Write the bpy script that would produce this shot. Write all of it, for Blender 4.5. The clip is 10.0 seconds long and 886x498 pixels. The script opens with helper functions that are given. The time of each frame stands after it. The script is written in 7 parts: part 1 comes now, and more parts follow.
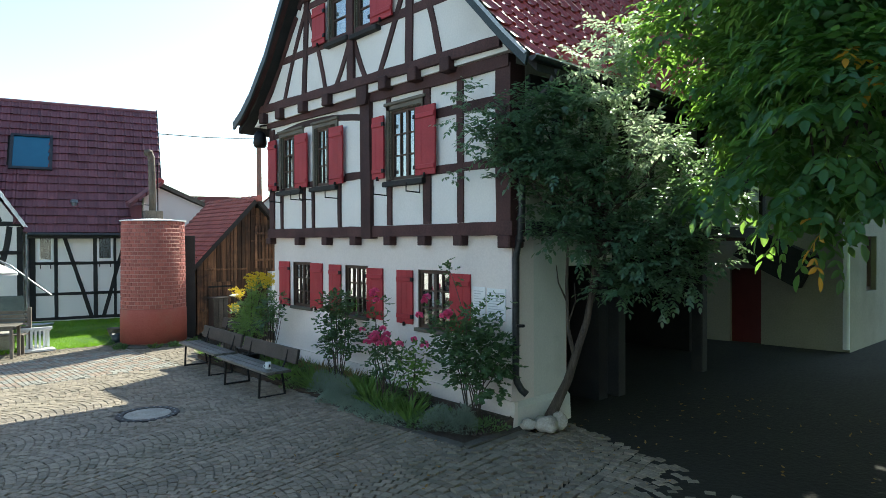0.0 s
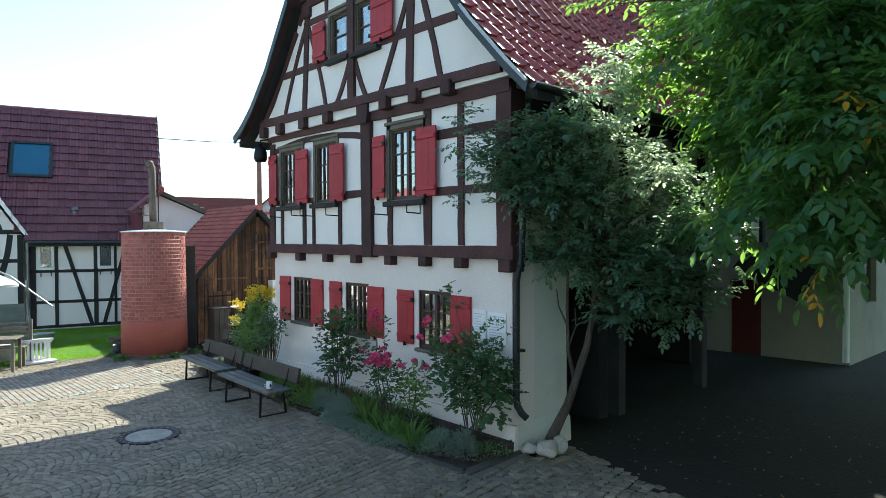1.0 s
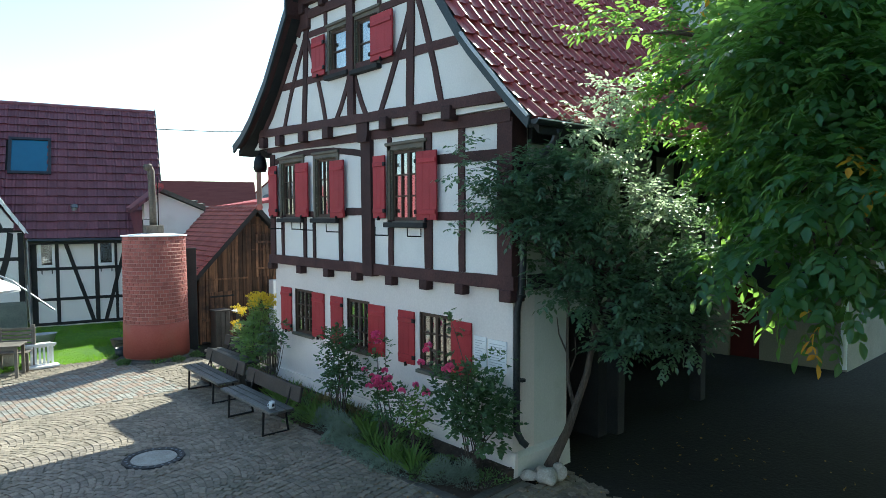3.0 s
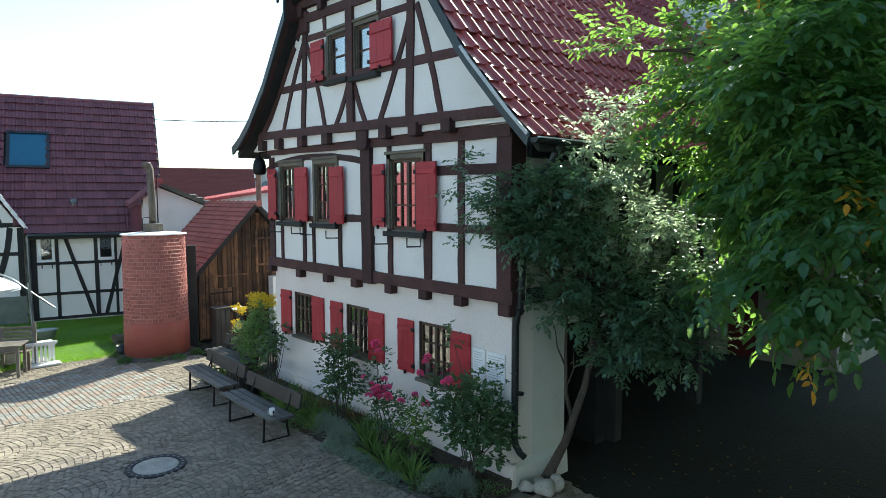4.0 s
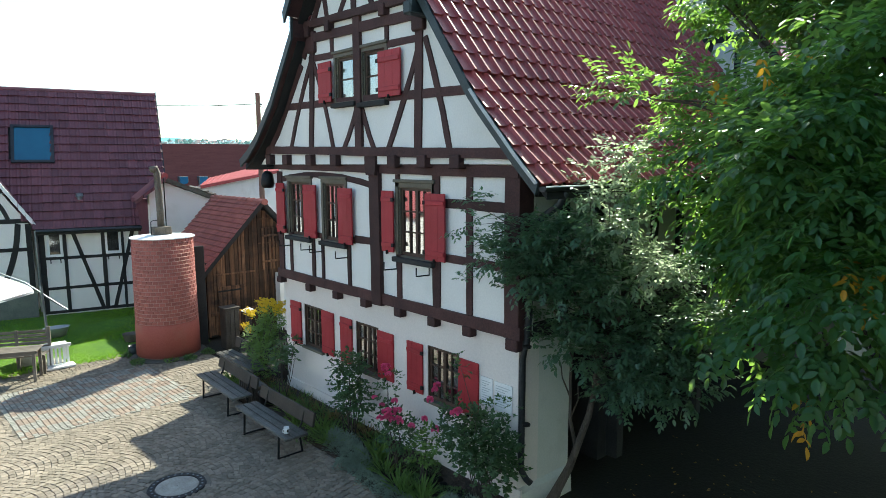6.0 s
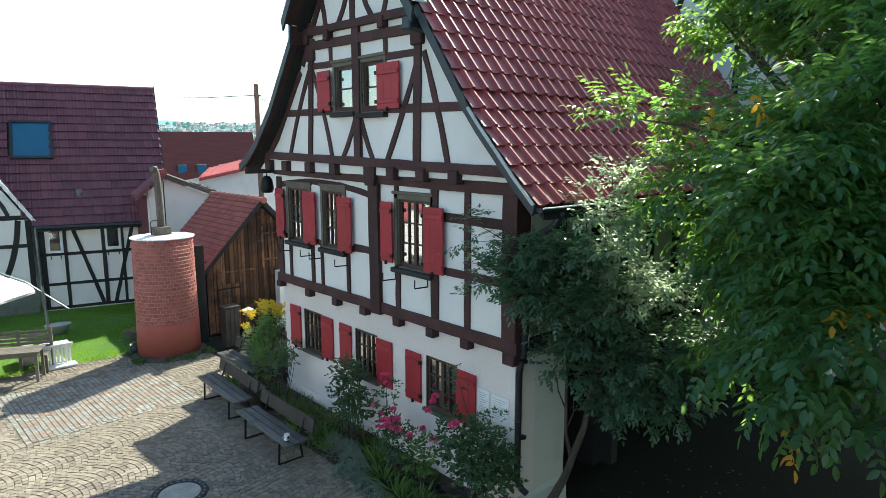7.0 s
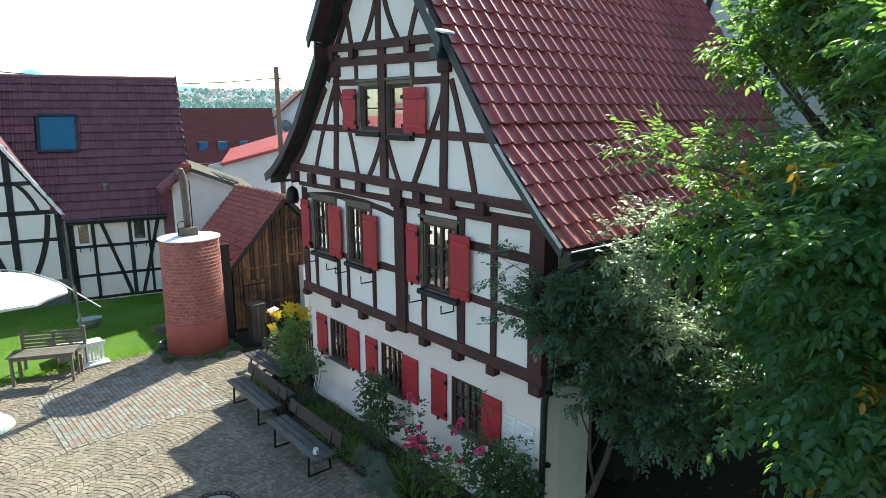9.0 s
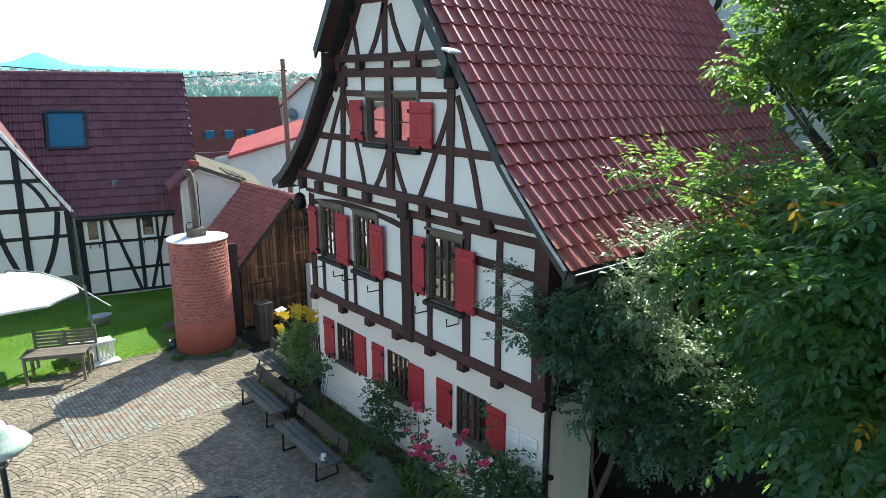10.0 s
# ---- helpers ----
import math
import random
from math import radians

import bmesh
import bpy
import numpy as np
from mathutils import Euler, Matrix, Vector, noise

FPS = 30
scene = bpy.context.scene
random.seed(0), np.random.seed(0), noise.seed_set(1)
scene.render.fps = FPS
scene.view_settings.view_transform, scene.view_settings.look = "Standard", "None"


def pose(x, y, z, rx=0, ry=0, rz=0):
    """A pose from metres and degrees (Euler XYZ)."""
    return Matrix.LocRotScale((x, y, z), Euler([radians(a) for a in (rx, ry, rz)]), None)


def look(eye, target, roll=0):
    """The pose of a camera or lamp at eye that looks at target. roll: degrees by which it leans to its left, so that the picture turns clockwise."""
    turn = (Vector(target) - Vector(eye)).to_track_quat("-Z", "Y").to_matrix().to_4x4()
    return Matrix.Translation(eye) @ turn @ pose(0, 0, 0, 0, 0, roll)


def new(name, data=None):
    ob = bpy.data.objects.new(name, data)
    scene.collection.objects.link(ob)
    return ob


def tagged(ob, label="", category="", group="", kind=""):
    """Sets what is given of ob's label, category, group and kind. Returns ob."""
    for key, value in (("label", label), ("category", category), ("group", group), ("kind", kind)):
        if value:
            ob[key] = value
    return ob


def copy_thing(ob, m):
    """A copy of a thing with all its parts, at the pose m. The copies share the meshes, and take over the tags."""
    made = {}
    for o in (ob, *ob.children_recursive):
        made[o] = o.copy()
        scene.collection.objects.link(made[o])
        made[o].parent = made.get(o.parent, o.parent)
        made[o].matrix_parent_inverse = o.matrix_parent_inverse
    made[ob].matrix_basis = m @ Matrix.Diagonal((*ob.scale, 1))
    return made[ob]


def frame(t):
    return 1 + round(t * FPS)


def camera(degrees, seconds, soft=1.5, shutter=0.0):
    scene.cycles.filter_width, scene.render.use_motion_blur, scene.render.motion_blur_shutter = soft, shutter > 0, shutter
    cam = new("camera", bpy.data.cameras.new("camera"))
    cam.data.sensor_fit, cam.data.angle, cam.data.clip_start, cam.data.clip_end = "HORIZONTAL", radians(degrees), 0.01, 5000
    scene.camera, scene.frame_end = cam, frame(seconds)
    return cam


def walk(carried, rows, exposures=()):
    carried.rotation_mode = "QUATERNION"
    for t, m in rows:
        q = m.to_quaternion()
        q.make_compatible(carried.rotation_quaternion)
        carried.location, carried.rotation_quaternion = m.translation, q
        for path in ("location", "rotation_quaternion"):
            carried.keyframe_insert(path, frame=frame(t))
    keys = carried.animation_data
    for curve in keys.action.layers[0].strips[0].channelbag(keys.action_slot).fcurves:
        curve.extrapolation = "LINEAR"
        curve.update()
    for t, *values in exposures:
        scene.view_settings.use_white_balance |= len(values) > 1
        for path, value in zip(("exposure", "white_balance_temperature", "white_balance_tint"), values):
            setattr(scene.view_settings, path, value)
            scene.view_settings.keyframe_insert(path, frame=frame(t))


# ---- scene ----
cam = camera(69.6, 10.0, soft=0.75)
PATH = [
    (0, (5.584, -6.218, 2.301), (4.093, -4.885, 2.279), -0.2),
    (0.5, (5.595, -6.219, 2.468), (4.104, -4.886, 2.443), -0.2),
    (1, (5.587, -6.231, 2.659), (4.096, -4.898, 2.628), -0.2),
    (1.5, (5.581, -6.228, 2.832), (4.09, -4.895, 2.795), -0.2),
    (2, (5.581, -6.241, 3.01), (4.092, -4.907, 2.958), -0.1),
    (2.5, (5.572, -6.235, 3.185), (4.082, -4.902, 3.107), -0.2),
    (4, (5.575, -6.231, 3.778), (4.09, -4.901, 3.62), -0.1),
    (4.5, (5.575, -6.227, 4.014), (4.091, -4.898, 3.83), -0.1),
    (5, (5.596, -6.246, 4.281), (4.115, -4.918, 4.069), -0.1),
    (5.5, (5.602, -6.327, 4.529), (4.123, -5.002, 4.29), -0.2),
    (6, (5.59, -6.411, 4.775), (4.113, -5.089, 4.508), -0.2),
    (7.5, (5.639, -6.432, 5.458), (4.169, -5.119, 5.116), -0.1),
    (8, (5.579, -6.445, 5.702), (4.105, -5.146, 5.332), -0.2),
    (8.5, (5.515, -6.444, 5.916), (4.031, -5.164, 5.52), -0.2),
    (9, (5.472, -6.461, 6.145), (3.98, -5.197, 5.726), -0.2),
    (9.5, (5.465, -6.475, 6.37), (3.969, -5.222, 5.93), -0.1),
    (10, (5.482, -6.465, 6.623), (3.986, -5.222, 6.156), -0.1),
]
walk(cam, [(t, look(eye, target, roll)) for t, eye, target, roll in PATH], [(0.0, 1.12, 6650, -4), (0.5, 1.22, 6550, -4), (1.5, 1.16, 6250, -6), (2.3, 1.12, 6150, -6), (4.0, 1.10, 6500, -4), (5.0, 1.10, 6650, -4), (10.0, 1.08, 6650, -4)])

# ---- world, sun, exposure ----
SUN_AZ = math.atan2(0.884, -0.468)
SUN_EL = radians(40.5)
sun_dir = Vector((math.cos(SUN_EL) * math.cos(SUN_AZ), math.cos(SUN_EL) * math.sin(SUN_AZ), math.sin(SUN_EL)))
world = bpy.data.worlds.new("hazy_sky")
scene.world = world
world.use_nodes = True
wn = world.node_tree.nodes
sky = wn.new("ShaderNodeTexSky")
sky.sky_type = "NISHITA"
sky.sun_disc = False
sky.sun_elevation = SUN_EL
sky.sun_rotation = math.atan2(sun_dir.x, sun_dir.y)
sky.dust_density = 0.7
sky.air_density = 1.0
sky.ozone_density = 1.5
world.node_tree.links.new(sky.outputs["Color"], wn["Background"].inputs["Color"])
wn["Background"].inputs["Strength"].default_value = 0.15
sun = new("sun", bpy.data.lights.new("sun", "SUN"))
sun.data.energy = 5.0
sun.data.angle = radians(0.55)
sun.data.color = (1.0, 0.95, 0.87)
sun.matrix_world = look(sun_dir * 60, (0, 0, 0))
G = -0.13          # level of the yard at the house corner


def gz(x):
    """Level of the yard: it falls gently from the house corner to the brick tower."""
    return G - 0.20 * min(1.0, max(0.0, (-2.5 - x) / 9.5))


# ---- helpers for materials ----
def nodes_of(name):
    m = bpy.data.materials.new(name)
    m.use_nodes = True
    return m, m.node_tree.nodes, m.node_tree.links, m.node_tree.nodes["Principled BSDF"]


def mix_rgb(n, l, a, b, fac, mode="MIX"):
    x = n.new("ShaderNodeMix")
    x.data_type = "RGBA"
    x.blend_type = mode
    for sock, v in ((x.inputs[0], fac), (x.inputs[6], a), (x.inputs[7], b)):
        if isinstance(v, (int, float)):
            sock.default_value = v
        elif isinstance(v, tuple):
            sock.default_value = (*v, 1)
        else:
            l.new(v, sock)
    return x.outputs[2]


def surface(name, dark, light, rough=0.8, metal=0.0, big=1.5, fine=25.0, bump=0.15, stretch=(1, 1, 1), rand=0.0,
            island=0.0, stain=None, stain_at=0.62, spec=0.4, dist=0.01):
    """Two-scale mottled surface between two colours, with relief; rand and island vary whole pieces."""
    m, n, l, p = nodes_of(name)
    tc = n.new("ShaderNodeTexCoord")
    mp = n.new("ShaderNodeMapping")
    mp.inputs["Scale"].default_value = stretch
    l.new(tc.outputs["Object"], mp.inputs["Vector"])
    a = n.new("ShaderNodeTexNoise")
    a.inputs["Scale"].default_value = big
    a.inputs["Detail"].default_value = 5
    b = n.new("ShaderNodeTexNoise")
    b.inputs["Scale"].default_value = fine
    b.inputs["Detail"].default_value = 4
    l.new(mp.outputs[0], a.inputs["Vector"])
    l.new(mp.outputs[0], b.inputs["Vector"])
    add = n.new("ShaderNodeMath")
    add.operation = "ADD"
    l.new(a.outputs[0], add.inputs[0])
    l.new(b.outputs[0], add.inputs[1])
    mr = n.new("ShaderNodeMapRange")
    mr.inputs[1].default_value = 0.65
    mr.inputs[2].default_value = 1.35
    l.new(add.outputs[0], mr.inputs[0])
    col = mix_rgb(n, l, dark, light, mr.outputs[0])
    if stain:
        s = n.new("ShaderNodeTexNoise")
        s.inputs["Scale"].default_value = big * 0.55
        s.inputs["Detail"].default_value = 8
        s.inputs["Roughness"].default_value = 0.65
        l.new(tc.outputs["Object"], s.inputs["Vector"])
        sr = n.new("ShaderNodeMapRange")
        sr.inputs[1].default_value = stain_at - 0.1
        sr.inputs[2].default_value = stain_at + 0.12
        l.new(s.outputs[0], sr.inputs[0])
        col = mix_rgb(n, l, col, stain, sr.outputs[0])
    src = None
    if rand:
        src, amt = n.new("ShaderNodeObjectInfo").outputs["Random"], rand
    elif island:
        src, amt = n.new("ShaderNodeNewGeometry").outputs["Random Per Island"], island
    if src is not None:
        v = n.new("ShaderNodeMapRange")
        v.inputs[3].default_value = 1 - amt
        v.inputs[4].default_value = 1 + amt
        l.new(src, v.inputs[0])
        hs = n.new("ShaderNodeHueSaturation")
        l.new(v.outputs[0], hs.inputs["Value"])
        l.new(col, hs.inputs["Color"])
        col = hs.outputs[0]
    l.new(col, p.inputs["Base Color"])
    p.inputs["Roughness"].default_value = rough
    p.inputs["Metallic"].default_value = metal
    p.inputs["Specular IOR Level"].default_value = spec
    if bump:
        bp = n.new("ShaderNodeBump")
        bp.inputs["Strength"].default_value = bump
        bp.inputs["Distance"].default_value = dist
        l.new(add.outputs[0], bp.inputs["Height"])
        l.new(bp.outputs[0], p.inputs["Normal"])
    return m


def leafy(name, dark, light, glow, thin=0.45, rough=0.45):
    """A leaf that lets light through; every leaf has its own shade."""
    m, n, l, p = nodes_of(name)
    r = n.new("ShaderNodeNewGeometry").outputs["Random Per Island"]
    tc = n.new("ShaderNodeTexCoord")
    a = n.new("ShaderNodeTexNoise")
    a.inputs["Scale"].default_value = 1.3
    l.new(tc.outputs["Object"], a.inputs["Vector"])
    add = n.new("ShaderNodeMath")
    add.operation = "MULTIPLY_ADD"
    l.new(a.outputs[0], add.inputs[0])
    add.inputs[1].default_value = 0.6
    half = n.new("ShaderNodeMath")
    half.operation = "MULTIPLY"
    l.new(r, half.inputs[0])
    half.inputs[1].default_value = 0.55
    l.new(half.outputs[0], add.inputs[2])
    col = mix_rgb(n, l, dark, light, add.outputs[0])
    l.new(col, p.inputs["Base Color"])
    p.inputs["Roughness"].default_value = rough
    tr = n.new("ShaderNodeBsdfTranslucent")
    l.new(mix_rgb(n, l, col, glow, 0.8), tr.inputs["Color"])
    mx = n.new("ShaderNodeMixShader")
    mx.inputs[0].default_value = thin
    l.new(p.outputs[0], mx.inputs[1])
    l.new(tr.outputs[0], mx.inputs[2])
    l.new(mx.outputs[0], n["Material Output"].inputs["Surface"])
    return m


def glassy(name, tint, rough=0.03, clear=0.35, mirror=0.33):
    """Window pane: partly clear, partly mirror-like."""
    m, n, l, p = nodes_of(name)
    p.inputs["Base Color"].default_value = (*tint, 1)
    p.inputs["Roughness"].default_value = rough
    p.inputs["Transmission Weight"].default_value = clear
    p.inputs["IOR"].default_value = 1.5
    gl = n.new("ShaderNodeBsdfGlossy")
    gl.inputs["Roughness"].default_value = rough
    mx = n.new("ShaderNodeMixShader")
    mx.inputs[0].default_value = mirror
    l.new(p.outputs[0], mx.inputs[1])
    l.new(gl.outputs[0], mx.inputs[2])
    l.new(mx.outputs[0], n["Material Output"].inputs["Surface"])
    return m


plaster_low = surface("warm_lime_plaster", (0.66, 0.595, 0.56), (0.78, 0.71, 0.67), 0.9, big=0.6, fine=40, bump=0.25, stain=(0.55, 0.50, 0.47), stain_at=0.64)
plaster = surface("lime_plaster", (0.69, 0.675, 0.655), (0.81, 0.785, 0.76), 0.9, big=0.8, fine=40, bump=0.25, stain=(0.60, 0.58, 0.54), stain_at=0.66)
# Side plaster: the shade on that wall is greyed into the colour.
plaster_side = surface("shade_grey_plaster", (0.56, 0.56, 0.52), (0.68, 0.67, 0.62), 0.9, big=0.7, fine=35, bump=0.3, stain=(0.40, 0.40, 0.35), stain_at=0.6)
timber = surface("oxblood_timber", (0.028, 0.011, 0.011), (0.075, 0.032, 0.030), 0.75, big=3, fine=45, bump=0.5, stretch=(1, 1, 1), rand=0.25)
timber_black = surface("black_timber", (0.012, 0.013, 0.014), (0.035, 0.034, 0.033), 0.8, big=3, fine=40, bump=0.4, rand=0.2)
red_paint = surface("red_shutter_paint", (0.28, 0.016, 0.025), (0.39, 0.030, 0.042), 0.55, big=2.5, fine=50, bump=0.12, rand=0.10)
frame_wood = surface("olive_window_wood", (0.085, 0.075, 0.055), (0.15, 0.13, 0.10), 0.6, big=4, fine=60, bump=0.3)
sash_wood = surface("brown_sash_wood", (0.045, 0.026, 0.018), (0.085, 0.05, 0.035), 0.55, big=5, fine=60, bump=0.2)
pane_glass = glassy("window_glass", (0.9, 0.93, 0.93), clear=1.0)
dim_glass = glassy("dull_window_glass", (0.75, 0.8, 0.78), clear=1.0, mirror=0.06)
curtain_cloth = surface("white_curtain", (0.62, 0.62, 0.58), (0.75, 0.75, 0.72), 0.95, big=3, fine=50, bump=0.1)
black_iron = surface("black_iron", (0.010, 0.010, 0.011), (0.03, 0.03, 0.032), 0.5, metal=0.7, big=9, fine=60, bump=0.1)
tile_red = surface("red_clay_tile", (0.26, 0.040, 0.040), (0.37, 0.074, 0.071), 0.42, big=4, fine=40, bump=0.10, rand=0.13, stain=(0.20, 0.07, 0.06), stain_at=0.68, spec=0.6)
tile_red_far = surface("red_clay_tile_field", (0.26, 0.040, 0.040), (0.37, 0.074, 0.071), 0.42, big=1, fine=40, bump=0.10, island=0.13, spec=0.6)
tile_old = surface("worn_brown_red_tile", (0.25, 0.078, 0.062), (0.40, 0.135, 0.108), 0.6, big=5, fine=40, bump=0.3, rand=0.18, stain=(0.14, 0.07, 0.06), stain_at=0.62)
tile_old_far = surface("worn_brown_red_tile_field", (0.25, 0.078, 0.062), (0.40, 0.135, 0.108), 0.6, big=1.5, fine=40, bump=0.3, island=0.18, stain=(0.14, 0.07, 0.06), stain_at=0.62)
galvanised = surface("bright_galvanised_sheet", (0.34, 0.36, 0.37), (0.50, 0.52, 0.53), 0.45, metal=0.25, big=4, fine=30, bump=0.05)
door_red = surface("dark_red_door_paint", (0.085, 0.012, 0.012), (0.13, 0.02, 0.02), 0.6, big=3, fine=50, bump=0.15)
zinc_dark = surface("blackened_zinc", (0.025, 0.028, 0.032), (0.06, 0.065, 0.07), 0.45, metal=0.5, big=3, fine=30, bump=0.05)
tile_plum = surface("plum_concrete_tile", (0.095, 0.034, 0.044), (0.17, 0.062, 0.076), 0.5, big=3, fine=30, bump=0.15, rand=0.18, stain=(0.10, 0.05, 0.05))
tile_plum_far = surface("plum_concrete_tile_field", (0.095, 0.034, 0.044), (0.17, 0.062, 0.076), 0.5, big=1, fine=30, bump=0.15, island=0.18)
verge_paint = surface("blue_black_verge", (0.018, 0.026, 0.030), (0.04, 0.055, 0.06), 0.45, big=4, fine=40, bump=0.15)
zinc = surface("weathered_zinc", (0.10, 0.12, 0.13), (0.19, 0.21, 0.22), 0.42, metal=0.7, big=3, fine=30, bump=0.05)
white_metal = surface("white_painted_sheet", (0.70, 0.71, 0.72), (0.82, 0.82, 0.82), 0.5, big=4, fine=40, bump=0.05)
brick_red = surface("painted_red_brick", (0.28, 0.085, 0.070), (0.39, 0.13, 0.11), 0.75, big=5, fine=45, bump=0.3, rand=0.20)
brick_far = surface("painted_red_brick_field", (0.28, 0.085, 0.070), (0.39, 0.13, 0.11), 0.75, big=5, fine=45, bump=0.3, island=0.20)
mortar = surface("pinkish_mortar", (0.38, 0.19, 0.16), (0.50, 0.28, 0.24), 0.9, big=4, fine=45, bump=0.3)
red_coat = surface("red_painted_plaster", (0.29, 0.072, 0.056), (0.39, 0.11, 0.09), 0.8, big=2, fine=30, bump=0.3, stain=(0.30, 0.13, 0.10))
plank = surface("weathered_brown_plank", (0.016, 0.009, 0.007), (0.27, 0.135, 0.070), 0.85, big=2.2, fine=14, bump=0.6, stretch=(5, 5, 0.16), rand=0.65, stain=(0.022, 0.015, 0.012), stain_at=0.53)
seat_wood = surface("weathered_seat_wood", (0.028, 0.026, 0.023), (0.15, 0.145, 0.13), 0.5, big=5, fine=40, bump=0.5, stretch=(0.25, 4, 3), rand=0.3, stain=(0.028, 0.025, 0.02), stain_at=0.58)
grey_wood = surface("silvered_wood", (0.10, 0.085, 0.07), (0.22, 0.19, 0.16), 0.85, big=3, fine=40, bump=0.4, rand=0.2)
bench_wood = surface("dark_bench_wood", (0.024, 0.020, 0.017), (0.075, 0.062, 0.053), 0.6, big=3, fine=40, bump=0.3, rand=0.2)
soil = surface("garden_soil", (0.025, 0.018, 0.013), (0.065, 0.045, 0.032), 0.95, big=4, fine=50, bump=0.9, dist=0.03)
# Earth set near black: the canopy's shade is put into this colour.
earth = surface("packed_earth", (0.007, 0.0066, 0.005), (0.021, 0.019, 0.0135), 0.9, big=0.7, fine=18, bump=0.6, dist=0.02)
joint = surface("sandy_joint", (0.13, 0.113, 0.092), (0.21, 0.182, 0.15), 0.95, big=1.2, fine=60, bump=0.6)
cobble = surface("granite_sett_field", (0.17, 0.137, 0.102), (0.30, 0.25, 0.195), 0.75, big=0.5, fine=30, bump=0.3, island=0.25, stain=(0.13, 0.118, 0.082), stain_at=0.60)
cobble_one = surface("granite_sett", (0.17, 0.139, 0.108), (0.30, 0.252, 0.204), 0.75, big=3, fine=40, bump=0.3, rand=0.25)
sett_pale = surface("pale_sett", (0.21, 0.20, 0.17), (0.34, 0.325, 0.285), 0.75, big=3, fine=40, bump=0.3, rand=0.15)
sett_rose = surface("rose_sett", (0.21, 0.155, 0.118), (0.34, 0.26, 0.205), 0.75, big=3, fine=40, bump=0.3, rand=0.18)
turf = surface("lawn_turf", (0.045, 0.12, 0.012), (0.13, 0.24, 0.03), 0.95, big=0.9, fine=40, bump=0.8, dist=0.03)
blade = leafy("grass_blade", (0.09, 0.22, 0.015), (0.20, 0.36, 0.04), (0.34, 0.62, 0.05), 0.5)
bark = surface("grey_bark", (0.05, 0.04, 0.032), (0.13, 0.105, 0.085), 0.95, big=5, fine=35, bump=0.9, stretch=(2, 2, 0.5), dist=0.03)
leaf_walnut = leafy("walnut_leaf", (0.015, 0.058, 0.040), (0.062, 0.152, 0.074), (0.44, 0.74, 0.12), 0.46, 0.30)
leaf_elder = leafy("fine_dark_leaf", (0.026, 0.07, 0.048), (0.085, 0.16, 0.10), (0.34, 0.52, 0.22), 0.38, 0.28)
leaf_rose = leafy("rose_leaf", (0.026, 0.062, 0.030), (0.085, 0.155, 0.065), (0.18, 0.32, 0.08), 0.35, 0.38)
leaf_yellow = leafy("yellowed_leaf", (0.50, 0.22, 0.02), (0.65, 0.36, 0.04), (0.8, 0.45, 0.05), 0.4)
leaf_grey = leafy("lavender_leaf", (0.12, 0.17, 0.13), (0.27, 0.33, 0.27), (0.3, 0.4, 0.3), 0.3, 0.7)
leaf_iris = leafy("iris_leaf", (0.06, 0.125, 0.035), (0.17, 0.27, 0.07), (0.3, 0.5, 0.1), 0.4)
petal_pink = leafy("pink_petal", (0.72, 0.05, 0.20), (0.88, 0.14, 0.34), (0.9, 0.2, 0.38), 0.3)
petal_gold = leafy("goldenrod_petal", (0.62, 0.42, 0.02), (0.85, 0.64, 0.04), (0.8, 0.6, 0.05), 0.3)
stone_pale = surface("pale_limestone", (0.26, 0.24, 0.21), (0.50, 0.47, 0.42), 0.9, big=6, fine=40, bump=0.6)


# ---- helpers for meshes ----
def thing(name, at, label, category, group="", kind=""):
    e = new(name)
    e.empty_display_size = 0.2
    e.matrix_basis = Matrix.Translation(at)
    return tagged(e, label, category, group, kind)


def hang(ob, parent):
    ob.parent = parent
    if parent.parent is None:
        ob.matrix_parent_inverse = parent.matrix_basis.inverted()
    return ob


def to_mesh(bm, name, material, smooth=False):
    me = bpy.data.meshes.new(name)
    bmesh.ops.recalc_face_normals(bm, faces=bm.faces)
    bm.to_mesh(me)
    bm.free()
    me.materials.append(material)
    if smooth:
        me.polygons.foreach_set("use_smooth", [True] * len(me.polygons))
    return me


def part(name, bm, material, parent=None, label="", smooth=False):
    ob = new(name, to_mesh(bm, name, material, smooth))
    if parent is not None:
        hang(ob, parent)
    if label:
        tagged(ob, label)
    return ob


def raw(name, verts, faces, material, parent=None, smooth=False):
    me = bpy.data.meshes.new(name)
    me.from_pydata(verts, [], faces)
    me.materials.append(material)
    if smooth:
        me.polygons.foreach_set("use_smooth", [True] * len(me.polygons))
    me.update()
    ob = new(name, me)
    if parent is not None:
        hang(ob, parent)
    return ob


def piece(name, me, m, parent):
    ob = new(name, me)
    hang(ob, parent)
    ob.matrix_basis = m
    return ob


def box(x0, x1, y0, y1, z0, z1, bevel=0.0, bm=None):
    bm = bm or bmesh.new()
    vs = [bm.verts.new((x, y, z)) for x in (x0, x1) for y in (y0, y1) for z in (z0, z1)]
    fs = [bm.faces.new([vs[i] for i in f]) for f in ((0, 1, 3, 2), (4, 6, 7, 5), (0, 4, 5, 1), (2, 3, 7, 6), (0, 2, 6, 4), (1, 5, 7, 3))]
    if bevel:
        bmesh.ops.bevel(bm, geom=list({e for f in fs for e in f.edges}), offset=bevel, segments=1, affect="EDGES")
    return bm


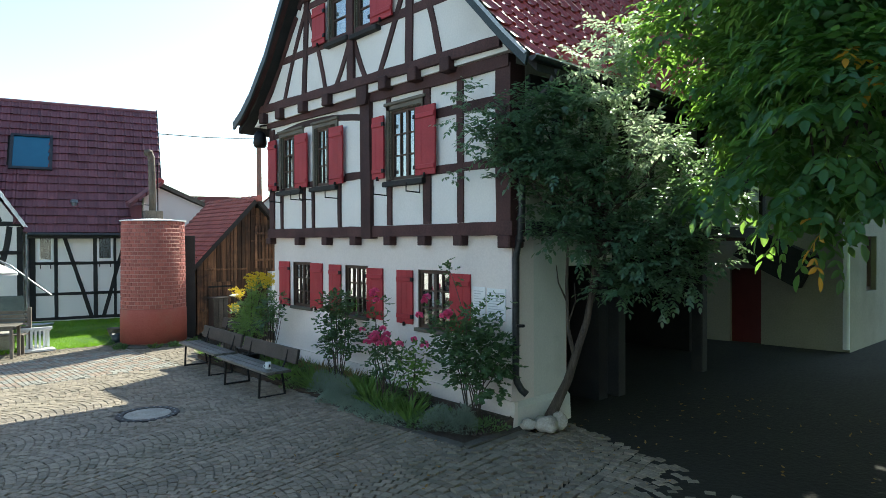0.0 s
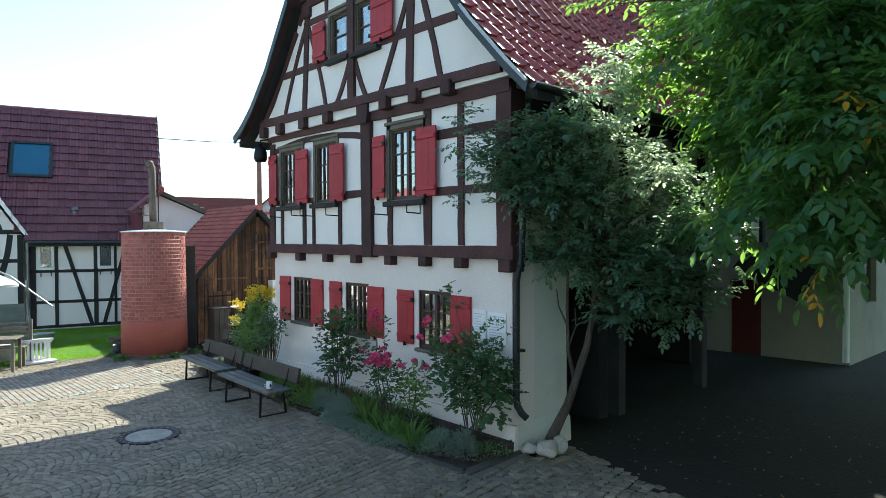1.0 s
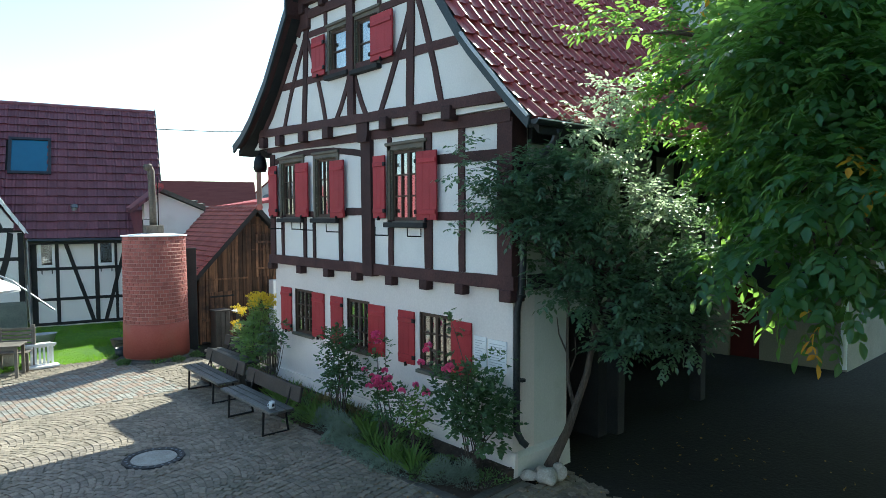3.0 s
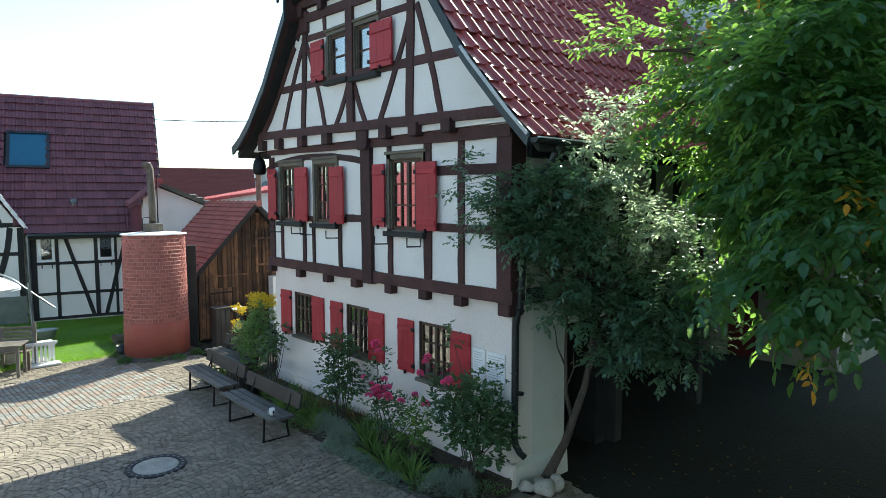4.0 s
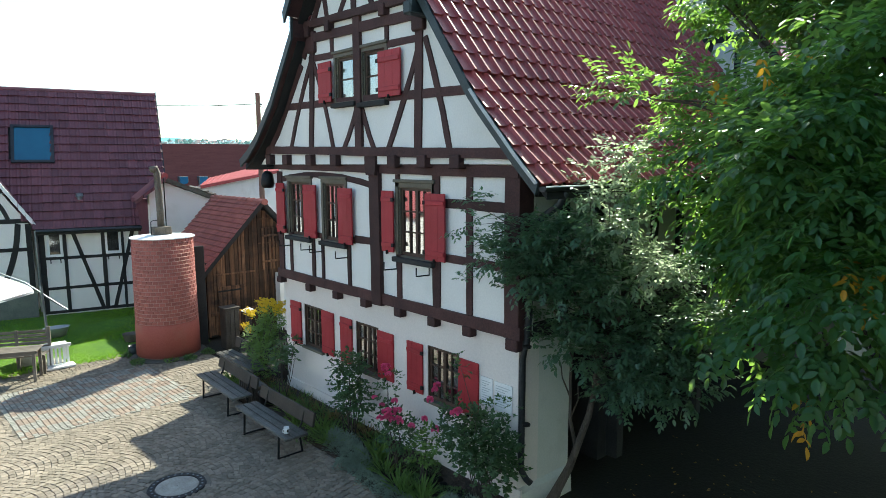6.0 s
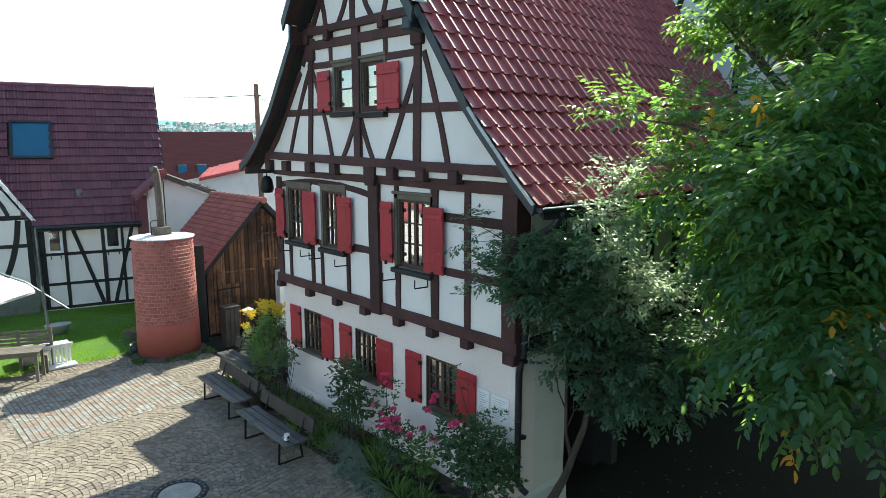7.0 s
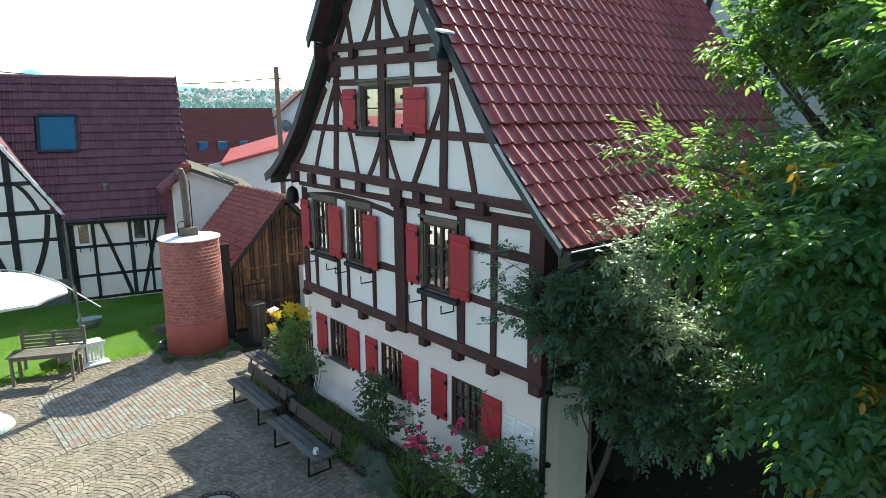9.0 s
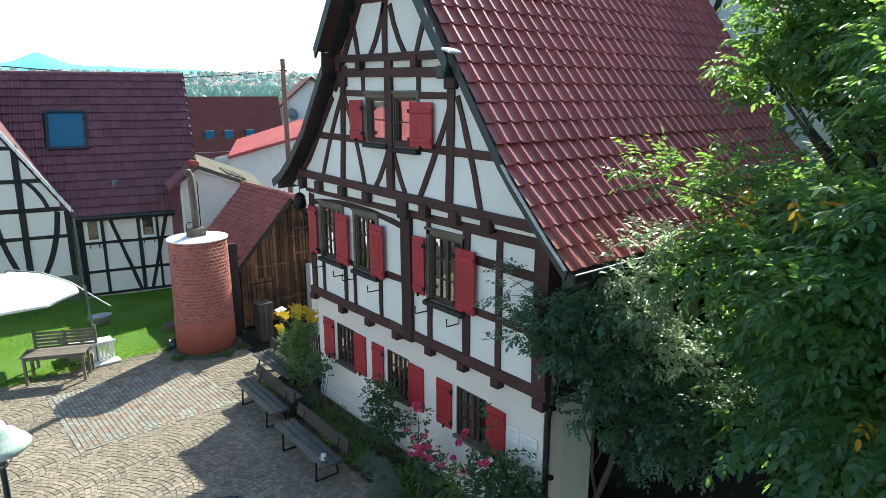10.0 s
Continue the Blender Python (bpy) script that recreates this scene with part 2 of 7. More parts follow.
def prism(poly, y0, y1, bm=None, axis="y"):
    """A flat polygon of (a, z) pulled from y0 to y1 along y, or along x."""
    bm = bm or bmesh.new()
    def at(a, b, c):
        return (a, c, b) if axis == "y" else (c, a, b)
    lo = [bm.verts.new(at(a, b, y0)) for a, b in poly]
    hi = [bm.verts.new(at(a, b, y1)) for a, b in poly]
    bm.faces.new(lo)
    bm.faces.new(hi)
    for i in range(len(poly)):
        j = (i + 1) % len(poly)
        bm.faces.new((lo[i], lo[j], hi[j], hi[i]))
    return bm


def tube(pts, radii, sides=8, bm=None, caps=True):
    bm = bm or bmesh.new()
    rings = []
    up = Vector((0.13, 0.2, 0.97))
    for i, p in enumerate(pts):
        p = Vector(p)
        d = (Vector(pts[min(i + 1, len(pts) - 1)]) - Vector(pts[max(i - 1, 0)])).normalized()
        a = d.cross(up)
        if a.length < 0.05:
            a = d.cross(Vector((1, 0, 0)))
        a.normalize()
        b = d.cross(a)
        r = radii[i] if isinstance(radii, (list, tuple)) else radii
        rings.append([bm.verts.new(p + r * (a * math.cos(2 * math.pi * k / sides) + b * math.sin(2 * math.pi * k / sides))) for k in range(sides)])
    for r0, r1 in zip(rings, rings[1:]):
        for k in range(sides):
            bm.faces.new((r0[k], r0[(k + 1) % sides], r1[(k + 1) % sides], r1[k]))
    if caps:
        bm.faces.new(rings[0])
        bm.faces.new(rings[-1])
    return bm


def lathe(profile, at=(0, 0, 0), sides=24, bm=None):
    bm = bm or bmesh.new()
    rings = [[bm.verts.new((at[0] + r * math.cos(2 * math.pi * k / sides), at[1] + r * math.sin(2 * math.pi * k / sides), at[2] + z)) for k in range(sides)] for r, z in profile]
    for r0, r1 in zip(rings, rings[1:]):
        for k in range(sides):
            bm.faces.new((r0[k], r0[(k + 1) % sides], r1[(k + 1) % sides], r1[k]))
    bm.faces.new(rings[0])
    bm.faces.new(rings[-1])
    return bm


def stick(p0, p1, w, y0, y1, bow=0.0, seed=0, axis="y", bevel=0.008):
    """A hewn timber in a wall's plane from p0 to p1 (a, z), w wide, with uneven edges and a bow to one side."""
    rnd = random.Random(seed)
    a, b = Vector(p0), Vector(p1)
    d = (b - a)
    nrm = Vector((-d.y, d.x)).normalized()
    n = max(3, int(d.length / 0.35) + 1)
    left, right = [], []
    for i in range(n + 1):
        t = i / n
        c = a + d * t + nrm * (bow * 4 * t * (1 - t))
        j = 0.006 if 0 < i < n else 0.002
        left.append(c + nrm * (w / 2 + rnd.uniform(-j, j)))
        right.append(c - nrm * (w / 2 + rnd.uniform(-j, j)))
    bm = bmesh.new()
    def at(p, y):
        return (p.x, y, p.y) if axis == "y" else (y, p.x, p.y)
    rows = [[bm.verts.new(at(q, y)) for q, y in ((l_, y0), (r_, y0), (r_, y1), (l_, y1))] for l_, r_ in zip(left, right)]
    for r0, r1 in zip(rows, rows[1:]):
        for k in range(4):
            bm.faces.new((r0[k], r0[(k + 1) % 4], r1[(k + 1) % 4], r1[k]))
    bm.faces.new(rows[0])
    bm.faces.new(rows[-1])
    if bevel:
        es = [e for e in bm.edges if abs((e.verts[0].co - e.verts[1].co).normalized().dot(Vector(at((b - a).normalized(), 0)))) > 0.8]
        bmesh.ops.bevel(bm, geom=es, offset=bevel, segments=1, affect="EDGES")
    return bm


def holed(a0, a1, z0, z1, c0, c1, holes, bm=None, axis="y"):
    """A wall slab with rectangular openings (a0, a1, z0, z1) right through it."""
    bm = bm or bmesh.new()
    xs = sorted({a0, a1, *(v for h in holes for v in h[:2])})
    zs = sorted({z0, z1, *(v for h in holes for v in h[2:])})
    def at(a, c, z):
        return (a, c, z) if axis == "y" else (c, a, z)
    solid = {}
    for i in range(len(xs) - 1):
        for k in range(len(zs) - 1):
            mx, mz = (xs[i] + xs[i + 1]) / 2, (zs[k] + zs[k + 1]) / 2
            solid[i, k] = not any(h[0] < mx < h[1] and h[2] < mz < h[3] for h in holes)
    cache = {}
    def v(i, c, k):
        key = (i, c, k)
        if key not in cache:
            cache[key] = bm.verts.new(at(xs[i], (c0, c1)[c], zs[k]))
        return cache[key]
    for (i, k), s in solid.items():
        if not s:
            continue
        for c in (0, 1):
            bm.faces.new((v(i, c, k), v(i + 1, c, k), v(i + 1, c, k + 1), v(i, c, k + 1)))
        for di, dk, q in ((-1, 0, ((i, k), (i, k + 1))), (1, 0, ((i + 1, k), (i + 1, k + 1))), (0, -1, ((i, k), (i + 1, k))), (0, 1, ((i, k + 1), (i + 1, k + 1)))):
            if not solid.get((i + di, k + dk), False):
                (p, r), (s2, u) = q
                bm.faces.new((v(p, 0, r), v(s2, 0, u), v(s2, 1, u), v(p, 1, r)))
    return bm


# ---- foliage ----
def leaflets(items, material, name, parent, fold=0.25, shape=(0.32, 0.45), edge=None):
    """One mesh of many leaves; items: rows of (x, y, z, axis xyz, side xyz, length, width); edge: the outline's (along, out)."""
    edge = edge or ((0.30, shape[1]), (0.65, shape[0]))
    A = np.array(items, dtype=float)
    P, D, S, L, W = A[:, 0:3], A[:, 3:6], A[:, 6:9], A[:, 9:10], A[:, 10:11]
    D = D / np.linalg.norm(D, axis=1, keepdims=True)
    S = S - D * np.sum(S * D, axis=1, keepdims=True)
    S = S / (np.linalg.norm(S, axis=1, keepdims=True) + 1e-9)
    N = np.cross(D, S)
    bend = -0.16 * L
    half = [(t, w, sg) for sg in (1, -1) for t, w in (edge if sg > 0 else edge[::-1])]
    k = len(edge)
    pts = [P] + [P + D * L * t + S * W * w * sg + N * (fold * W * w * 2 + bend * t * t) for t, w, sg in half[:k]] + [P + D * L + N * bend]
    pts += [P + D * L * t + S * W * w * sg + N * (fold * W * w * 2 + bend * t * t) for t, w, sg in half[k:]]
    V = np.stack(pts, axis=1).reshape(-1, 3)
    n, m = len(A), 2 * k + 2
    base = np.arange(n)[:, None] * m
    F = np.concatenate([base + np.arange(k + 2), base + np.array([0, *range(k + 1, m)])], axis=1).reshape(-1, k + 2)
    me = bpy.data.meshes.new(name)
    me.vertices.add(len(V))
    me.vertices.foreach_set("co", V.ravel())
    me.loops.add(F.size)
    me.loops.foreach_set("vertex_index", F.ravel())
    me.polygons.add(len(F))
    me.polygons.foreach_set("loop_start", np.arange(0, F.size, k + 2))
    me.materials.append(material)
    me.update(calc_edges=True)
    me.validate()
    ob = new(name, me)
    if parent is not None:
        hang(ob, parent)
    return ob


def compound(rng, p, d, n_pairs, length, ll, lw, droop=0.5):
    """The leaflets of one feathered leaf that starts at p along d."""
    rows = []
    d = np.array(d, float) / np.linalg.norm(d)
    side = np.cross(d, [0, 0, 1.0])
    if np.linalg.norm(side) < 0.1:
        side = np.array([1.0, 0, 0])
    side /= np.linalg.norm(side)
    q = np.array(p, float)
    step = length / max(n_pairs, 1)
    for k in range(n_pairs):
        d = d + np.array([0, 0, -droop * step])
        d /= np.linalg.norm(d)
        q = q + d * step
        up = np.cross(side, d)
        for s in (1, -1):
            ax = d * 0.55 + side * s * 0.85 + np.array([0, 0, -0.22]) + rng.normal(0, 0.22, 3)
            sd = np.cross(ax, up) + rng.normal(0, 0.42, 3)
            size = rng.uniform(0.75, 1.15)
            rows.append((*q, *ax, *sd, ll * size, lw * size))
    rows.append((*q, *(d + rng.normal(0, 0.1, 3)), *side, ll * 1.15, lw * 1.15))
    return rows


OVAL = ((0.18, 0.34), (0.48, 0.50), (0.80, 0.30))


def unit(v):
    return v / (np.linalg.norm(v, axis=1, keepdims=True) + 1e-9)


def feathered(rng, P, D, pairs, length, ll, lw, droop=0.8, rough=0.25):
    """The leaflets of many feathered leaves at once, their stalks starting at P along D."""
    n = len(P)
    D, q = unit(D), P.copy()
    side = unit(np.cross(D, [0, 0, 1.0]) + rng.normal(0, 0.05, (n, 3)))
    step = (length * rng.uniform(0.75, 1.2, n) / (pairs + 0.5))[:, None]
    down = np.array([0, 0, -1.0])
    out = []
    for k in range(pairs + 1):
        D = unit(D + down * droop * step)
        q = q + D * step
        up = np.cross(side, D)
        for sg in ((1, -1) if k < pairs else (0,)):
            ax = unit(D * (0.5 if sg else 1.0) + side * sg * 0.85 + down * 0.28 + rng.normal(0, 0.16, (n, 3)))
            sd = np.cross(up, ax) + rng.normal(0, rough, (n, 3))
            size = (rng.uniform(0.8, 1.15, n) * (0.78 + 0.3 * k / pairs))[:, None]
            out.append(np.hstack([q, ax, sd, ll * size, lw * size]))
    return np.concatenate(out)


def boughs(rng, clumps, per, leaves, gap, pairs, length, ll, lw, droop=0.8, reach=1.0, inner=0.15, bias=(0, 0, 0.25)):
    """Leafy twigs that spring from clumps (x, y, z, r), each with leaves to both sides along it."""
    C = np.repeat(np.array(clumps, float), [max(3, int(per * c[3] ** 2)) for c in clumps], axis=0)
    n = len(C)
    d = unit(unit(rng.normal(0, 1, (n, 3))) * np.array([1, 1, 0.75]) + np.array(bias))
    q = C[:, :3] + d * C[:, 3:4] * (inner + (0.95 - inner) * rng.random((n, 1)) ** 0.7) * reach
    out = []
    for k in range(leaves):
        side = unit(np.cross(d, [0, 0, 1.0]) + rng.normal(0, 0.3, (n, 3)))
        last = k == leaves - 1
        way = d + (0 if last else (1 if k % 2 else -1) * 0.9) * side + np.array([0, 0, 0.18]) + rng.normal(0, 0.2, (n, 3))
        out.append(feathered(rng, q, way, pairs, length, ll, lw, droop))
        d = unit(d + np.array([0, 0, -0.10]) + rng.normal(0, 0.06, (n, 3)))
        q = q + d * gap
    return np.concatenate(out)


def crown(rng, clumps, n, pairs, length, ll, lw, droop=0.5, shell=0.55):
    """Feathered leaves over a set of clumps (x, y, z, r), denser towards their skins, pointing outwards."""
    w = np.array([c[3] ** 2 for c in clumps])
    rows = []
    for i in rng.choice(len(clumps), n, p=w / w.sum()):
        x, y, z, r = clumps[i]
        d = rng.normal(0, 1, 3)
        d /= np.linalg.norm(d)
        rr = r * (shell + (1 - shell) * rng.random() ** 0.6) * rng.uniform(0.82, 1.18)
        p = np.array([x, y, z]) + d * rr * np.array([1, 1, 0.85])
        out = d + np.array([0, 0, -0.1]) + rng.normal(0, 0.35, 3)
        rows += compound(rng, p, out, pairs, length * rng.uniform(0.7, 1.2), ll, lw, droop)
    return rows

# ---- the half-timbered house ----
XC = -3.45
PROFILE = [(4.12, 4.50), (3.76, 4.85), (3.11, 5.54), (2.89, 5.80), (0.0, 9.86)]   # right side: half-width, height of the tiles
PROFILE_L = [(4.15, 4.82), (3.75, 5.02), (3.30, 5.34), (2.65, 5.97), (1.76, 7.13), (1.74, 7.42), (0.0, 9.86)]   # left side, lower below a step


def roof_z(d, sgn=1):
    prof = PROFILE if sgn > 0 else PROFILE_L
    for (d0, z0), (d1, z1) in zip(prof, prof[1:]):
        if d1 <= d <= d0:
            return z0 + (z1 - z0) * (d0 - d) / (d0 - d1)
    return prof[0][1]


house = thing("half_timbered_house", (XC, 4, G), "tall white plastered farmhouse with dark red timbers and red shutters", "house")
Y_END = 8.0
G_OPEN = [(-5.92, -5.20, 1.04, 1.92), (-4.04, -3.33, 1.02, 1.90), (-2.00, -1.26, 0.98, 1.88)]
F_OPEN = [(-6.22, -5.40, 3.34, 4.42), (-4.90, -4.18, 3.34, 4.42), (-2.60, -1.78, 3.28, 4.40)]
T_OPEN = [(-4.21, -3.64, 5.84, 6.60), (-3.40, -2.78, 5.80, 6.60)]

# walls
part("ground_floor_wall", holed(-6.70, -0.06, G - 0.3, 2.42, 0.04, 0.48, G_OPEN), plaster_low, house, "white lime-plastered ground floor wall")
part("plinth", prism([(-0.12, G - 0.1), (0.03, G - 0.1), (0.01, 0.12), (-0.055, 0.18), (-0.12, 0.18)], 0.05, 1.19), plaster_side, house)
part("plinth", prism([(-0.06, G - 0.3), (0.05, G - 0.3), (0.05, 0.2), (0.0, 0.2)], -6.68, 0.03, axis="x"), plaster_low, house)
part("upper_wall", holed(-6.66, -0.02, 2.40, 4.80, -0.03, 0.3, F_OPEN), plaster, house)
gw = holed(-5.12, -1.86, 4.76, 7.26, -0.125, 0.18, T_OPEN)
def inner(z, sgn=1):
    for i in range(420):
        if roof_z(i * 0.01, sgn) - 0.24 < z:
            return i * 0.01
    return 4.12
side_z = [4.76, 5.2, 5.6, 6.0, 6.5, 7.0, 7.26]
prism([(-1.86, z) for z in reversed(side_z)] + [(XC + inner(z), z) for z in side_z], -0.125, 0.18, gw)
prism([(-5.12, z) for z in reversed(side_z)] + [(XC - inner(z, -1), z) for z in side_z], -0.125, 0.18, gw)
prism([(XC - inner(7.26, -1), 7.26), (XC + inner(7.26), 7.26), (XC, 9.5)], -0.125, 0.18, gw)
part("gable_wall", gw, plaster, house)
part("side_wall", holed(0.48, 2.35, G - 0.1, 2.42, -0.36, -0.06, [(1.2, 2.35, G - 0.1, 1.95)], axis="x"), plaster_side, house, "side wall, its plaster greyed to carry the shade")
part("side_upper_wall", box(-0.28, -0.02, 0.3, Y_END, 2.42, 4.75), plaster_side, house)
part("left_wall", box(-6.70, -6.4, 0.48, Y_END, G - 0.1, 4.8), plaster, house)
part("back_wall", box(-6.4, -0.28, Y_END - 0.3, Y_END, 2.42, 4.8), plaster, house)
part("back_gable", prism([(XC - 3.3, 4.8), (XC + 3.3, 4.8), (XC, 9.45)], Y_END - 0.3, Y_END), plaster, house)
part("floor_slab", box(-6.4, -0.28, 0.3, Y_END - 0.3, 2.30, 2.42), timber, house)
part("attic_floor", box(-6.4, -0.28, 0.3, Y_END - 0.3, 4.66, 4.76), timber, house)
# Cross wall coloured black so the open bay stays as dark as shade.
part("cross_wall", box(-6.4, -0.3, 2.35, 2.6, G - 0.1, 2.30), timber_black, house)
part("barn_back_wall", box(-4.2, -4.0, 2.6, Y_END, G - 0.1, 2.30), grey_wood, house)
part("side_door", box(-0.95, -0.88, 1.0, 2.3, G, 1.95, 0.01), door_red, house, "dark red boarded side door")

TF, TB = -0.06, 0.05
n_t = 0
def post(name, *a, **k):
    global n_t
    n_t += 1
    k.setdefault("seed", n_t)
    return part(name, stick(*a, **k), timber, house)

# first floor frame
post("sill_beam", (-6.78, 2.485), (0.05, 2.475), 0.18, -0.075, 0.06)
post("corner_post", (-0.115, 2.38), (-0.115, 4.62), 0.27, -0.07, 0.22)
post("corner_post", (-6.62, 2.55), (-6.60, 4.62), 0.19, -0.065, 0.2)
for x0, x1, z0, z1 in ((-1.01, -0.885, 2.57, 4.60), (-1.755, -1.59, 2.57, 4.60), (-2.66, -2.54, 2.57, 3.30), (-4.12, -4.02, 2.57, 3.38),
                       (-5.02, -4.935, 2.57, 3.38), (-5.38, -5.27, 2.57, 3.38), (-6.25, -6.16, 2.57, 3.38), (-2.67, -2.57, 4.40, 4.60)):
    post("post", ((x0 + x1) / 2, z0), ((x0 + x1) / 2, z1), x1 - x0, TF, TB)
post("main_post", (-3.18, 2.36), (-3.21, 4.98), 0.27, -0.11, 0.06)
part("bracket", prism([(-3.37, 5.0), (-3.05, 5.0), (-3.06, 4.7), (-3.09, 4.58), (-3.33, 4.58), (-3.36, 4.7)], -0.17, 0.0), timber, house)
for a, b, w in (((-3.88, 3.44), (-3.32, 3.44), 0.13), ((-1.59, 3.36), (-0.24, 3.35), 0.12), ((-1.59, 4.18), (-0.24, 4.17), 0.14),
                ((-6.52, 3.40), (-6.22, 3.40), 0.10), ((-5.38, 3.40), (-4.93, 3.40), 0.10), ((-4.18, 3.40), (-3.88, 3.41), 0.11)):
    post("rail", a, b, w, TF + 0.006, TB)
post("top_plate", (-6.75, 4.75), (0.0, 4.655), 0.17, -0.085, 0.06)
post("curved_lintel", (-6.52, 4.46), (-3.33, 4.40), 0.11, TF + 0.01, TB, bow=0.13)
# joist ends and corbels
for x in (-6.72, -6.02, -5.11, -4.25, -2.55, -1.81, -1.08):
    zt = 4.86 - (x + 6.7) * 0.012
    part("joist_end", box(x - 0.10, x + 0.10, -0.24, 0.05, zt - 0.10, zt + 0.10, 0.012), timber, house)
for x in (-5.52, -4.52, -3.60, -2.62, -1.76, -0.97):
    part("corbel", box(x - 0.09, x + 0.09, -0.10, 0.05, 2.25, 2.40, 0.012), timber, house)
part("corbel", box(-0.20, 0.02, -0.10, 0.2, 2.22, 2.39, 0.015), timber, house)
part("corbel", box(-6.80, -6.62, -0.10, 0.2, 2.27, 2.40, 0.012), timber, house)
# gable frame
GF, GB = -0.15, -0.05
post("tie_beam", (-6.90, 5.06), (-0.06, 4.893), 0.15, -0.19, -0.04)
post("rail", (-6.08, 5.88), (-0.92, 5.785), 0.13, GF + 0.004, GB)
post("rail", (-5.12, 6.68), (-1.90, 6.62), 0.11, GF + 0.004, GB)
post("cross_beam", (-5.05, 7.045), (-1.85, 6.965), 0.15, -0.18, -0.04)
post("tie_beam", (-5.42, 7.29), (-1.65, 7.21), 0.125, -0.22, -0.04)
post("king_post", (-3.52, 4.98), (-3.52, 7.2), 0.19, GF - 0.035, GB)
post("queen_post", (-5.13, 5.06), (-4.97, 7.1), 0.15, GF - 0.006, GB)
post("queen_post", (-1.98, 4.92), (-1.92, 7.1), 0.17, GF - 0.006, GB)
part("bracket", box(-2.06, -1.78, -0.2, 0.0, 6.72, 7.16, 0.02), timber, house)
part("bracket", box(-5.12, -4.86, -0.2, 0.0, 6.78, 7.16, 0.02), timber, house)
post("apex_post", (-3.64, 7.3), (-3.58, 9.2), 0.14, GF, GB)
def tie_z(x):
    return 5.06 - 0.0243 * (x + 6.9)
for a, b, bow in (((-5.92, tie_z(-5.9)), (-5.04, 6.68), 0.04), ((-4.36, tie_z(-4.4)), (-4.98, 6.62), -0.05), ((-4.06, tie_z(-4.0)), (-3.56, 5.80), -0.03),
                  ((-3.10, tie_z(-3.1)), (-3.50, 5.80), 0.02), ((-2.76, tie_z(-2.7)), (-1.97, 6.46), -0.03), ((-1.26, tie_z(-1.3)), (-1.80, 6.62), -0.03),
                  ((-4.46, 7.28), (-4.73, 8.15), -0.03), ((-4.10, 7.28), (-3.64, 8.10), -0.05), ((-3.05, 7.24), (-3.48, 8.06), 0.05), ((-2.80, 7.24), (-2.46, 7.98), 0.02)):
    post("brace", a, b, 0.105, GF, GB, bow=bow)
for x in (-5.02, -4.335, -2.738, -1.95):
    part("joist_end", box(x - 0.075, x + 0.075, -0.25, 0.0, 7.06, 7.24, 0.01), timber, house)
for x in (-4.335, -2.738):
    post("strut", (x, 6.68), (x, 6.99), 0.10, GF, GB)
post("collar", (-4.6, 8.22), (-2.3, 8.15), 0.12, GF, GB)
# side frame under the eaves
for y in (0.9, 1.75, 2.55, 3.35, 4.2, 5.1, 6.0, 7.0, 7.85):
    part("side_post", stick((y, 2.42), (y, 4.4), 0.16, -0.04, 0.05, axis="x", seed=int(y * 10)), timber_black, house)
part("side_sill", stick((0.28, 2.47), (Y_END, 2.47), 0.2, -0.04, 0.075, axis="x", seed=4), timber_black, house)
part("side_plate", stick((0.28, 4.42), (Y_END, 4.42), 0.2, -0.04, 0.06, axis="x", seed=5), timber_black, house)
# End wall put in black, where only the bay's darkness shows.
part("bay_end_wall", box(-4.0, -1.55, 7.75, 7.95, G - 0.1, 2.40), timber_black, house)
for y in (2.45, 5.2):
    part("barn_post", box(-0.22, 0.0, y, y + 0.2, G, 2.4, 0.015), timber_black, house)


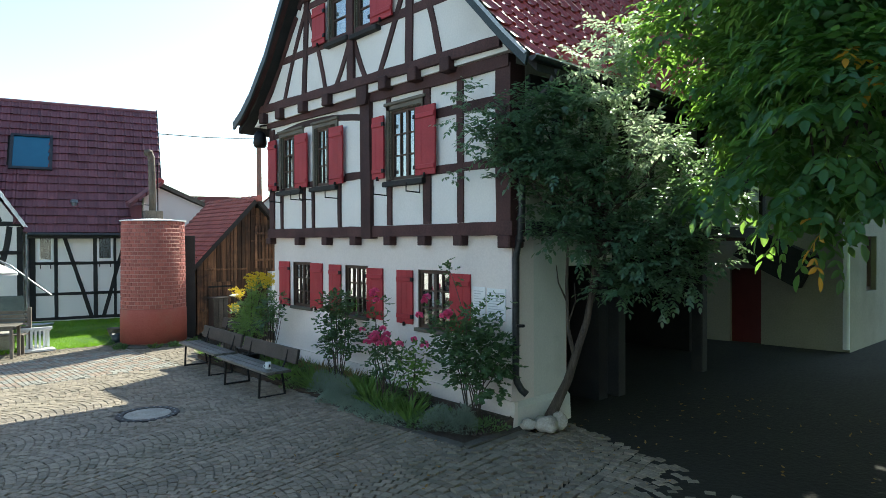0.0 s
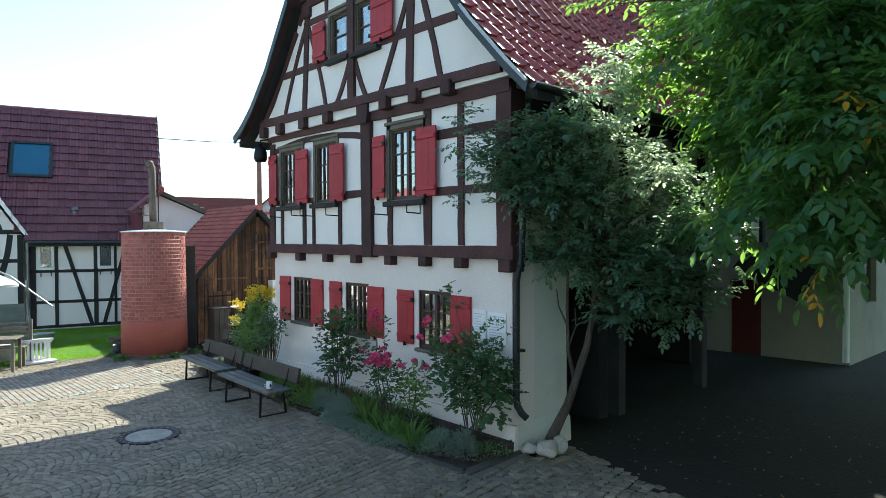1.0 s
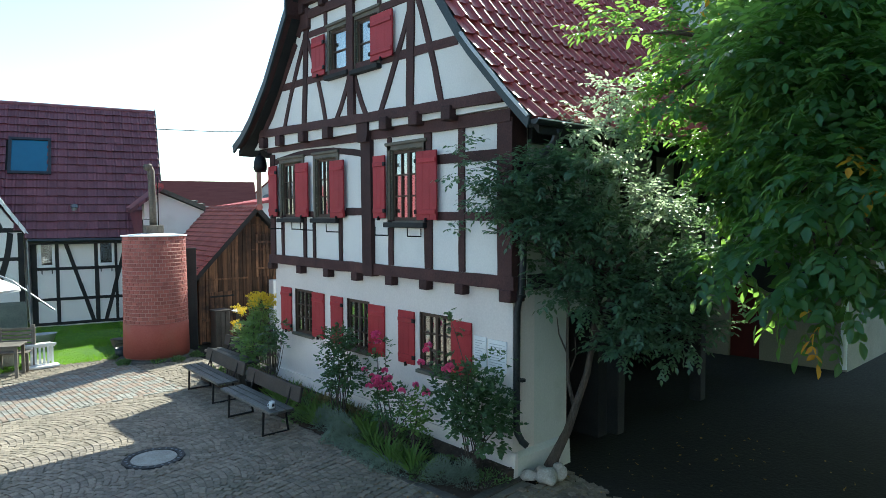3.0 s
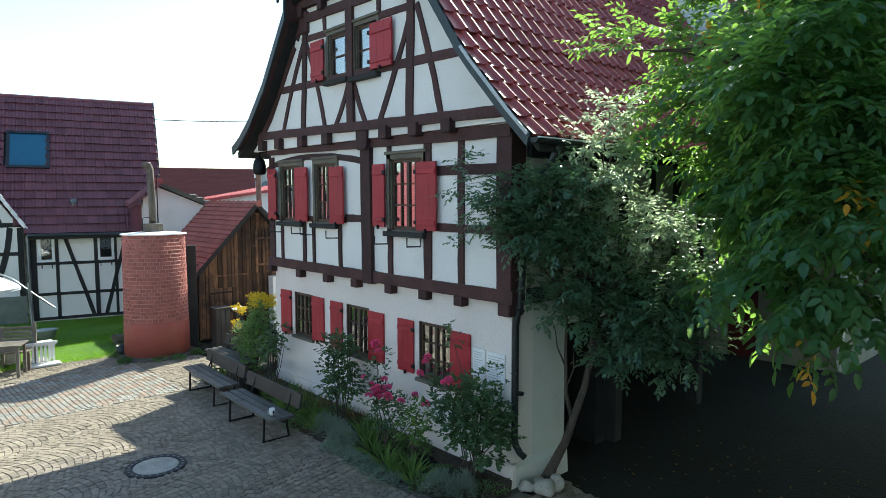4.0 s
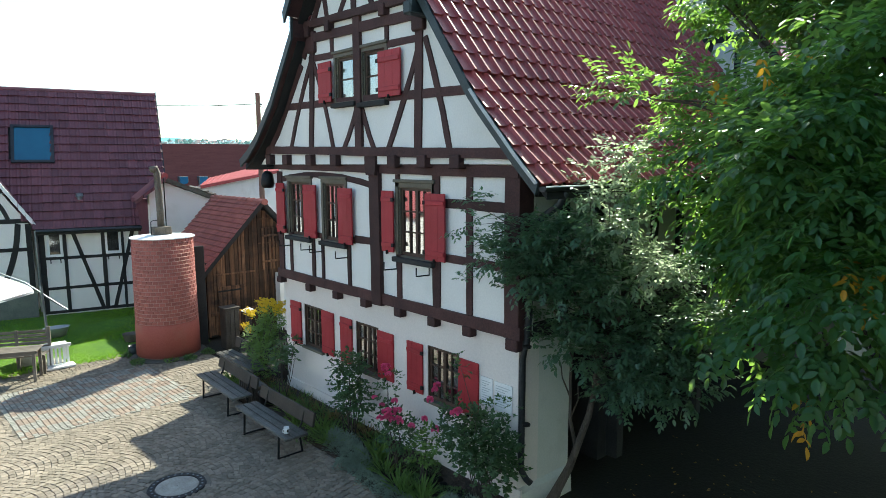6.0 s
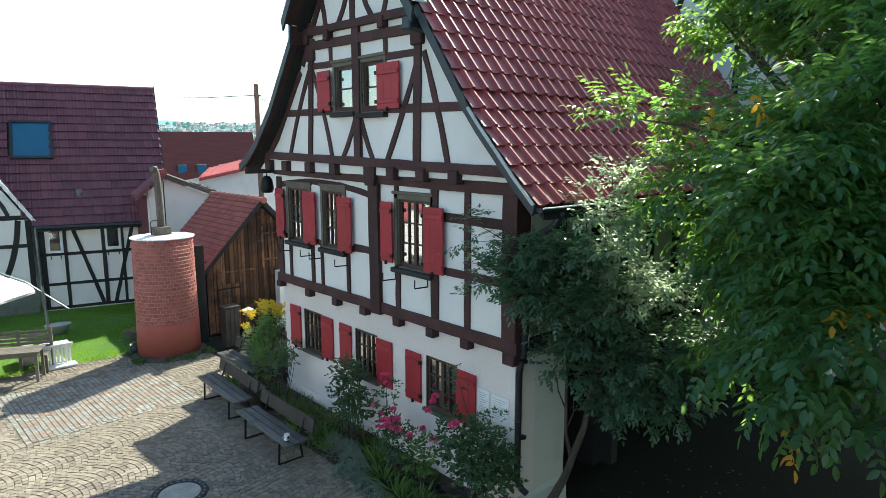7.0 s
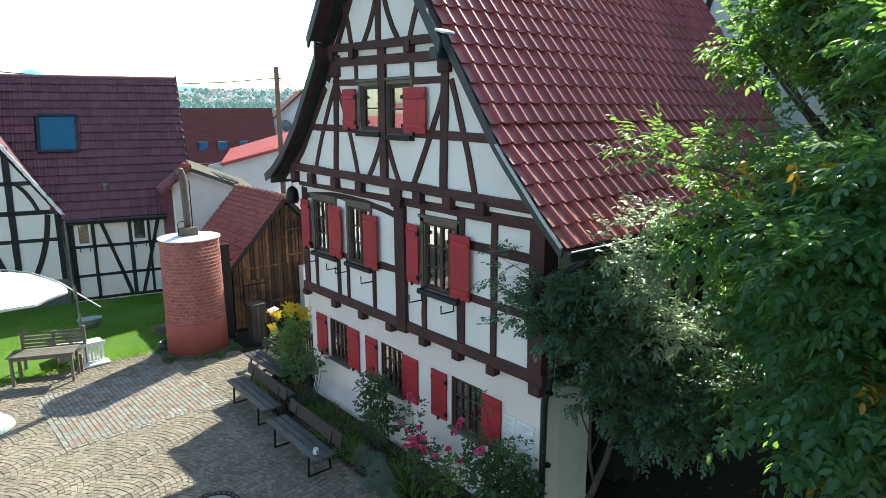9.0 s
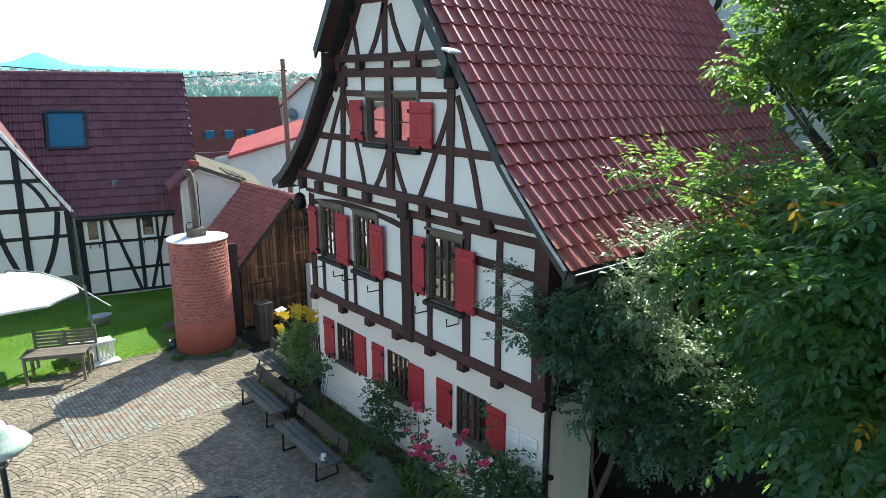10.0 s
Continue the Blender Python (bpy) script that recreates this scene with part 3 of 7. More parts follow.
def window(x0, x1, z0, z1, y, cols, rows, casing=0.0, depth=0.16):
    """Casement in an opening of the front, its face at y: frame, glazing bars, single panes, sill."""
    f = part("window", holed(x0, x1, z0, z1, y + depth - 0.05, y + depth, [(x0 + 0.06, x1 - 0.06, z0 + 0.06, z1 - 0.06)]), sash_wood, house, "small-paned brown wooden window")
    w, h = (x1 - x0 - 0.12), (z1 - z0 - 0.12)
    for i in range(1, cols):
        a = x0 + 0.06 + w * i / cols
        t = 0.03 if cols % 2 == 0 and i == cols // 2 else 0.011
        part("glazing_bar", box(a - t, a + t, y + depth - 0.055, y + depth + 0.005, z0 + 0.05, z1 - 0.05), sash_wood, f)
    for k in range(1, rows):
        b = z0 + 0.06 + h * k / rows
        part("glazing_bar", box(x0 + 0.05, x1 - 0.05, y + depth - 0.048, y + depth, b - 0.012, b + 0.012), sash_wood, f)
    for i in range(cols):
        for k in range(rows):
            a, b = x0 + 0.06 + w * i / cols, z0 + 0.06 + h * k / rows
            tl = random.uniform(-0.004, 0.004)
            bm = prism([(a, b), (a + w / cols, b), (a + w / cols, b + h / rows), (a, b + h / rows)], y + depth - 0.03, y + depth - 0.026)
            for v in bm.verts:
                v.co.y += tl * (v.co.x - a) / (w / cols) * 2 + tl * 1.5 * (v.co.z - b) / (h / rows)
            part("pane", bm, pane_glass, f).visible_shadow = False
    part("window_sill", box(x0 - 0.04, x1 + 0.04, y - 0.06, y + depth, z0 - 0.05, z0 + 0.005, 0.008), frame_wood, f)
    if casing:
        for cx, cw in ((x0 + 0.08, 0.10), (x1 - 0.20, 0.16)):
            bm = bmesh.new()
            cols_ = [[bm.verts.new((cx + cw * i / 12, y + depth + 0.10 + 0.018 * math.sin(i * 1.7 + cx * 9), zz)) for zz in (z0 + 0.03, z1 - 0.05)] for i in range(13)]
            for c0, c1 in zip(cols_, cols_[1:]):
                bm.faces.new((c0[0], c1[0], c1[1], c0[1]))
            part("curtain", bm, curtain_cloth, f, "white curtain", True)
    for a, b, c0, c1 in ((x0, x0 + 0.022, z0, z1), (x1 - 0.022, x1, z0, z1), (x0 + 0.022, x1 - 0.022, z1 - 0.022, z1)):
        part("reveal_board", box(a, b, y - 0.03 if casing else y + 0.01, y + depth - 0.052, c0 + 0.006, c1, 0.003), frame_wood if casing else sash_wood, f)
    # Dark soil-coloured sheet stands in for the unlit room behind the panes.
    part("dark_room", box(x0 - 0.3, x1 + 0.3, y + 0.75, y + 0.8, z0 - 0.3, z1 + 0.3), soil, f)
    if casing:
        c = casing
        part("casing", holed(x0 - c, x1 + c, z0 - 0.02, z1 + c, y - 0.06, y - 0.006, [(x0, x1, z0 - 0.03, z1)]), frame_wood, f, "olive-grey outer window frame")
        part("head_board", box(x0 - c - 0.03, x1 + c + 0.03, y - 0.09, y + 0.02, z1 + c, z1 + c + 0.05, 0.008), frame_wood, f)
        part("sill_board", box(x0 - c - 0.02, x1 + c + 0.02, y - 0.14, y + 0.02, z0 - 0.10, z0 - 0.02, 0.01), timber_black, f)
    return f


def shutter(x0, x1, z0, z1, y, hinge_left, swing=0.0, seed=0):
    """Open boarded shutter flat on the wall, with two battens and strap hinges."""
    rnd = random.Random(seed)
    n = 3
    bm = bmesh.new()
    for i in range(n):
        a, b = x0 + (x1 - x0) * i / n, x0 + (x1 - x0) * (i + 1) / n
        dz = rnd.uniform(-0.004, 0.004)
        box(a + 0.0006, b - 0.0006, y - 0.03, y, z0 + dz * 0.4, z1 + dz * 0.4, 0.002, bm)
    s = part("shutter", bm, red_paint, house, "open red-painted board shutter")
    for zz in (z0 + 0.12, z1 - 0.14):
        part("batten", box(x0 + 0.01, x1 - 0.01, y - 0.05, y - 0.03, zz - 0.035, zz + 0.035, 0.006), red_paint, s)
        hx = x0 if hinge_left else x1
        part("hinge", box(hx - 0.03, hx + 0.03, y - 0.056, y - 0.02, zz - 0.03, zz + 0.03, 0.004), black_iron, s)
    hx = (x0 + x1) / 2
    part("shutter_catch", box(hx - 0.012, hx + 0.012, y - 0.06, y - 0.01, z0 - 0.035, z0 + 0.03, 0.004), black_iron, s)
    if swing:
        px = x0 if hinge_left else x1
        m = Matrix.Translation((px, y, 0)) @ Matrix.Rotation(radians(swing), 4, "Z") @ Matrix.Translation((-px, -y, 0))
        for o in (s, *s.children):
            o.data.transform(m)
    return s


for i, h in enumerate(G_OPEN):
    window(*h, 0.04, 4, 3, depth=0.09)
for i, h in enumerate(F_OPEN):
    window(*h, -0.0, 4, 3, casing=0.07, depth=0.05)
for h in T_OPEN:
    window(*h, -0.09, 1, 2, casing=0.06, depth=0.045)
k = 0
for x0, x1, z0, z1, y, hl in ((-6.44, -6.02, 1.03, 1.92, 0.035, False), (-5.20, -4.77, 1.05, 1.91, 0.035, True), (-4.53, -4.14, 1.03, 1.90, 0.035, False),
                              (-3.33, -2.88, 1.02, 1.87, 0.035, True), (-2.50, -2.10, 1.02, 1.86, 0.035, False), (-1.245, -0.82, 1.0, 1.845, 0.035, True),
                              (-6.66, -6.32, 3.36, 4.38, -0.09, False), (-5.53, -5.07, 3.35, 4.37, -0.10, True), (-4.29, -3.85, 3.335, 4.34, -0.10, True),
                              (-2.98, -2.665, 3.325, 4.33, -0.09, False), (-1.85, -1.40, 3.30, 4.32, -0.10, True),
                              (-4.71, -4.29, 5.86, 6.555, -0.18, False), (-2.89, -2.32, 5.82, 6.53, -0.18, True)):
    k += 1
    shutter(x0, x1, z0, z1, y, hl, seed=k)
# iron brackets for flower boxes
for x, z in ((-2.65, 3.19), (-1.83, 3.19), (-4.10, 3.22), (-5.0, 3.24), (-5.33, 3.25), (-6.2, 3.25)):
    part("flower_box_bracket", tube([(x, -0.32, z), (x, -0.32, z - 0.13), (x, -0.06, z - 0.14), (x, -0.06, z - 0.02)], 0.012, 6), black_iron, house)
# two printed boards beside the window
faint_print = surface("faint_grey_print", (0.40, 0.42, 0.43), (0.52, 0.54, 0.55), 0.6, big=4, fine=40, bump=0.0)
def info_board(x0, x1, z0, z1):
    b = thing("information_board", ((x0 + x1) / 2, 0.03, z0), "pale printed information board on the white wall", "sign", "boards beside the window")
    part("board", box(x0, x1, 0.022, 0.036, z0, z1, 0.002), white_metal, b)
    for i in range(9):
        zz = z1 - 0.06 - i * (z1 - z0 - 0.1) / 9
        part("text_bar", box(x0 + 0.03, x1 - 0.03 - 0.05 * ((i * 7) % 3), 0.0195, 0.0215, zz - 0.005, zz + 0.005), faint_print, b)
info_board(-0.78, -0.535, 1.26, 1.68)
info_board(-0.50, -0.16, 1.24, 1.67)
# unseen stepped block behind the left wall, added to cast the notched yard shadow
sw = thing("side_lean_to", (-8, 3.5, G), "unseen white block added behind the house for its shadow", "lean-to")
part("wall", box(-8.95, -6.72, 1.5, 6.5, G, 4.25), plaster, sw)
part("roof", box(-9.0, -6.72, 1.42, 6.6, 4.25, 4.38, 0.01), tile_red, sw)
part("porch_wall", box(-9.45, -8.95, 1.45, 6.5, G, 2.95), plaster, sw)
part("porch_roof", box(-9.5, -8.95, 1.40, 6.6, 2.95, 3.05, 0.01), tile_red, sw)

# ---- main roof ----
def profile_at(s, sgn=1):
    """Place and slope on one side's roof line, s metres up from the eaves."""
    prof = PROFILE if sgn > 0 else PROFILE_L
    for (d0, z0), (d1, z1) in zip(prof, prof[1:]):
        ln = math.hypot(d0 - d1, z1 - z0)
        if s <= ln or (d1, z1) == prof[-1]:
            t = s / ln
            return Vector((d0 + (d1 - d0) * t, z0 + (z1 - z0) * t)), Vector((d1 - d0, z1 - z0)).normalized()
        s -= ln
    return None


ROOF_LEN = sum(math.hypot(a[0] - b[0], a[1] - b[1]) for a, b in zip(PROFILE, PROFILE[1:]))
roof = part("roof", bmesh.new(), timber_black, house, "steep roof of red clay pantiles with flared eaves")
bm = bmesh.new()
for sgn in (1, -1):
    prof = PROFILE if sgn > 0 else PROFILE_L
    pts = [(XC + sgn * d, z - 0.05) for d, z in prof] + [(XC + sgn * d, z - 0.17) for d, z in reversed(prof)]
    prism(pts, -0.32, Y_END + 0.1, bm)
part("boarding", bm, timber_black, roof)


def pantile(w=0.255, ln=0.40, tall=1.0, lip=0.034):
    """One S-shaped clay tile: u across, v up the slope, with a thick lower edge."""
    prof = []
    for u, h in ((0.0, 0.002), (0.06, 0.0), (0.42, 0.0), (0.58, 0.004), (0.63, 0.018), (0.67, 0.044), (0.69, 0.050), (0.80, 0.044), (0.90, 0.035), (0.95, 0.016), (1.02, 0.002)):
        prof.append((u * w, h * tall))
    n = len(prof)
    vs, fs = [], []
    for v, lift in ((0.0, lip), (ln, 0.0)):
        vs += [(u, v, h + lift) for u, h in prof]
    vs += [(u, 0.004, h * 0.8 - 0.004) for u, h in prof]
    for i in range(n - 1):
        fs.append((i, i + 1, n + i + 1, n + i))
        fs.append((2 * n + i, 2 * n + i + 1, i + 1, i))
    return vs, fs


tv, tf = pantile()
tile_mesh = bpy.data.meshes.new("roof_tile")
tile_mesh.from_pydata(tv, [], tf)
tile_mesh.materials.append(tile_red)
ROW, COL = 0.333, 0.255
field_v, field_f = [], []
rng = np.random.default_rng(3)
near = 0
for sgn in (1, -1):
    for r in range(int(ROOF_LEN / ROW)):
        p, t = profile_at(r * ROW + 0.01, sgn)
        if t.y > 0.97:
            continue
        for c in range(34):
            if sgn < 0 and c == 0 and 6.78 < p.y < 7.45:
                continue
            y = -0.44 + c * COL
            u = Vector((0, 1, 0)) if sgn > 0 else Vector((0, -1, 0))
            v = Vector((sgn * t.x, 0, t.y))
            nn = u.cross(v)
            o = Vector((XC + sgn * p.x, y if sgn > 0 else y + COL, p.y)) + nn * float(rng.uniform(-0.003, 0.003))
            tw = float(rng.uniform(-0.012, 0.012))
            m = Matrix.Translation(o) @ Matrix((u, v, nn)).transposed().to_4x4() @ Matrix.Rotation(tw, 4, "Z")
            if sgn > 0 and c < 17 and r < 17 and near < 300:
                near += 1
                piece("roof_tile", tile_mesh, m, roof)
            else:
                b = len(field_v)
                field_v += [tuple(m @ Vector(q)) for q in tv]
                field_f += [tuple(b + i for i in f) for f in tf]
tagged(raw("roof_tile_field", field_v, field_f, tile_red_far, roof), kind="stuff")
# ridge tiles
for i in range(22):
    y = -0.4 + i * 0.39
    bm = bmesh.new()
    vs = [[bm.verts.new((XC + rr * math.cos(a), yy, 9.82 + rr * math.sin(a))) for a in [math.pi * k / 6 for k in range(7)]] for yy, rr in ((y, 0.135), (y + 0.42, 0.115))]
    for k2 in range(6):
        bm.faces.new((vs[0][k2], vs[0][k2 + 1], vs[1][k2 + 1], vs[1][k2]))
    part("ridge_tile", bm, tile_red, roof)
# verge boards with the stepped upper part
def verge(y0, y1, d_hi, d_lo, drop, mat_, name, out=0.03, sides=(1, -1)):
    for sgn in sides:
        ds = [d for d, z in (PROFILE if sgn > 0 else PROFILE_L) if d_hi < d < d_lo]
        ds = [d_lo] + ds + [d_hi]
        top = [(XC + sgn * d, roof_z(d, sgn) + out) for d in ds]
        low = [(XC + sgn * (d - 0.04), roof_z(d, sgn) - drop) for d in reversed(ds)]
        part(name, prism(top + low, y0, y1), mat_, roof)
verge(-0.47, -0.43, 1.85, 4.10, 0.13, verge_paint, "verge_board", 0.012, (1,))
verge(-0.47, -0.43, 1.72, 4.13, 0.12, verge_paint, "verge_board", 0.03, (-1,))
verge(-0.62, -0.58, 0.0, 1.98, 0.15, verge_paint, "verge_board", 0.04, (1,))
verge(-0.62, -0.58, 0.0, 1.74, 0.14, verge_paint, "verge_board", 0.04, (-1,))
verge(-0.58, -0.12, 0.0, 1.86, 0.05, timber, "verge_soffit", 0.0, (1,))
verge(-0.58, -0.12, 0.0, 1.72, 0.05, timber, "verge_soffit", 0.0, (-1,))
verge(-0.43, -0.12, 1.96, 4.06, 0.07, timber, "verge_soffit", -0.02, (1,))
verge(-0.43, -0.12, 1.72, 4.06, 0.07, timber, "verge_soffit", -0.02, (-1,))
verge(-0.485, -0.465, 2.95, 4.10, 0.0, galvanised, "verge_flashing", 0.016, (1,))
# raking timbers along the gable's edges
for sgn in (1, -1):
    for d0, d1 in ((3.55, 2.95), (2.95, 1.95), (1.86, 0.1)):
        post("raking_timber", (XC + sgn * d0, roof_z(d0, sgn) - 0.27), (XC + sgn * d1, roof_z(d1, sgn) - 0.27), 0.13, GF - 0.004, GB)
bm = box(-0.07, 0.13, -0.64, -0.42, 0, 0.035, 0.01)
bm.transform(Matrix.Translation((XC + 1.94, 0, roof_z(1.9) + 0.03)) @ Matrix.Rotation(radians(18), 4, "Y"))
part("verge_cap", bm, white_metal, roof, "white metal cap on the roof step")
part("purlin_end", box(XC + 1.68, XC + 1.86, -0.58, -0.05, 6.86, 7.04, 0.02), verge_paint, roof)
# rafters, gutter and downpipe on the side
for i in range(11):
    y = 0.2 + i * 0.75
    part("rafter", prism([(XC + 4.05, 4.36), (XC + 4.05, 4.46), (XC + 3.30, 5.18), (XC + 3.30, 5.02)], y, y + 0.1), timber_black, roof)
gut = bmesh.new()
ga = [math.pi + math.pi * k / 8 for k in range(9)]
for yy in (-0.40, Y_END + 0.1):
    pass
r0 = [gut.verts.new((0.70 + 0.062 * math.cos(a), -0.44, 4.49 + 0.062 * math.sin(a))) for a in ga]
r1 = [gut.verts.new((0.70 + 0.062 * math.cos(a), Y_END, 4.47 + 0.062 * math.sin(a))) for a in ga]
for k2 in range(8):
    gut.faces.new((r0[k2], r0[k2 + 1], r1[k2 + 1], r1[k2]))
gut.faces.new(r0)
part("gutter", gut, zinc_dark, house, "half-round zinc gutter")
part("gutter_lip", tube([(0.762, -0.44, 4.49), (0.762, Y_END, 4.47)], 0.010, 6), white_metal, house)
part("downpipe", tube([(0.68, 0.05, 4.42), (0.55, 0.10, 4.25), (0.16, 0.10, 4.0), (0.10, 0.07, 3.85), (0.10, 0.06, 2.75), (0.05, 0.06, 2.35), (-0.005, 0.06, 2.1), (-0.01, 0.06, 0.55), (0.0, 0.07, 0.46), (0.05, 0.10, 0.36), (0.11, 0.14, 0.30)], 0.047, 12), zinc_dark, house, "dark zinc downpipe with a kicked-out foot", True)
for z in (3.4, 2.3, 1.2):
    part("pipe_clip", tube([(0.125, 0.0, z), (0.125, 0.0, z + 0.03)], 0.058, 10), black_iron, house)
# round bell under the eaves
bell = thing("alarm_bell", (-6.80, -0.12, 4.53), "black round bell under the roof's corner", "bell")
part("bell", lathe([(0.02, -0.19), (0.11, -0.18), (0.14, -0.10), (0.13, 0.0), (0.11, 0.10), (0.06, 0.16), (0.02, 0.17)], (-6.84, -0.2, 4.46)), black_iron, bell, smooth=True)
part("bell_arm", tube([(-6.72, -0.02, 4.75), (-6.84, -0.2, 4.72), (-6.84, -0.2, 4.6)], 0.02, 6), black_iron, bell)

# ---- ground ----
gr = bmesh.new()
NG = 60
def far(i):
    t = (i / NG) * 2 - 1
    return math.copysign(abs(t) ** 3.2 * 2600, t)
gv = [[gr.verts.new((far(i) - 6, far(j) - 3, gz(far(i) - 6) - (0.05 if far(i) - 6 > -1 else 0.12))) for j in range(NG + 1)] for i in range(NG + 1)]
for i in range(NG):
    for j in range(NG):
        gr.faces.new((gv[i][j], gv[i + 1][j], gv[i + 1][j + 1], gv[i][j + 1]))
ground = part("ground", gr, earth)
tagged(ground, "packed earth with the tree shade put into its colour", "ground", kind="structure")

yb = bmesh.new()
for x0, x1 in ((-13.4, -12.0), (-12.0, -2.5), (-2.5, 0.25)):
    vs = [yb.verts.new((x, y, gz(x) + dz)) for x in (x0, x1) for y in (-13.5, 0.05) for dz in (-0.045, -0.017)]
    for f in ((0, 1, 3, 2), (4, 6, 7, 5), (0, 4, 5, 1), (2, 3, 7, 6), (0, 2, 6, 4), (1, 5, 7, 3)):
        yb.faces.new([vs[i] for i in f])
yard = part("pavement", yb, joint)
tagged(yard, "yard paved with small granite setts in fan arcs", "pavement", kind="structure")
CHESS = Matrix.Translation((-9.55, -3.16, 0)) @ Matrix.Rotation(radians(1.5), 4, "Z")
CHESS_INV = CHESS.inverted()


def in_chess(x, y, pad=0.0):
    q = CHESS_INV @ Vector((x, y, 0))
    return abs(q.x) < 1.66 + pad and abs(q.y) < 1.66 + pad


def sett_mesh(name, material, seed):
    rnd = random.Random(seed)
    vs = []
    for z, s in ((-0.03, 0.5), (0.001, 0.485), (0.008, 0.435)):
        for x, y in ((-1, -1), (1, -1), (1, 1), (-1, 1)):
            vs.append((s * x + rnd.uniform(-0.04, 0.04), s * y + rnd.uniform(-0.04, 0.04), z + rnd.uniform(-0.001, 0.001)))
    fs = [(8, 9, 10, 11)] + [(r * 4 + a, r * 4 + (a + 1) % 4, (r + 1) * 4 + (a + 1) % 4, (r + 1) * 4 + a) for r in (0, 1) for a in range(4)]
    me = bpy.data.meshes.new(name)
    me.from_pydata(vs, [], fs)
    me.materials.append(material)
    return me, vs, fs


setts = [sett_mesh("sett", cobble_one, s) for s in range(4)]
fv, ff = [], []
rnd = random.Random(5)
LANE, RAD, STEP = 1.30, 0.95, 0.105
half_a = math.asin(LANE / 2 / RAD)
count = 0
ROT = radians(12)
cr, sr = math.cos(ROT), math.sin(ROT)
for lane in range(-13, 14):
    for kk in range(-150, 120):
        n_st = int(2 * half_a * RAD / 0.118)
        for q in range(n_st):
            a = -half_a + (q + 0.5) / n_st * 2 * half_a
            u = lane * LANE + RAD * math.sin(a)
            w = kk * STEP + (0.5 * STEP if lane % 2 else 0) + RAD * math.cos(a)
            u, w = u + rnd.uniform(-0.008, 0.008), w + rnd.uniform(-0.006, 0.006)
            x, y = u * cr - w * sr - 5.5, u * sr + w * cr - 4.0
            if not (-13.35 < x < 3.2 and -12 < y < 0.9) or in_chess(x, y, 0.02) or math.hypot(x + 4.09, y + 3.29) < 0.46:
                continue
            if x > 0.15 and y > 0.9 - 0.25 * x:
                continue
            if -8.4 < x < 0.2 and y > -1.0 or x < -8.3 and y > -0.05:
                continue
            me, vs, fs = setts[rnd.randrange(4)]
            m = (Matrix.Translation((x, y, gz(x) - 0.008 + rnd.uniform(-0.003, 0.003) - 0.05 * min(1.2, max(0.0, (0.5 * x + 0.6 * (y + 1.5)) / 1.9 + rnd.uniform(-0.30, 0.30))) * (x > 0))) @ Matrix.Rotation(ROT - a + rnd.uniform(-0.10, 0.10), 4, "Z")
                 @ Matrix.Diagonal((0.110 * rnd.uniform(0.92, 1.05), STEP * math.cos(a) * rnd.uniform(0.90, 1.0), 1, 1)))
            if -5.4 < x < -2.6 and -4.9 < y < -3.6 and count < 300:
                count += 1
                piece("sett", me, m, yard)
            else:
                b = len(fv)
                fv += [tuple(m @ Vector(v)) for v in vs]
                ff += [tuple(b + i for i in f) for f in fs]
tagged(raw("sett_field", fv, ff, cobble, yard), kind="stuff")
# the board of pale and rose setts let into the yard
board = tagged(part("chessboard_paving", bmesh.new(), joint, yard), "chessboard of pale and reddish setts laid into the yard")
SQ = 0.386
K = 4
cells = {True: ([], []), False: ([], [])}
sett_dat = {True: sett_mesh("sett", sett_pale, 11), False: sett_mesh("sett", sett_rose, 12)}
laid = 0
def lay(pale, x, y, size):
    global laid
    m = (CHESS @ Matrix.Translation((x + rnd.uniform(-0.005, 0.005), y + rnd.uniform(-0.005, 0.005), gz((CHESS @ Vector((x, y, 0))).x) - 0.008 + rnd.uniform(-0.003, 0.003))) @ Matrix.Rotation(rnd.uniform(-0.10, 0.10), 4, "Z")
         @ Matrix.Diagonal((size * rnd.uniform(0.86, 0.97), size * rnd.uniform(0.86, 0.97), 1, 1)))
    me, vs, fs = sett_dat[pale]
    if x > 0.35 and laid < 300:
        laid += 1
        piece("sett", me, m, board)
    else:
        cv, cf = cells[pale]
        k0 = len(cv)
        cv += [tuple(m @ Vector(v)) for v in vs]
        cf += [tuple(k0 + q for q in f) for f in fs]
for i in range(8):
    for j in range(8):
        for a in range(K):
            for b in range(K):
                pale = ((i + j) % 2 == 0) ^ (rnd.random() < 0.07)
                lay(pale, (i - 4 + (a + 0.5) / K) * SQ, (j - 4 + (b + 0.5) / K) * SQ, SQ / K)
for i in range(33):
    for s in (1, -1):
        t = (i - 16) * 0.0995
        lay(rnd.random() < 0.8, t, s * 1.60, 0.0995)
        lay(rnd.random() < 0.8, s * 1.60, t, 0.0995)
sett_rose_far = surface("reddish_sett_field", (0.20, 0.148, 0.112), (0.34, 0.26, 0.205), 0.75, big=3, fine=40, bump=0.3, island=0.28)
sett_pale_far = surface("pale_sett_field", (0.21, 0.20, 0.17), (0.34, 0.325, 0.285), 0.75, big=3, fine=40, bump=0.3, island=0.2)
for pale, mat_ in ((True, sett_pale_far), (False, sett_rose_far)):
    tagged(raw("sett_field", *cells[pale], mat_, board), kind="stuff")

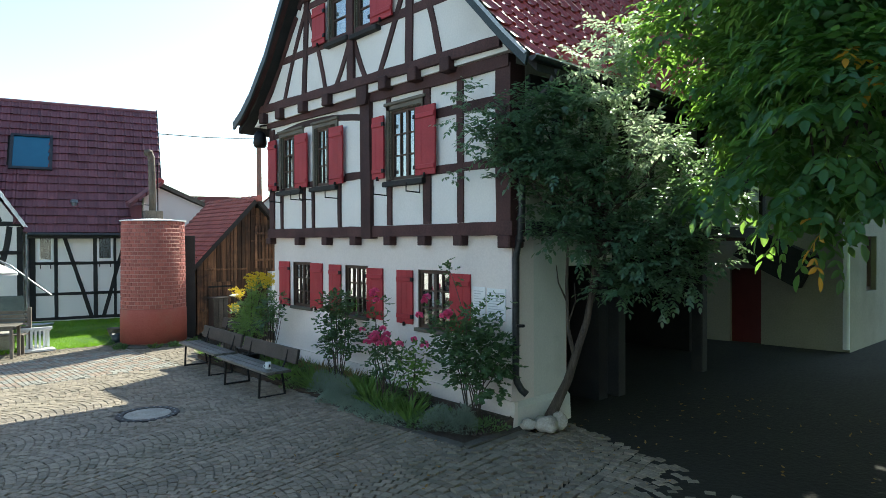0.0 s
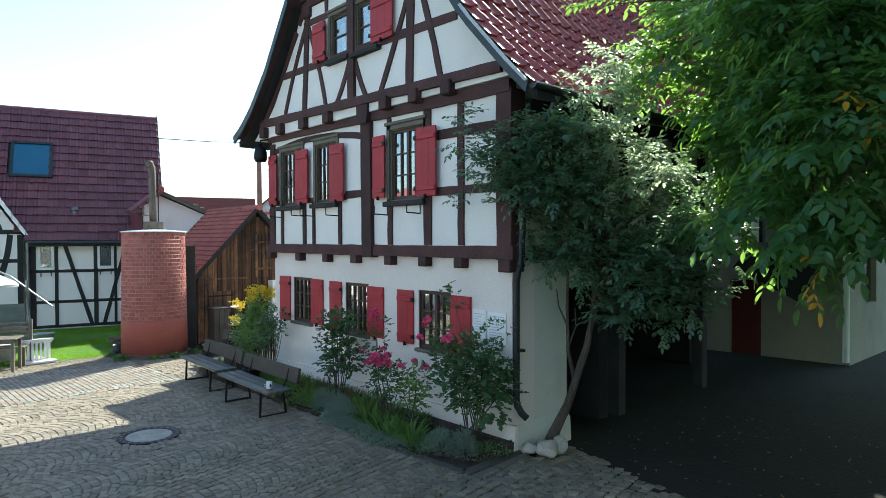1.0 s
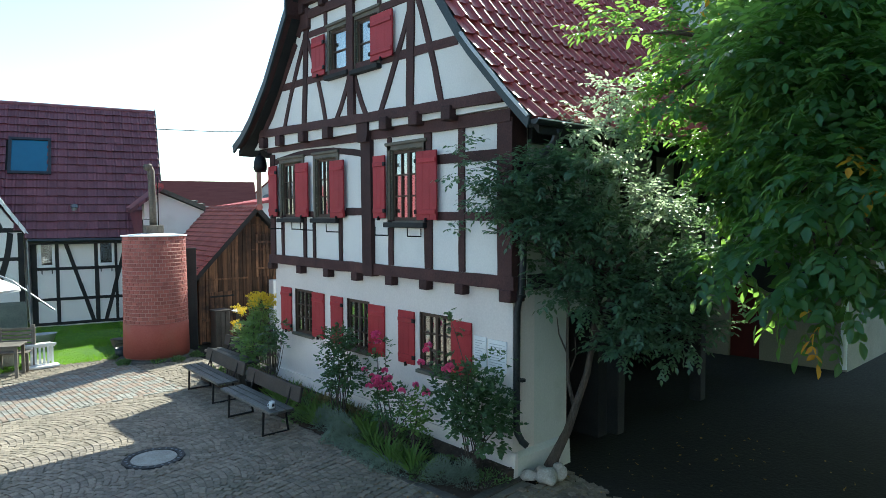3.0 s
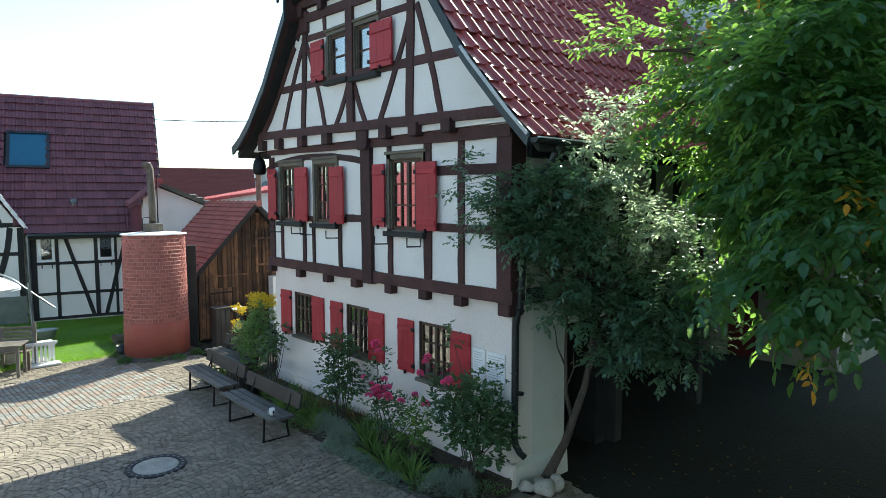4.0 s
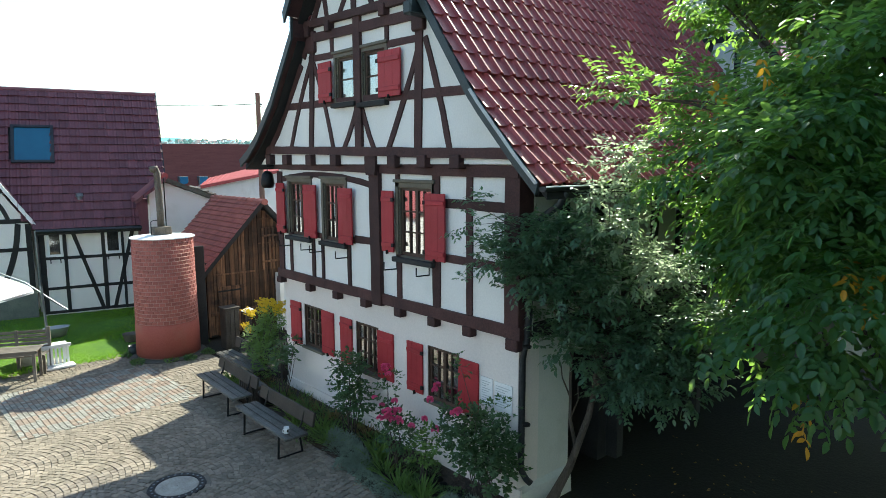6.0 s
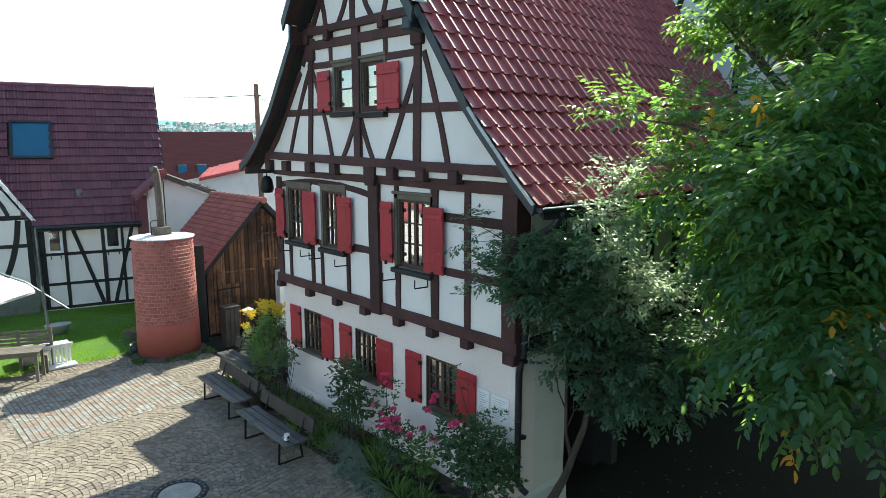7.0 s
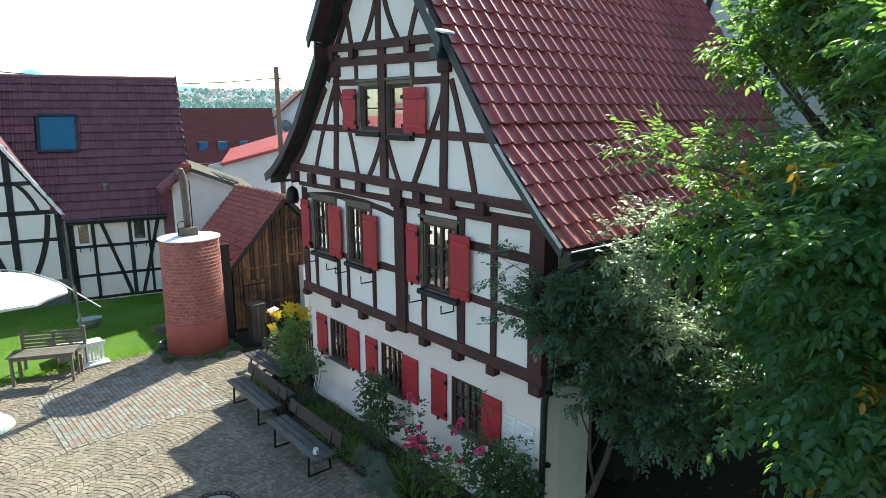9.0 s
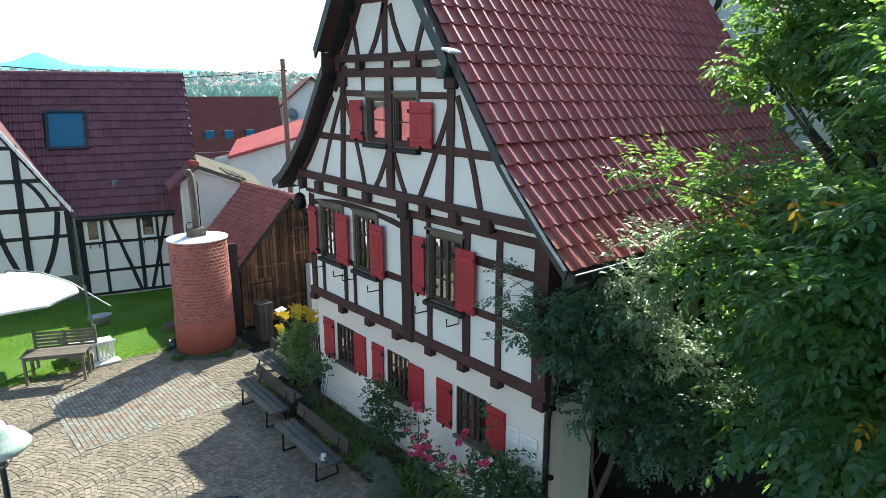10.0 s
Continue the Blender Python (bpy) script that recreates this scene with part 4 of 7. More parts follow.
# manhole cover
MX, MY = -4.09, -3.29
mh = thing("manhole_cover", (MX, MY, G), "round manhole with an iron rim and a pale concrete centre", "manhole")
part("rim", lathe([(0.325, -0.02), (0.325, 0.008), (0.42, 0.008), (0.44, -0.03)], (MX, MY, G), 40), black_iron, mh)
part("cover", lathe([(0.01, -0.02), (0.01, 0.006), (0.31, 0.006), (0.32, -0.02)], (MX, MY, G), 40), stone_pale, mh)
for i in range(24):
    a = 2 * math.pi * i / 24
    x, y = MX + 0.37 * math.cos(a), MY + 0.37 * math.sin(a)
    part("rim_slot", box(x - 0.015, x + 0.015, y - 0.015, y + 0.015, G + 0.006, G + 0.012), zinc, mh)

# lawn
lw = bmesh.new()
lx, ly = 26, 40
lv = {}
for i in range(lx + 1):
    for j in range(ly + 1):
        x, y = -20.6 + 8.2 * i / lx, -8.8 + 9.4 * j / ly
        edge = min(1.0, (-12.45 - x + 0.12 * math.sin(y * 2)) / 0.5)
        lv[i, j] = lw.verts.new((x, y, gz(x) - 0.03 + 0.05 * max(0, edge) + 0.03 * noise.noise((x * 0.7, y * 0.7, 0))))
for i in range(lx):
    for j in range(ly):
        lw.faces.new((lv[i, j], lv[i + 1, j], lv[i + 1, j + 1], lv[i, j + 1]))
lawn = part("lawn", lw, turf, smooth=True)
tagged(lawn, "bright green mown lawn beside the yard", "lawn", kind="structure")
rng = np.random.default_rng(8)
rows = []
for _ in range(52000):
    x, y = rng.uniform(-19.4, -12.4), rng.uniform(-8.5, 0.5)
    if math.hypot(x + 11.9, y + 0.75) < 0.95 or x > -12.5 + 0.1 * math.sin(y * 2.3):
        continue
    h = rng.uniform(0.03, 0.08)
    rows.append((x, y, gz(x) - 0.01, rng.normal(0, 0.35), rng.normal(0, 0.35), 1, rng.normal(), rng.normal(), 0, h, 0.022))
tagged(leaflets(rows, blade, "grass", None), "short green grass blades of the lawn", "grass", kind="stuff")

# ---- brick stove tower ----
soot_stone = surface("dirty_concrete", (0.05, 0.047, 0.040), (0.115, 0.105, 0.09), 0.95, big=4, fine=30, bump=0.5)
tower = thing("brick_tower", (-11.9, -0.75, G), "round red brick tower with a white metal lid", "tower")
TX, TY = -11.9, -0.75
def t_rad(z):
    return 0.80 - 0.012 * (z - G)
part("core", lathe([(t_rad(G) - 0.012, G - 0.25), (t_rad(2.86) - 0.012, 2.86)], (TX, TY, 0), 48), mortar, tower, smooth=True)
part("plaster_band", lathe([(t_rad(G) + 0.004, G - 0.10), (t_rad(0.62) + 0.003, 0.60), (t_rad(0.64) - 0.01, 0.64)], (TX, TY, 0), 48), red_coat, tower, smooth=True)
part("concrete_foot", lathe([(0.98, G - 0.26), (0.96, G - 0.16), (0.90, G - 0.13), (0.7, G - 0.12)], (TX, TY, 0), 32), soot_stone, tower)
part("lid", lathe([(0.01, 2.86), (0.80, 2.86), (0.80, 2.885), (0.3, 2.93), (0.01, 2.935)], (TX, TY, 0), 48), white_metal, tower)
BR = 68
bv, bf = [], []
brick_mesh = bpy.data.meshes.new("brick")
aw = 2 * math.pi / BR
bvs = [(sx * 0.5, sy, sz * 0.5) for sy in (0.0, 0.014) for sx in (-1, 1) for sz in (-1, 1)]
bvs = [(x * (1 if y == 0 else 0.94), y, z * (1 if y == 0 else 0.86)) for x, y, z in bvs]
bfs = [(4, 5, 7, 6), (0, 1, 5, 4), (2, 6, 7, 3), (0, 4, 6, 2), (1, 3, 7, 5)]
brick_mesh.from_pydata(bvs, [], bfs)
brick_mesh.materials.append(brick_red)
nb = 0
for r in range(23):
    z = 0.69 + r * 0.0965
    for q in range(BR // 2):
        a = (q + (0.5 if r % 2 else 0)) * 2 * aw + 0.02
        rr = t_rad(z) - 0.012
        nrm = Vector((math.cos(a), math.sin(a), 0))
        u = Vector((-math.sin(a), math.cos(a), 0))
        m = Matrix.Translation(Vector((TX, TY, z)) + nrm * (rr + random.uniform(-0.002, 0.001) - 0.006)) @ Matrix((u, nrm, Vector((0, 0, 1)))).transposed().to_4x4() @ Matrix.Diagonal((2 * aw * rr - 0.013, 1, 0.084, 1))
        if nrm.dot(Vector((0.94, -0.34, 0))) > -0.10 and nb < 300:
            nb += 1
            piece("brick", brick_mesh, m, tower)
        else:
            b = len(bv)
            bv += [tuple(m @ Vector(v)) for v in bvs]
            bf += [tuple(b + i for i in f) for f in bfs]
tagged(raw("brick_field", bv, bf, brick_far, tower), kind="stuff")
sooty_pipe = surface("sooty_pipe_metal", (0.06, 0.05, 0.04), (0.20, 0.17, 0.135), 0.7, metal=0.2, big=6, fine=30, bump=0.3)
part("stove_box", box(TX - 0.16, TX + 0.16, TY - 0.24, TY + 0.20, 2.92, 3.14, 0.01), sooty_pipe, tower, "sooty metal box on the lid")
part("handle", tube([(TX + 0.1, TY - 0.3, 2.95), (TX + 0.1, TY - 0.3, 3.28), (TX - 0.1, TY - 0.18, 3.30), (TX - 0.1, TY + 0.1, 3.28), (TX - 0.1, TY + 0.1, 3.1)], 0.012, 6), black_iron, tower)
part("stovepipe", tube([(TX - 0.05, TY, 3.1), (TX - 0.05, TY, 3.6), (TX - 0.05, TY - 0.02, 4.55), (TX - 0.05, TY - 0.06, 4.66), (TX + 0.0, TY - 0.16, 4.64)], 0.09, 12), sooty_pipe, tower, "sooty brown stovepipe", True)
part("pipe_brace", tube([(TX - 0.0, TY + 0.12, 3.1), (TX - 0.0, TY + 0.12, 4.4)], 0.015, 6), black_iron, tower)

# ---- plank shed ----
shed = thing("plank_shed", (-14, 2.2, G), "old brown plank shed with a red tiled roof", "shed")
SX, SB = -12.68, -16.2
SY0, SYR, SY1 = 0.68, 2.42, 4.2
def shed_z(y):
    return 2.02 + (1.80) * (1 - abs(y - SYR) / (SYR - SY0))
y = SY0 + 0.02
rnd = random.Random(2)
while y < SY1 - 0.1:
    w = rnd.uniform(0.09, 0.17)
    zt = min(shed_z(y), shed_z(y + w)) - 0.06
    z0 = G + rnd.uniform(0, 0.06)
    part("plank", box(SX - 0.03, SX + rnd.uniform(0, 0.018), y + 0.005, y + w - 0.005, z0, max(zt, z0 + 0.2), 0.003), plank, shed)
    y += w
part("shed_frame", holed(SY0, SY1, G, 2.05, SX - 0.1, SX - 0.03, [], axis="x"), timber_black, shed)
for a, b, w in (((0.9, 1.72), (2.15, 1.72), 0.05), ((1.0, 1.28), (1.75, 1.30), 0.08), ((2.3, 2.55), (3.3, 2.55), 0.05), ((2.3, 3.3), (3.1, 3.3), 0.05), ((0.75, 0.55), (3.2, 0.6), 0.09)):
    part("cross_batten", stick(a, b, w, SX + 0.012, SX + 0.035, axis="x", seed=int(a[1] * 50)), plank, shed)
part("shed_side", box(SB, SX, SY0, SY0 + 0.05, G, 2.1), plank, shed)
part("shed_side", box(SB, SX, SY1 - 0.05, SY1, G, 2.1), plank, shed)
part("shed_back", box(SB, SB + 0.05, SY0, SY1, G, 2.1), plank, shed)
s_roof = part("roof", bmesh.new(), timber_black, shed, "small roof of worn red tiles")
bm = bmesh.new()
for sgn in (1, -1):
    ys = SYR + sgn * 1.98
    prism([(SYR, 3.80), (ys, 3.80 - 1.98 * 1.063), (ys, 3.72 - 1.98 * 1.063), (SYR, 3.69)], SB - 0.1, SX + 0.22, bm, axis="x")
part("boarding", bm, timber_black, s_roof)
for sgn in (-1, 1):
    ys = SYR + sgn * 2.0
    part("barge_board", prism([(SYR, 3.89), (ys, 3.89 - 2.0 * 1.063), (ys, 3.73 - 2.0 * 1.063), (SYR, 3.73)], SX + 0.22, SX + 0.25, axis="x"), timber_black, s_roof)
sv, sf = pantile(0.165, 0.235, 0.75, 0.066)
stile = bpy.data.meshes.new("roof_tile")
stile.from_pydata(sv, [], sf)
stile.materials.append(tile_old)
sfv, sff = [], []
s_cnt = 0
for sgn in (-1, 1):
    slope = Vector((0, -sgn, 1.063)).normalized()
    for r in range(16):
        o_y, o_z = SYR + sgn * 1.98 - sgn * r * 0.180 * abs(slope.y), 3.82 - 1.98 * 1.063 + r * 0.180 * slope.z
        for c in range(23):
            u = Vector((1, 0, 0)) * (1 if sgn < 0 else -1)
            nn = u.cross(slope)
            x = SX + 0.24 - (c + 1) * 0.165 + (0.165 if sgn > 0 else 0)
            m = Matrix.Translation((x, o_y, o_z + rnd.uniform(-0.006, 0.006))) @ Matrix((u, slope, nn)).transposed().to_4x4() @ Matrix.Rotation(rnd.uniform(-0.02, 0.02), 4, "Z")
            if sgn < 0 and c < 18 and s_cnt < 300:
                s_cnt += 1
                piece("roof_tile", stile, m, s_roof)
            else:
                b = len(sfv)
                sfv += [tuple(m @ Vector(q)) for q in sv]
                sff += [tuple(b + i for i in f) for f in sf]
tagged(raw("roof_tile_field", sfv, sff, tile_old_far, s_roof), kind="stuff")
# slatted hatch under the ridge and a plank door below
hatch = part("hatch", bmesh.new(), plank, shed, "slatted wooden hatch with two rails")
for i in range(7):
    part("slat", box(SX + 0.02, SX + 0.045, 2.42 + i * 0.115, 2.49 + i * 0.115, 1.72, 3.02 - 0.06 * max(0, i - 4), 0.003), plank, hatch)
for z in (1.95, 2.75):
    part("rail", box(SX + 0.045, SX + 0.075, 2.40, 3.18, z, z + 0.06, 0.004), plank, hatch)
pd = part("plank_door", bmesh.new(), plank, shed, "weathered plank door")
for i in range(6):
    part("board", box(SX + 0.02, SX + 0.045, 0.98 + i * 0.135, 1.105 + i * 0.135, G + 0.08, 1.36, 0.003), plank, pd)
part("hinge_strap", box(SX + 0.046, SX + 0.056, 0.98, 1.70, 1.20, 1.25), black_iron, pd)
for i in range(11):
    part("ridge_tile", tube([(SB - 0.1 + i * 0.36, SYR, 3.82), (SB + 0.29 + i * 0.36, SYR, 3.835)], [0.085, 0.10], 8), tile_old, s_roof)

# lean boards beside the tower, post and fence by the shed
lb = thing("leaning_board", (-12.1, 0.35, G), "tall dark board leaning beside the brick tower", "board")
part("board", box(-12.2, -12.12, 0.1, 0.42, G, 2.7, 0.01), timber_black, lb)
lw_ = thing("white_wall_stub", (-12.3, 2.9, gz(-12.3)), "low white plastered wall beside the plank shed", "wall")
part("wall", box(-12.5, -12.2, 2.75, 3.05, gz(-12.3) - 0.05, 1.42, 0.01), plaster, lw_)
wp = thing("wooden_bin", (-11.35, 0.75, G), "weathered square wooden bin with a lid", "bin")
part("box", box(-11.55, -11.2, 0.55, 0.95, G, 0.98, 0.01), bench_wood, wp)
part("lid", box(-11.58, -11.17, 0.52, 0.98, 0.98, 1.02, 0.01), bench_wood, wp)
for i in range(3):
    part("board", box(-11.2, -11.18, 0.56 + i * 0.13, 0.675 + i * 0.13, G + 0.02, 0.96, 0.004), bench_wood, wp)

# ---- plum-roofed half-timbered house across the lawn ----
SKEW = Matrix.Translation((-18.8, -1.0, 0)) @ Matrix.Rotation(radians(-13.5), 4, "Z") @ Matrix.Translation((18.8, 1.0, 0))
barn = thing("half_timbered_barn", (-21, 0, G), "low white half-timbered building under a plum tiled roof", "house")
BX = -18.8
BY0, BY1 = -2.45, 1.62
B_OPEN = [(-2.20, -1.75, 1.68, 2.60), (-0.47, 0.02, 1.70, 2.56)]
part("wall", holed(BY0, 1.25, G - 0.3, 2.75, BX - 0.3, BX, B_OPEN, axis="x"), plaster, barn)
part("end_wall", box(-24.2, BX, 1.0, 1.25, G - 0.3, 2.75), plaster, barn)
part("end_gable", prism([(BX, 2.75), (-21.5, 7.3), (-24.2, 2.75)], 1.0, 1.25), plaster, barn)
def bpost(a, b, w, bow=0.0, name="post"):
    part(name, stick(a, b, w, BX - 0.02, BX + 0.02, bow, int(abs(a[0]) * 31 + abs(b[1]) * 7) % 97, axis="x"), timber_black, barn)
for yy, w in ((-2.36, 0.2), (-1.68, 0.11), (-0.52, 0.13), (0.08, 0.09), (0.66, 0.10), (1.18, 0.12)):
    bpost((yy, G - 0.1), (yy, 2.72), w)
for z in (1.63, 0.60, G - 0.09, 2.68):
    bpost((-2.42, z), (1.22, z), 0.10, name="rail")
bpost((-1.46, 2.62), (-0.65, -0.18), 0.12, name="brace")
bpost((0.42, 2.5), (-0.28, -0.22), 0.12, name="brace")
for h in B_OPEN:
    y0, y1, z0, z1 = h
    f = part("window", holed(y0, y1, z0, z1, BX - 0.06, BX + 0.03, [(y0 + 0.07, y1 - 0.07, z0 + 0.08, z1 - 0.08)], axis="x"), white_metal, barn, "small white-framed window")
    part("pane", box(BX - 0.04, BX - 0.035, y0 + 0.06, y1 - 0.06, z0 + 0.07, z1 - 0.07), dim_glass, f)
    # Dark backing painted in for the unlit interior.
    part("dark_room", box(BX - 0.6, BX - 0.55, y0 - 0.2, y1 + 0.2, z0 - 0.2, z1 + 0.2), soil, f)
    for yy in (y0 + 0.08, y1 - 0.08):
        part("hook", box(BX + 0.02, BX + 0.05, yy - 0.015, yy + 0.015, z0 - 0.22, z0 - 0.08), black_iron, f)
b_roof = part("roof", prism([(BX + 0.35, 2.62), (-21.5, 7.42), (-24.6, 2.62), (-24.6, 2.5), (-21.5, 7.26), (BX + 0.35, 2.46)], BY0, BY1), timber_black, barn, "steep plum-brown tiled roof")
part("rear_boarding", prism([(BX - 0.25, 3.55), (-21.5, 7.42), (-24.6, 2.62), (-24.6, 2.5), (-21.5, 7.26), (BX - 0.25, 3.4)], BY0 - 3.2, BY0), timber_black, b_roof)
def flat_tile(w, ln, n=5):
    vs, fs = [], []
    prof = [(0, 0.0), (0.14 * w, 0.020), (0.30 * w, 0.0), (0.62 * w, 0.002), (0.80 * w, 0.020), (w + 0.004, 0.0)]
    k = len(prof)
    for v, lift in ((0.0, 0.055), (ln, 0.0)):
        vs += [(u, v, h + lift) for u, h in prof]
    vs += [(u, 0.012, 0.004) for u, h in prof]
    for i in range(k - 1):
        fs += [(i, i + 1, k + i + 1, k + i), (2 * k + i, 2 * k + i + 1, i + 1, i)]
    return vs, fs
pv, pf = flat_tile(0.30, 0.40)
ptile = bpy.data.meshes.new("roof_tile")
ptile.from_pydata(pv, [], pf)
ptile.materials.append(tile_plum)
slope = Vector((-(21.5 + BX + 0.35), 0, 4.80)).normalized()
S_LEN = math.hypot(21.5 + BX + 0.35, 4.80)
SKY = (-3.08, -1.82, 2.56, 4.10)      # skylight along y, and up the slope
rv, rf = [], []
cnt = 0
for r in range(int(S_LEN / 0.335) + 1):
    for c in range(29):
        yy = 1.65 - (c + 1) * 0.30
        s = r * 0.335
        if yy + 0.15 > SKY[0] and yy + 0.15 < SKY[1] and s + 0.17 > SKY[2] and s + 0.17 < SKY[3]:
            continue
        if yy + 0.5 < -2.35 - (s * slope.z - 0.02) / 1.53:
            continue
        u = Vector((0, 1, 0))
        nn = u.cross(slope)
        m = Matrix.Translation(Vector((BX + 0.35, yy, 2.64)) + slope * (s + rnd.uniform(-0.008, 0.008)) + nn * rnd.uniform(0.0, 0.014)) @ Matrix((u, slope, nn)).transposed().to_4x4()
        if c < 19 and cnt < 300:
            cnt += 1
            piece("roof_tile", ptile, m, b_roof)
        else:
            b = len(rv)
            rv += [tuple(m @ Vector(q)) for q in pv]
            rf += [tuple(b + i for i in f) for f in pf]
tagged(raw("roof_tile_field", rv, rf, tile_plum_far, b_roof), kind="stuff")
part("ridge_cap", tube([(-21.5, BY0 - 3.2, 7.43), (-21.5, BY1, 7.43)], 0.09, 10), tile_plum, b_roof)
part("verge_strip", prism([(BX + 0.36, 2.72), (-21.5, 7.56), (-21.5, 7.3), (BX + 0.36, 2.46)], BY1 + 0.005, BY1 + 0.04), zinc_dark, b_roof)
part("gutter", tube([(BX + 0.42, BY0, 2.60), (BX + 0.42, BY1, 2.58)], 0.06, 8), zinc_dark, barn)
def on_slope(y, s, h):
    nn = Vector((0, 1, 0)).cross(slope)
    return Matrix.Translation(Vector((BX + 0.35, y, 2.64)) + slope * s + nn * h) @ Matrix((Vector((0, 1, 0)), slope, nn)).transposed().to_4x4()
sl = part("skylight", bmesh.new(), zinc, barn, "roof window in a grey frame, sky reflection painted blue")
bm = holed(0, SKY[1] - SKY[0], 0, SKY[3] - SKY[2], 0, 0.10, [(0.09, SKY[1] - SKY[0] - 0.09, 0.1, SKY[3] - SKY[2] - 0.09)])
bm.transform(on_slope(SKY[0], SKY[2], 0.0) @ Matrix(((1, 0, 0, 0), (0, 0, 1, 0), (0, 1, 0, 0), (0, 0, 0, 1))))
part("frame", bm, zinc_dark, sl)
# Reflected sky is put into the pane as a blue base colour.
blue_glass = surface("sky_painted_glass", (0.010, 0.10, 0.18), (0.014, 0.125, 0.21), 0.06, big=0.6, fine=3, bump=0.0, spec=0.8)
bm = box(0.06, SKY[1] - SKY[0] - 0.06, 0.06, SKY[3] - SKY[2] - 0.06, 0.02, 0.05)
bm.transform(on_slope(SKY[0], SKY[2], 0.0))
part("pane", bm, blue_glass, sl)
bm = lathe([(0.09, 0), (0.09, 0.22), (0.13, 0.24), (0.10, 0.34), (0.02, 0.36)], (0, 0, 0), 12)
bm.transform(Matrix.Translation((BX - 0.25, -1.14, 3.45)))
part("roof_vent", bm, zinc, barn)
# gable wing with a plain pale verge
wing = thing("gable_wing", (-20, -5, G), "white half-timbered gable with a pale verge", "house")
WX = -18.72
WYR, WZR = -5.35, 7.25
part("wall", prism([(-8.3, G - 0.3), (-2.60, G - 0.3), (-2.60, 2.75), (WYR, WZR - 0.25), (-8.1, 2.75), (-8.3, 2.7)], WX - 0.3, WX, axis="x"), plaster, wing)
part("plinth", prism([(-8.3, G - 0.3), (-2.58, G - 0.3), (-2.58, 0.60), (-8.3, 0.60)], WX, WX + 0.03, axis="x"), zinc, wing, "grey-painted plinth")
part("side_wall", box(-24, WX - 0.3, -2.85, -2.60, G, 2.7), plaster, wing)
def wpost(a, b, w, bow=0.0, name="post"):
    part(name, stick(a, b, w, WX - 0.02, WX + 0.025, bow, int(abs(a[0]) * 37 + b[1] * 11) % 97, axis="x"), timber_black, wing)
wpost((-2.68, 0.6), (-2.68, 2.85), 0.16)
wpost((-3.98, 0.6), (-3.92, 5.1), 0.20)
wpost((-5.2, 0.6), (-5.2, 6.8), 0.17)
wpost((-6.6, 0.6), (-6.6, 5.0), 0.17)
wpost((-8.2, 2.94), (-2.62, 2.94), 0.15, name="rail")
wpost((-8.2, 2.00), (-2.62, 2.00), 0.12, name="rail")
wpost((-6.6, 3.92), (-3.25, 3.92), 0.13, name="rail")
wpost((-6.2, 5.0), (-4.0, 5.0), 0.13, name="rail")
wpost((-3.58, 0.65), (-2.95, 2.85), 0.17, -0.12, "brace")
wpost((-4.22, 0.7), (-4.75, 2.9), 0.16, 0.10, "brace")
wpost((-3.20, 3.0), (-3.72, 3.9), 0.12, -0.06, "brace")
wr = part("roof", prism([(-2.35, 2.66), (WYR, WZR + 0.15), (-8.6, 2.66), (-8.6, 2.52), (WYR, WZR), (-2.35, 2.52)], WX - 6, WX + 0.12, axis="x"), tile_plum, wing)
for i in range(16):
    t0, t1 = i / 16, (i + 0.94) / 16
    p0 = (-2.33 + (WYR + 2.33) * t0, 2.64 + (WZR + 0.12 - 2.64) * t0)
    p1 = (-2.33 + (WYR + 2.33) * t1, 2.64 + (WZR + 0.12 - 2.64) * t1)
    part("verge_tile", prism([(p0[0], p0[1] + 0.05), (p1[0], p1[1] + 0.02), (p1[0], p1[1] - 0.17), (p0[0], p0[1] - 0.15)], WX + 0.12, WX + 0.20, axis="x"), white_metal, wr)
part("corner_downpipe", tube([(WX + 0.05, -2.48, 2.6), (WX + 0.08, -2.46, G)], 0.055, 8), zinc, wing)
for o in (barn, wing):
    o.matrix_basis = SKEW @ o.matrix_basis

# ---- trees ----
def limbs(tree, fork, clumps, r0, lift, rnd, sides=7):
    """A bent, tapering limb from the fork to the heart of every clump."""
    for c in clumps:
        a, b = Vector(fork) + Vector((0, 0, rnd.uniform(-0.25, 0.25))), Vector(c[:3])
        mid = a.lerp(b, 0.5) + Vector((rnd.uniform(-0.2, 0.2), rnd.uniform(-0.2, 0.2), lift))
        part("limb", tube([a, a.lerp(mid, 0.5) + Vector((0, 0, lift * 0.35)), mid, mid.lerp(b, 0.55), b], [r0, r0 * 0.75, r0 * 0.5, r0 * 0.3, r0 * 0.14], sides), bark, tree, smooth=True)


def knotted(rnd, clumps, least, per, lo, hi):
    """Splits each clump into small knots of leaves near its skin."""
    out = []
    for x, y, z, r in clumps:
        for _ in range(int(least + per * r * r)):
            d = Vector((rnd.gauss(0, 1), rnd.gauss(0, 1), rnd.gauss(0, 1))).normalized() * r * rnd.uniform(0.35, 1.05)
            out.append((x + d.x, y + d.y, z + d.z * 0.85, rnd.uniform(lo, hi)))
    return out


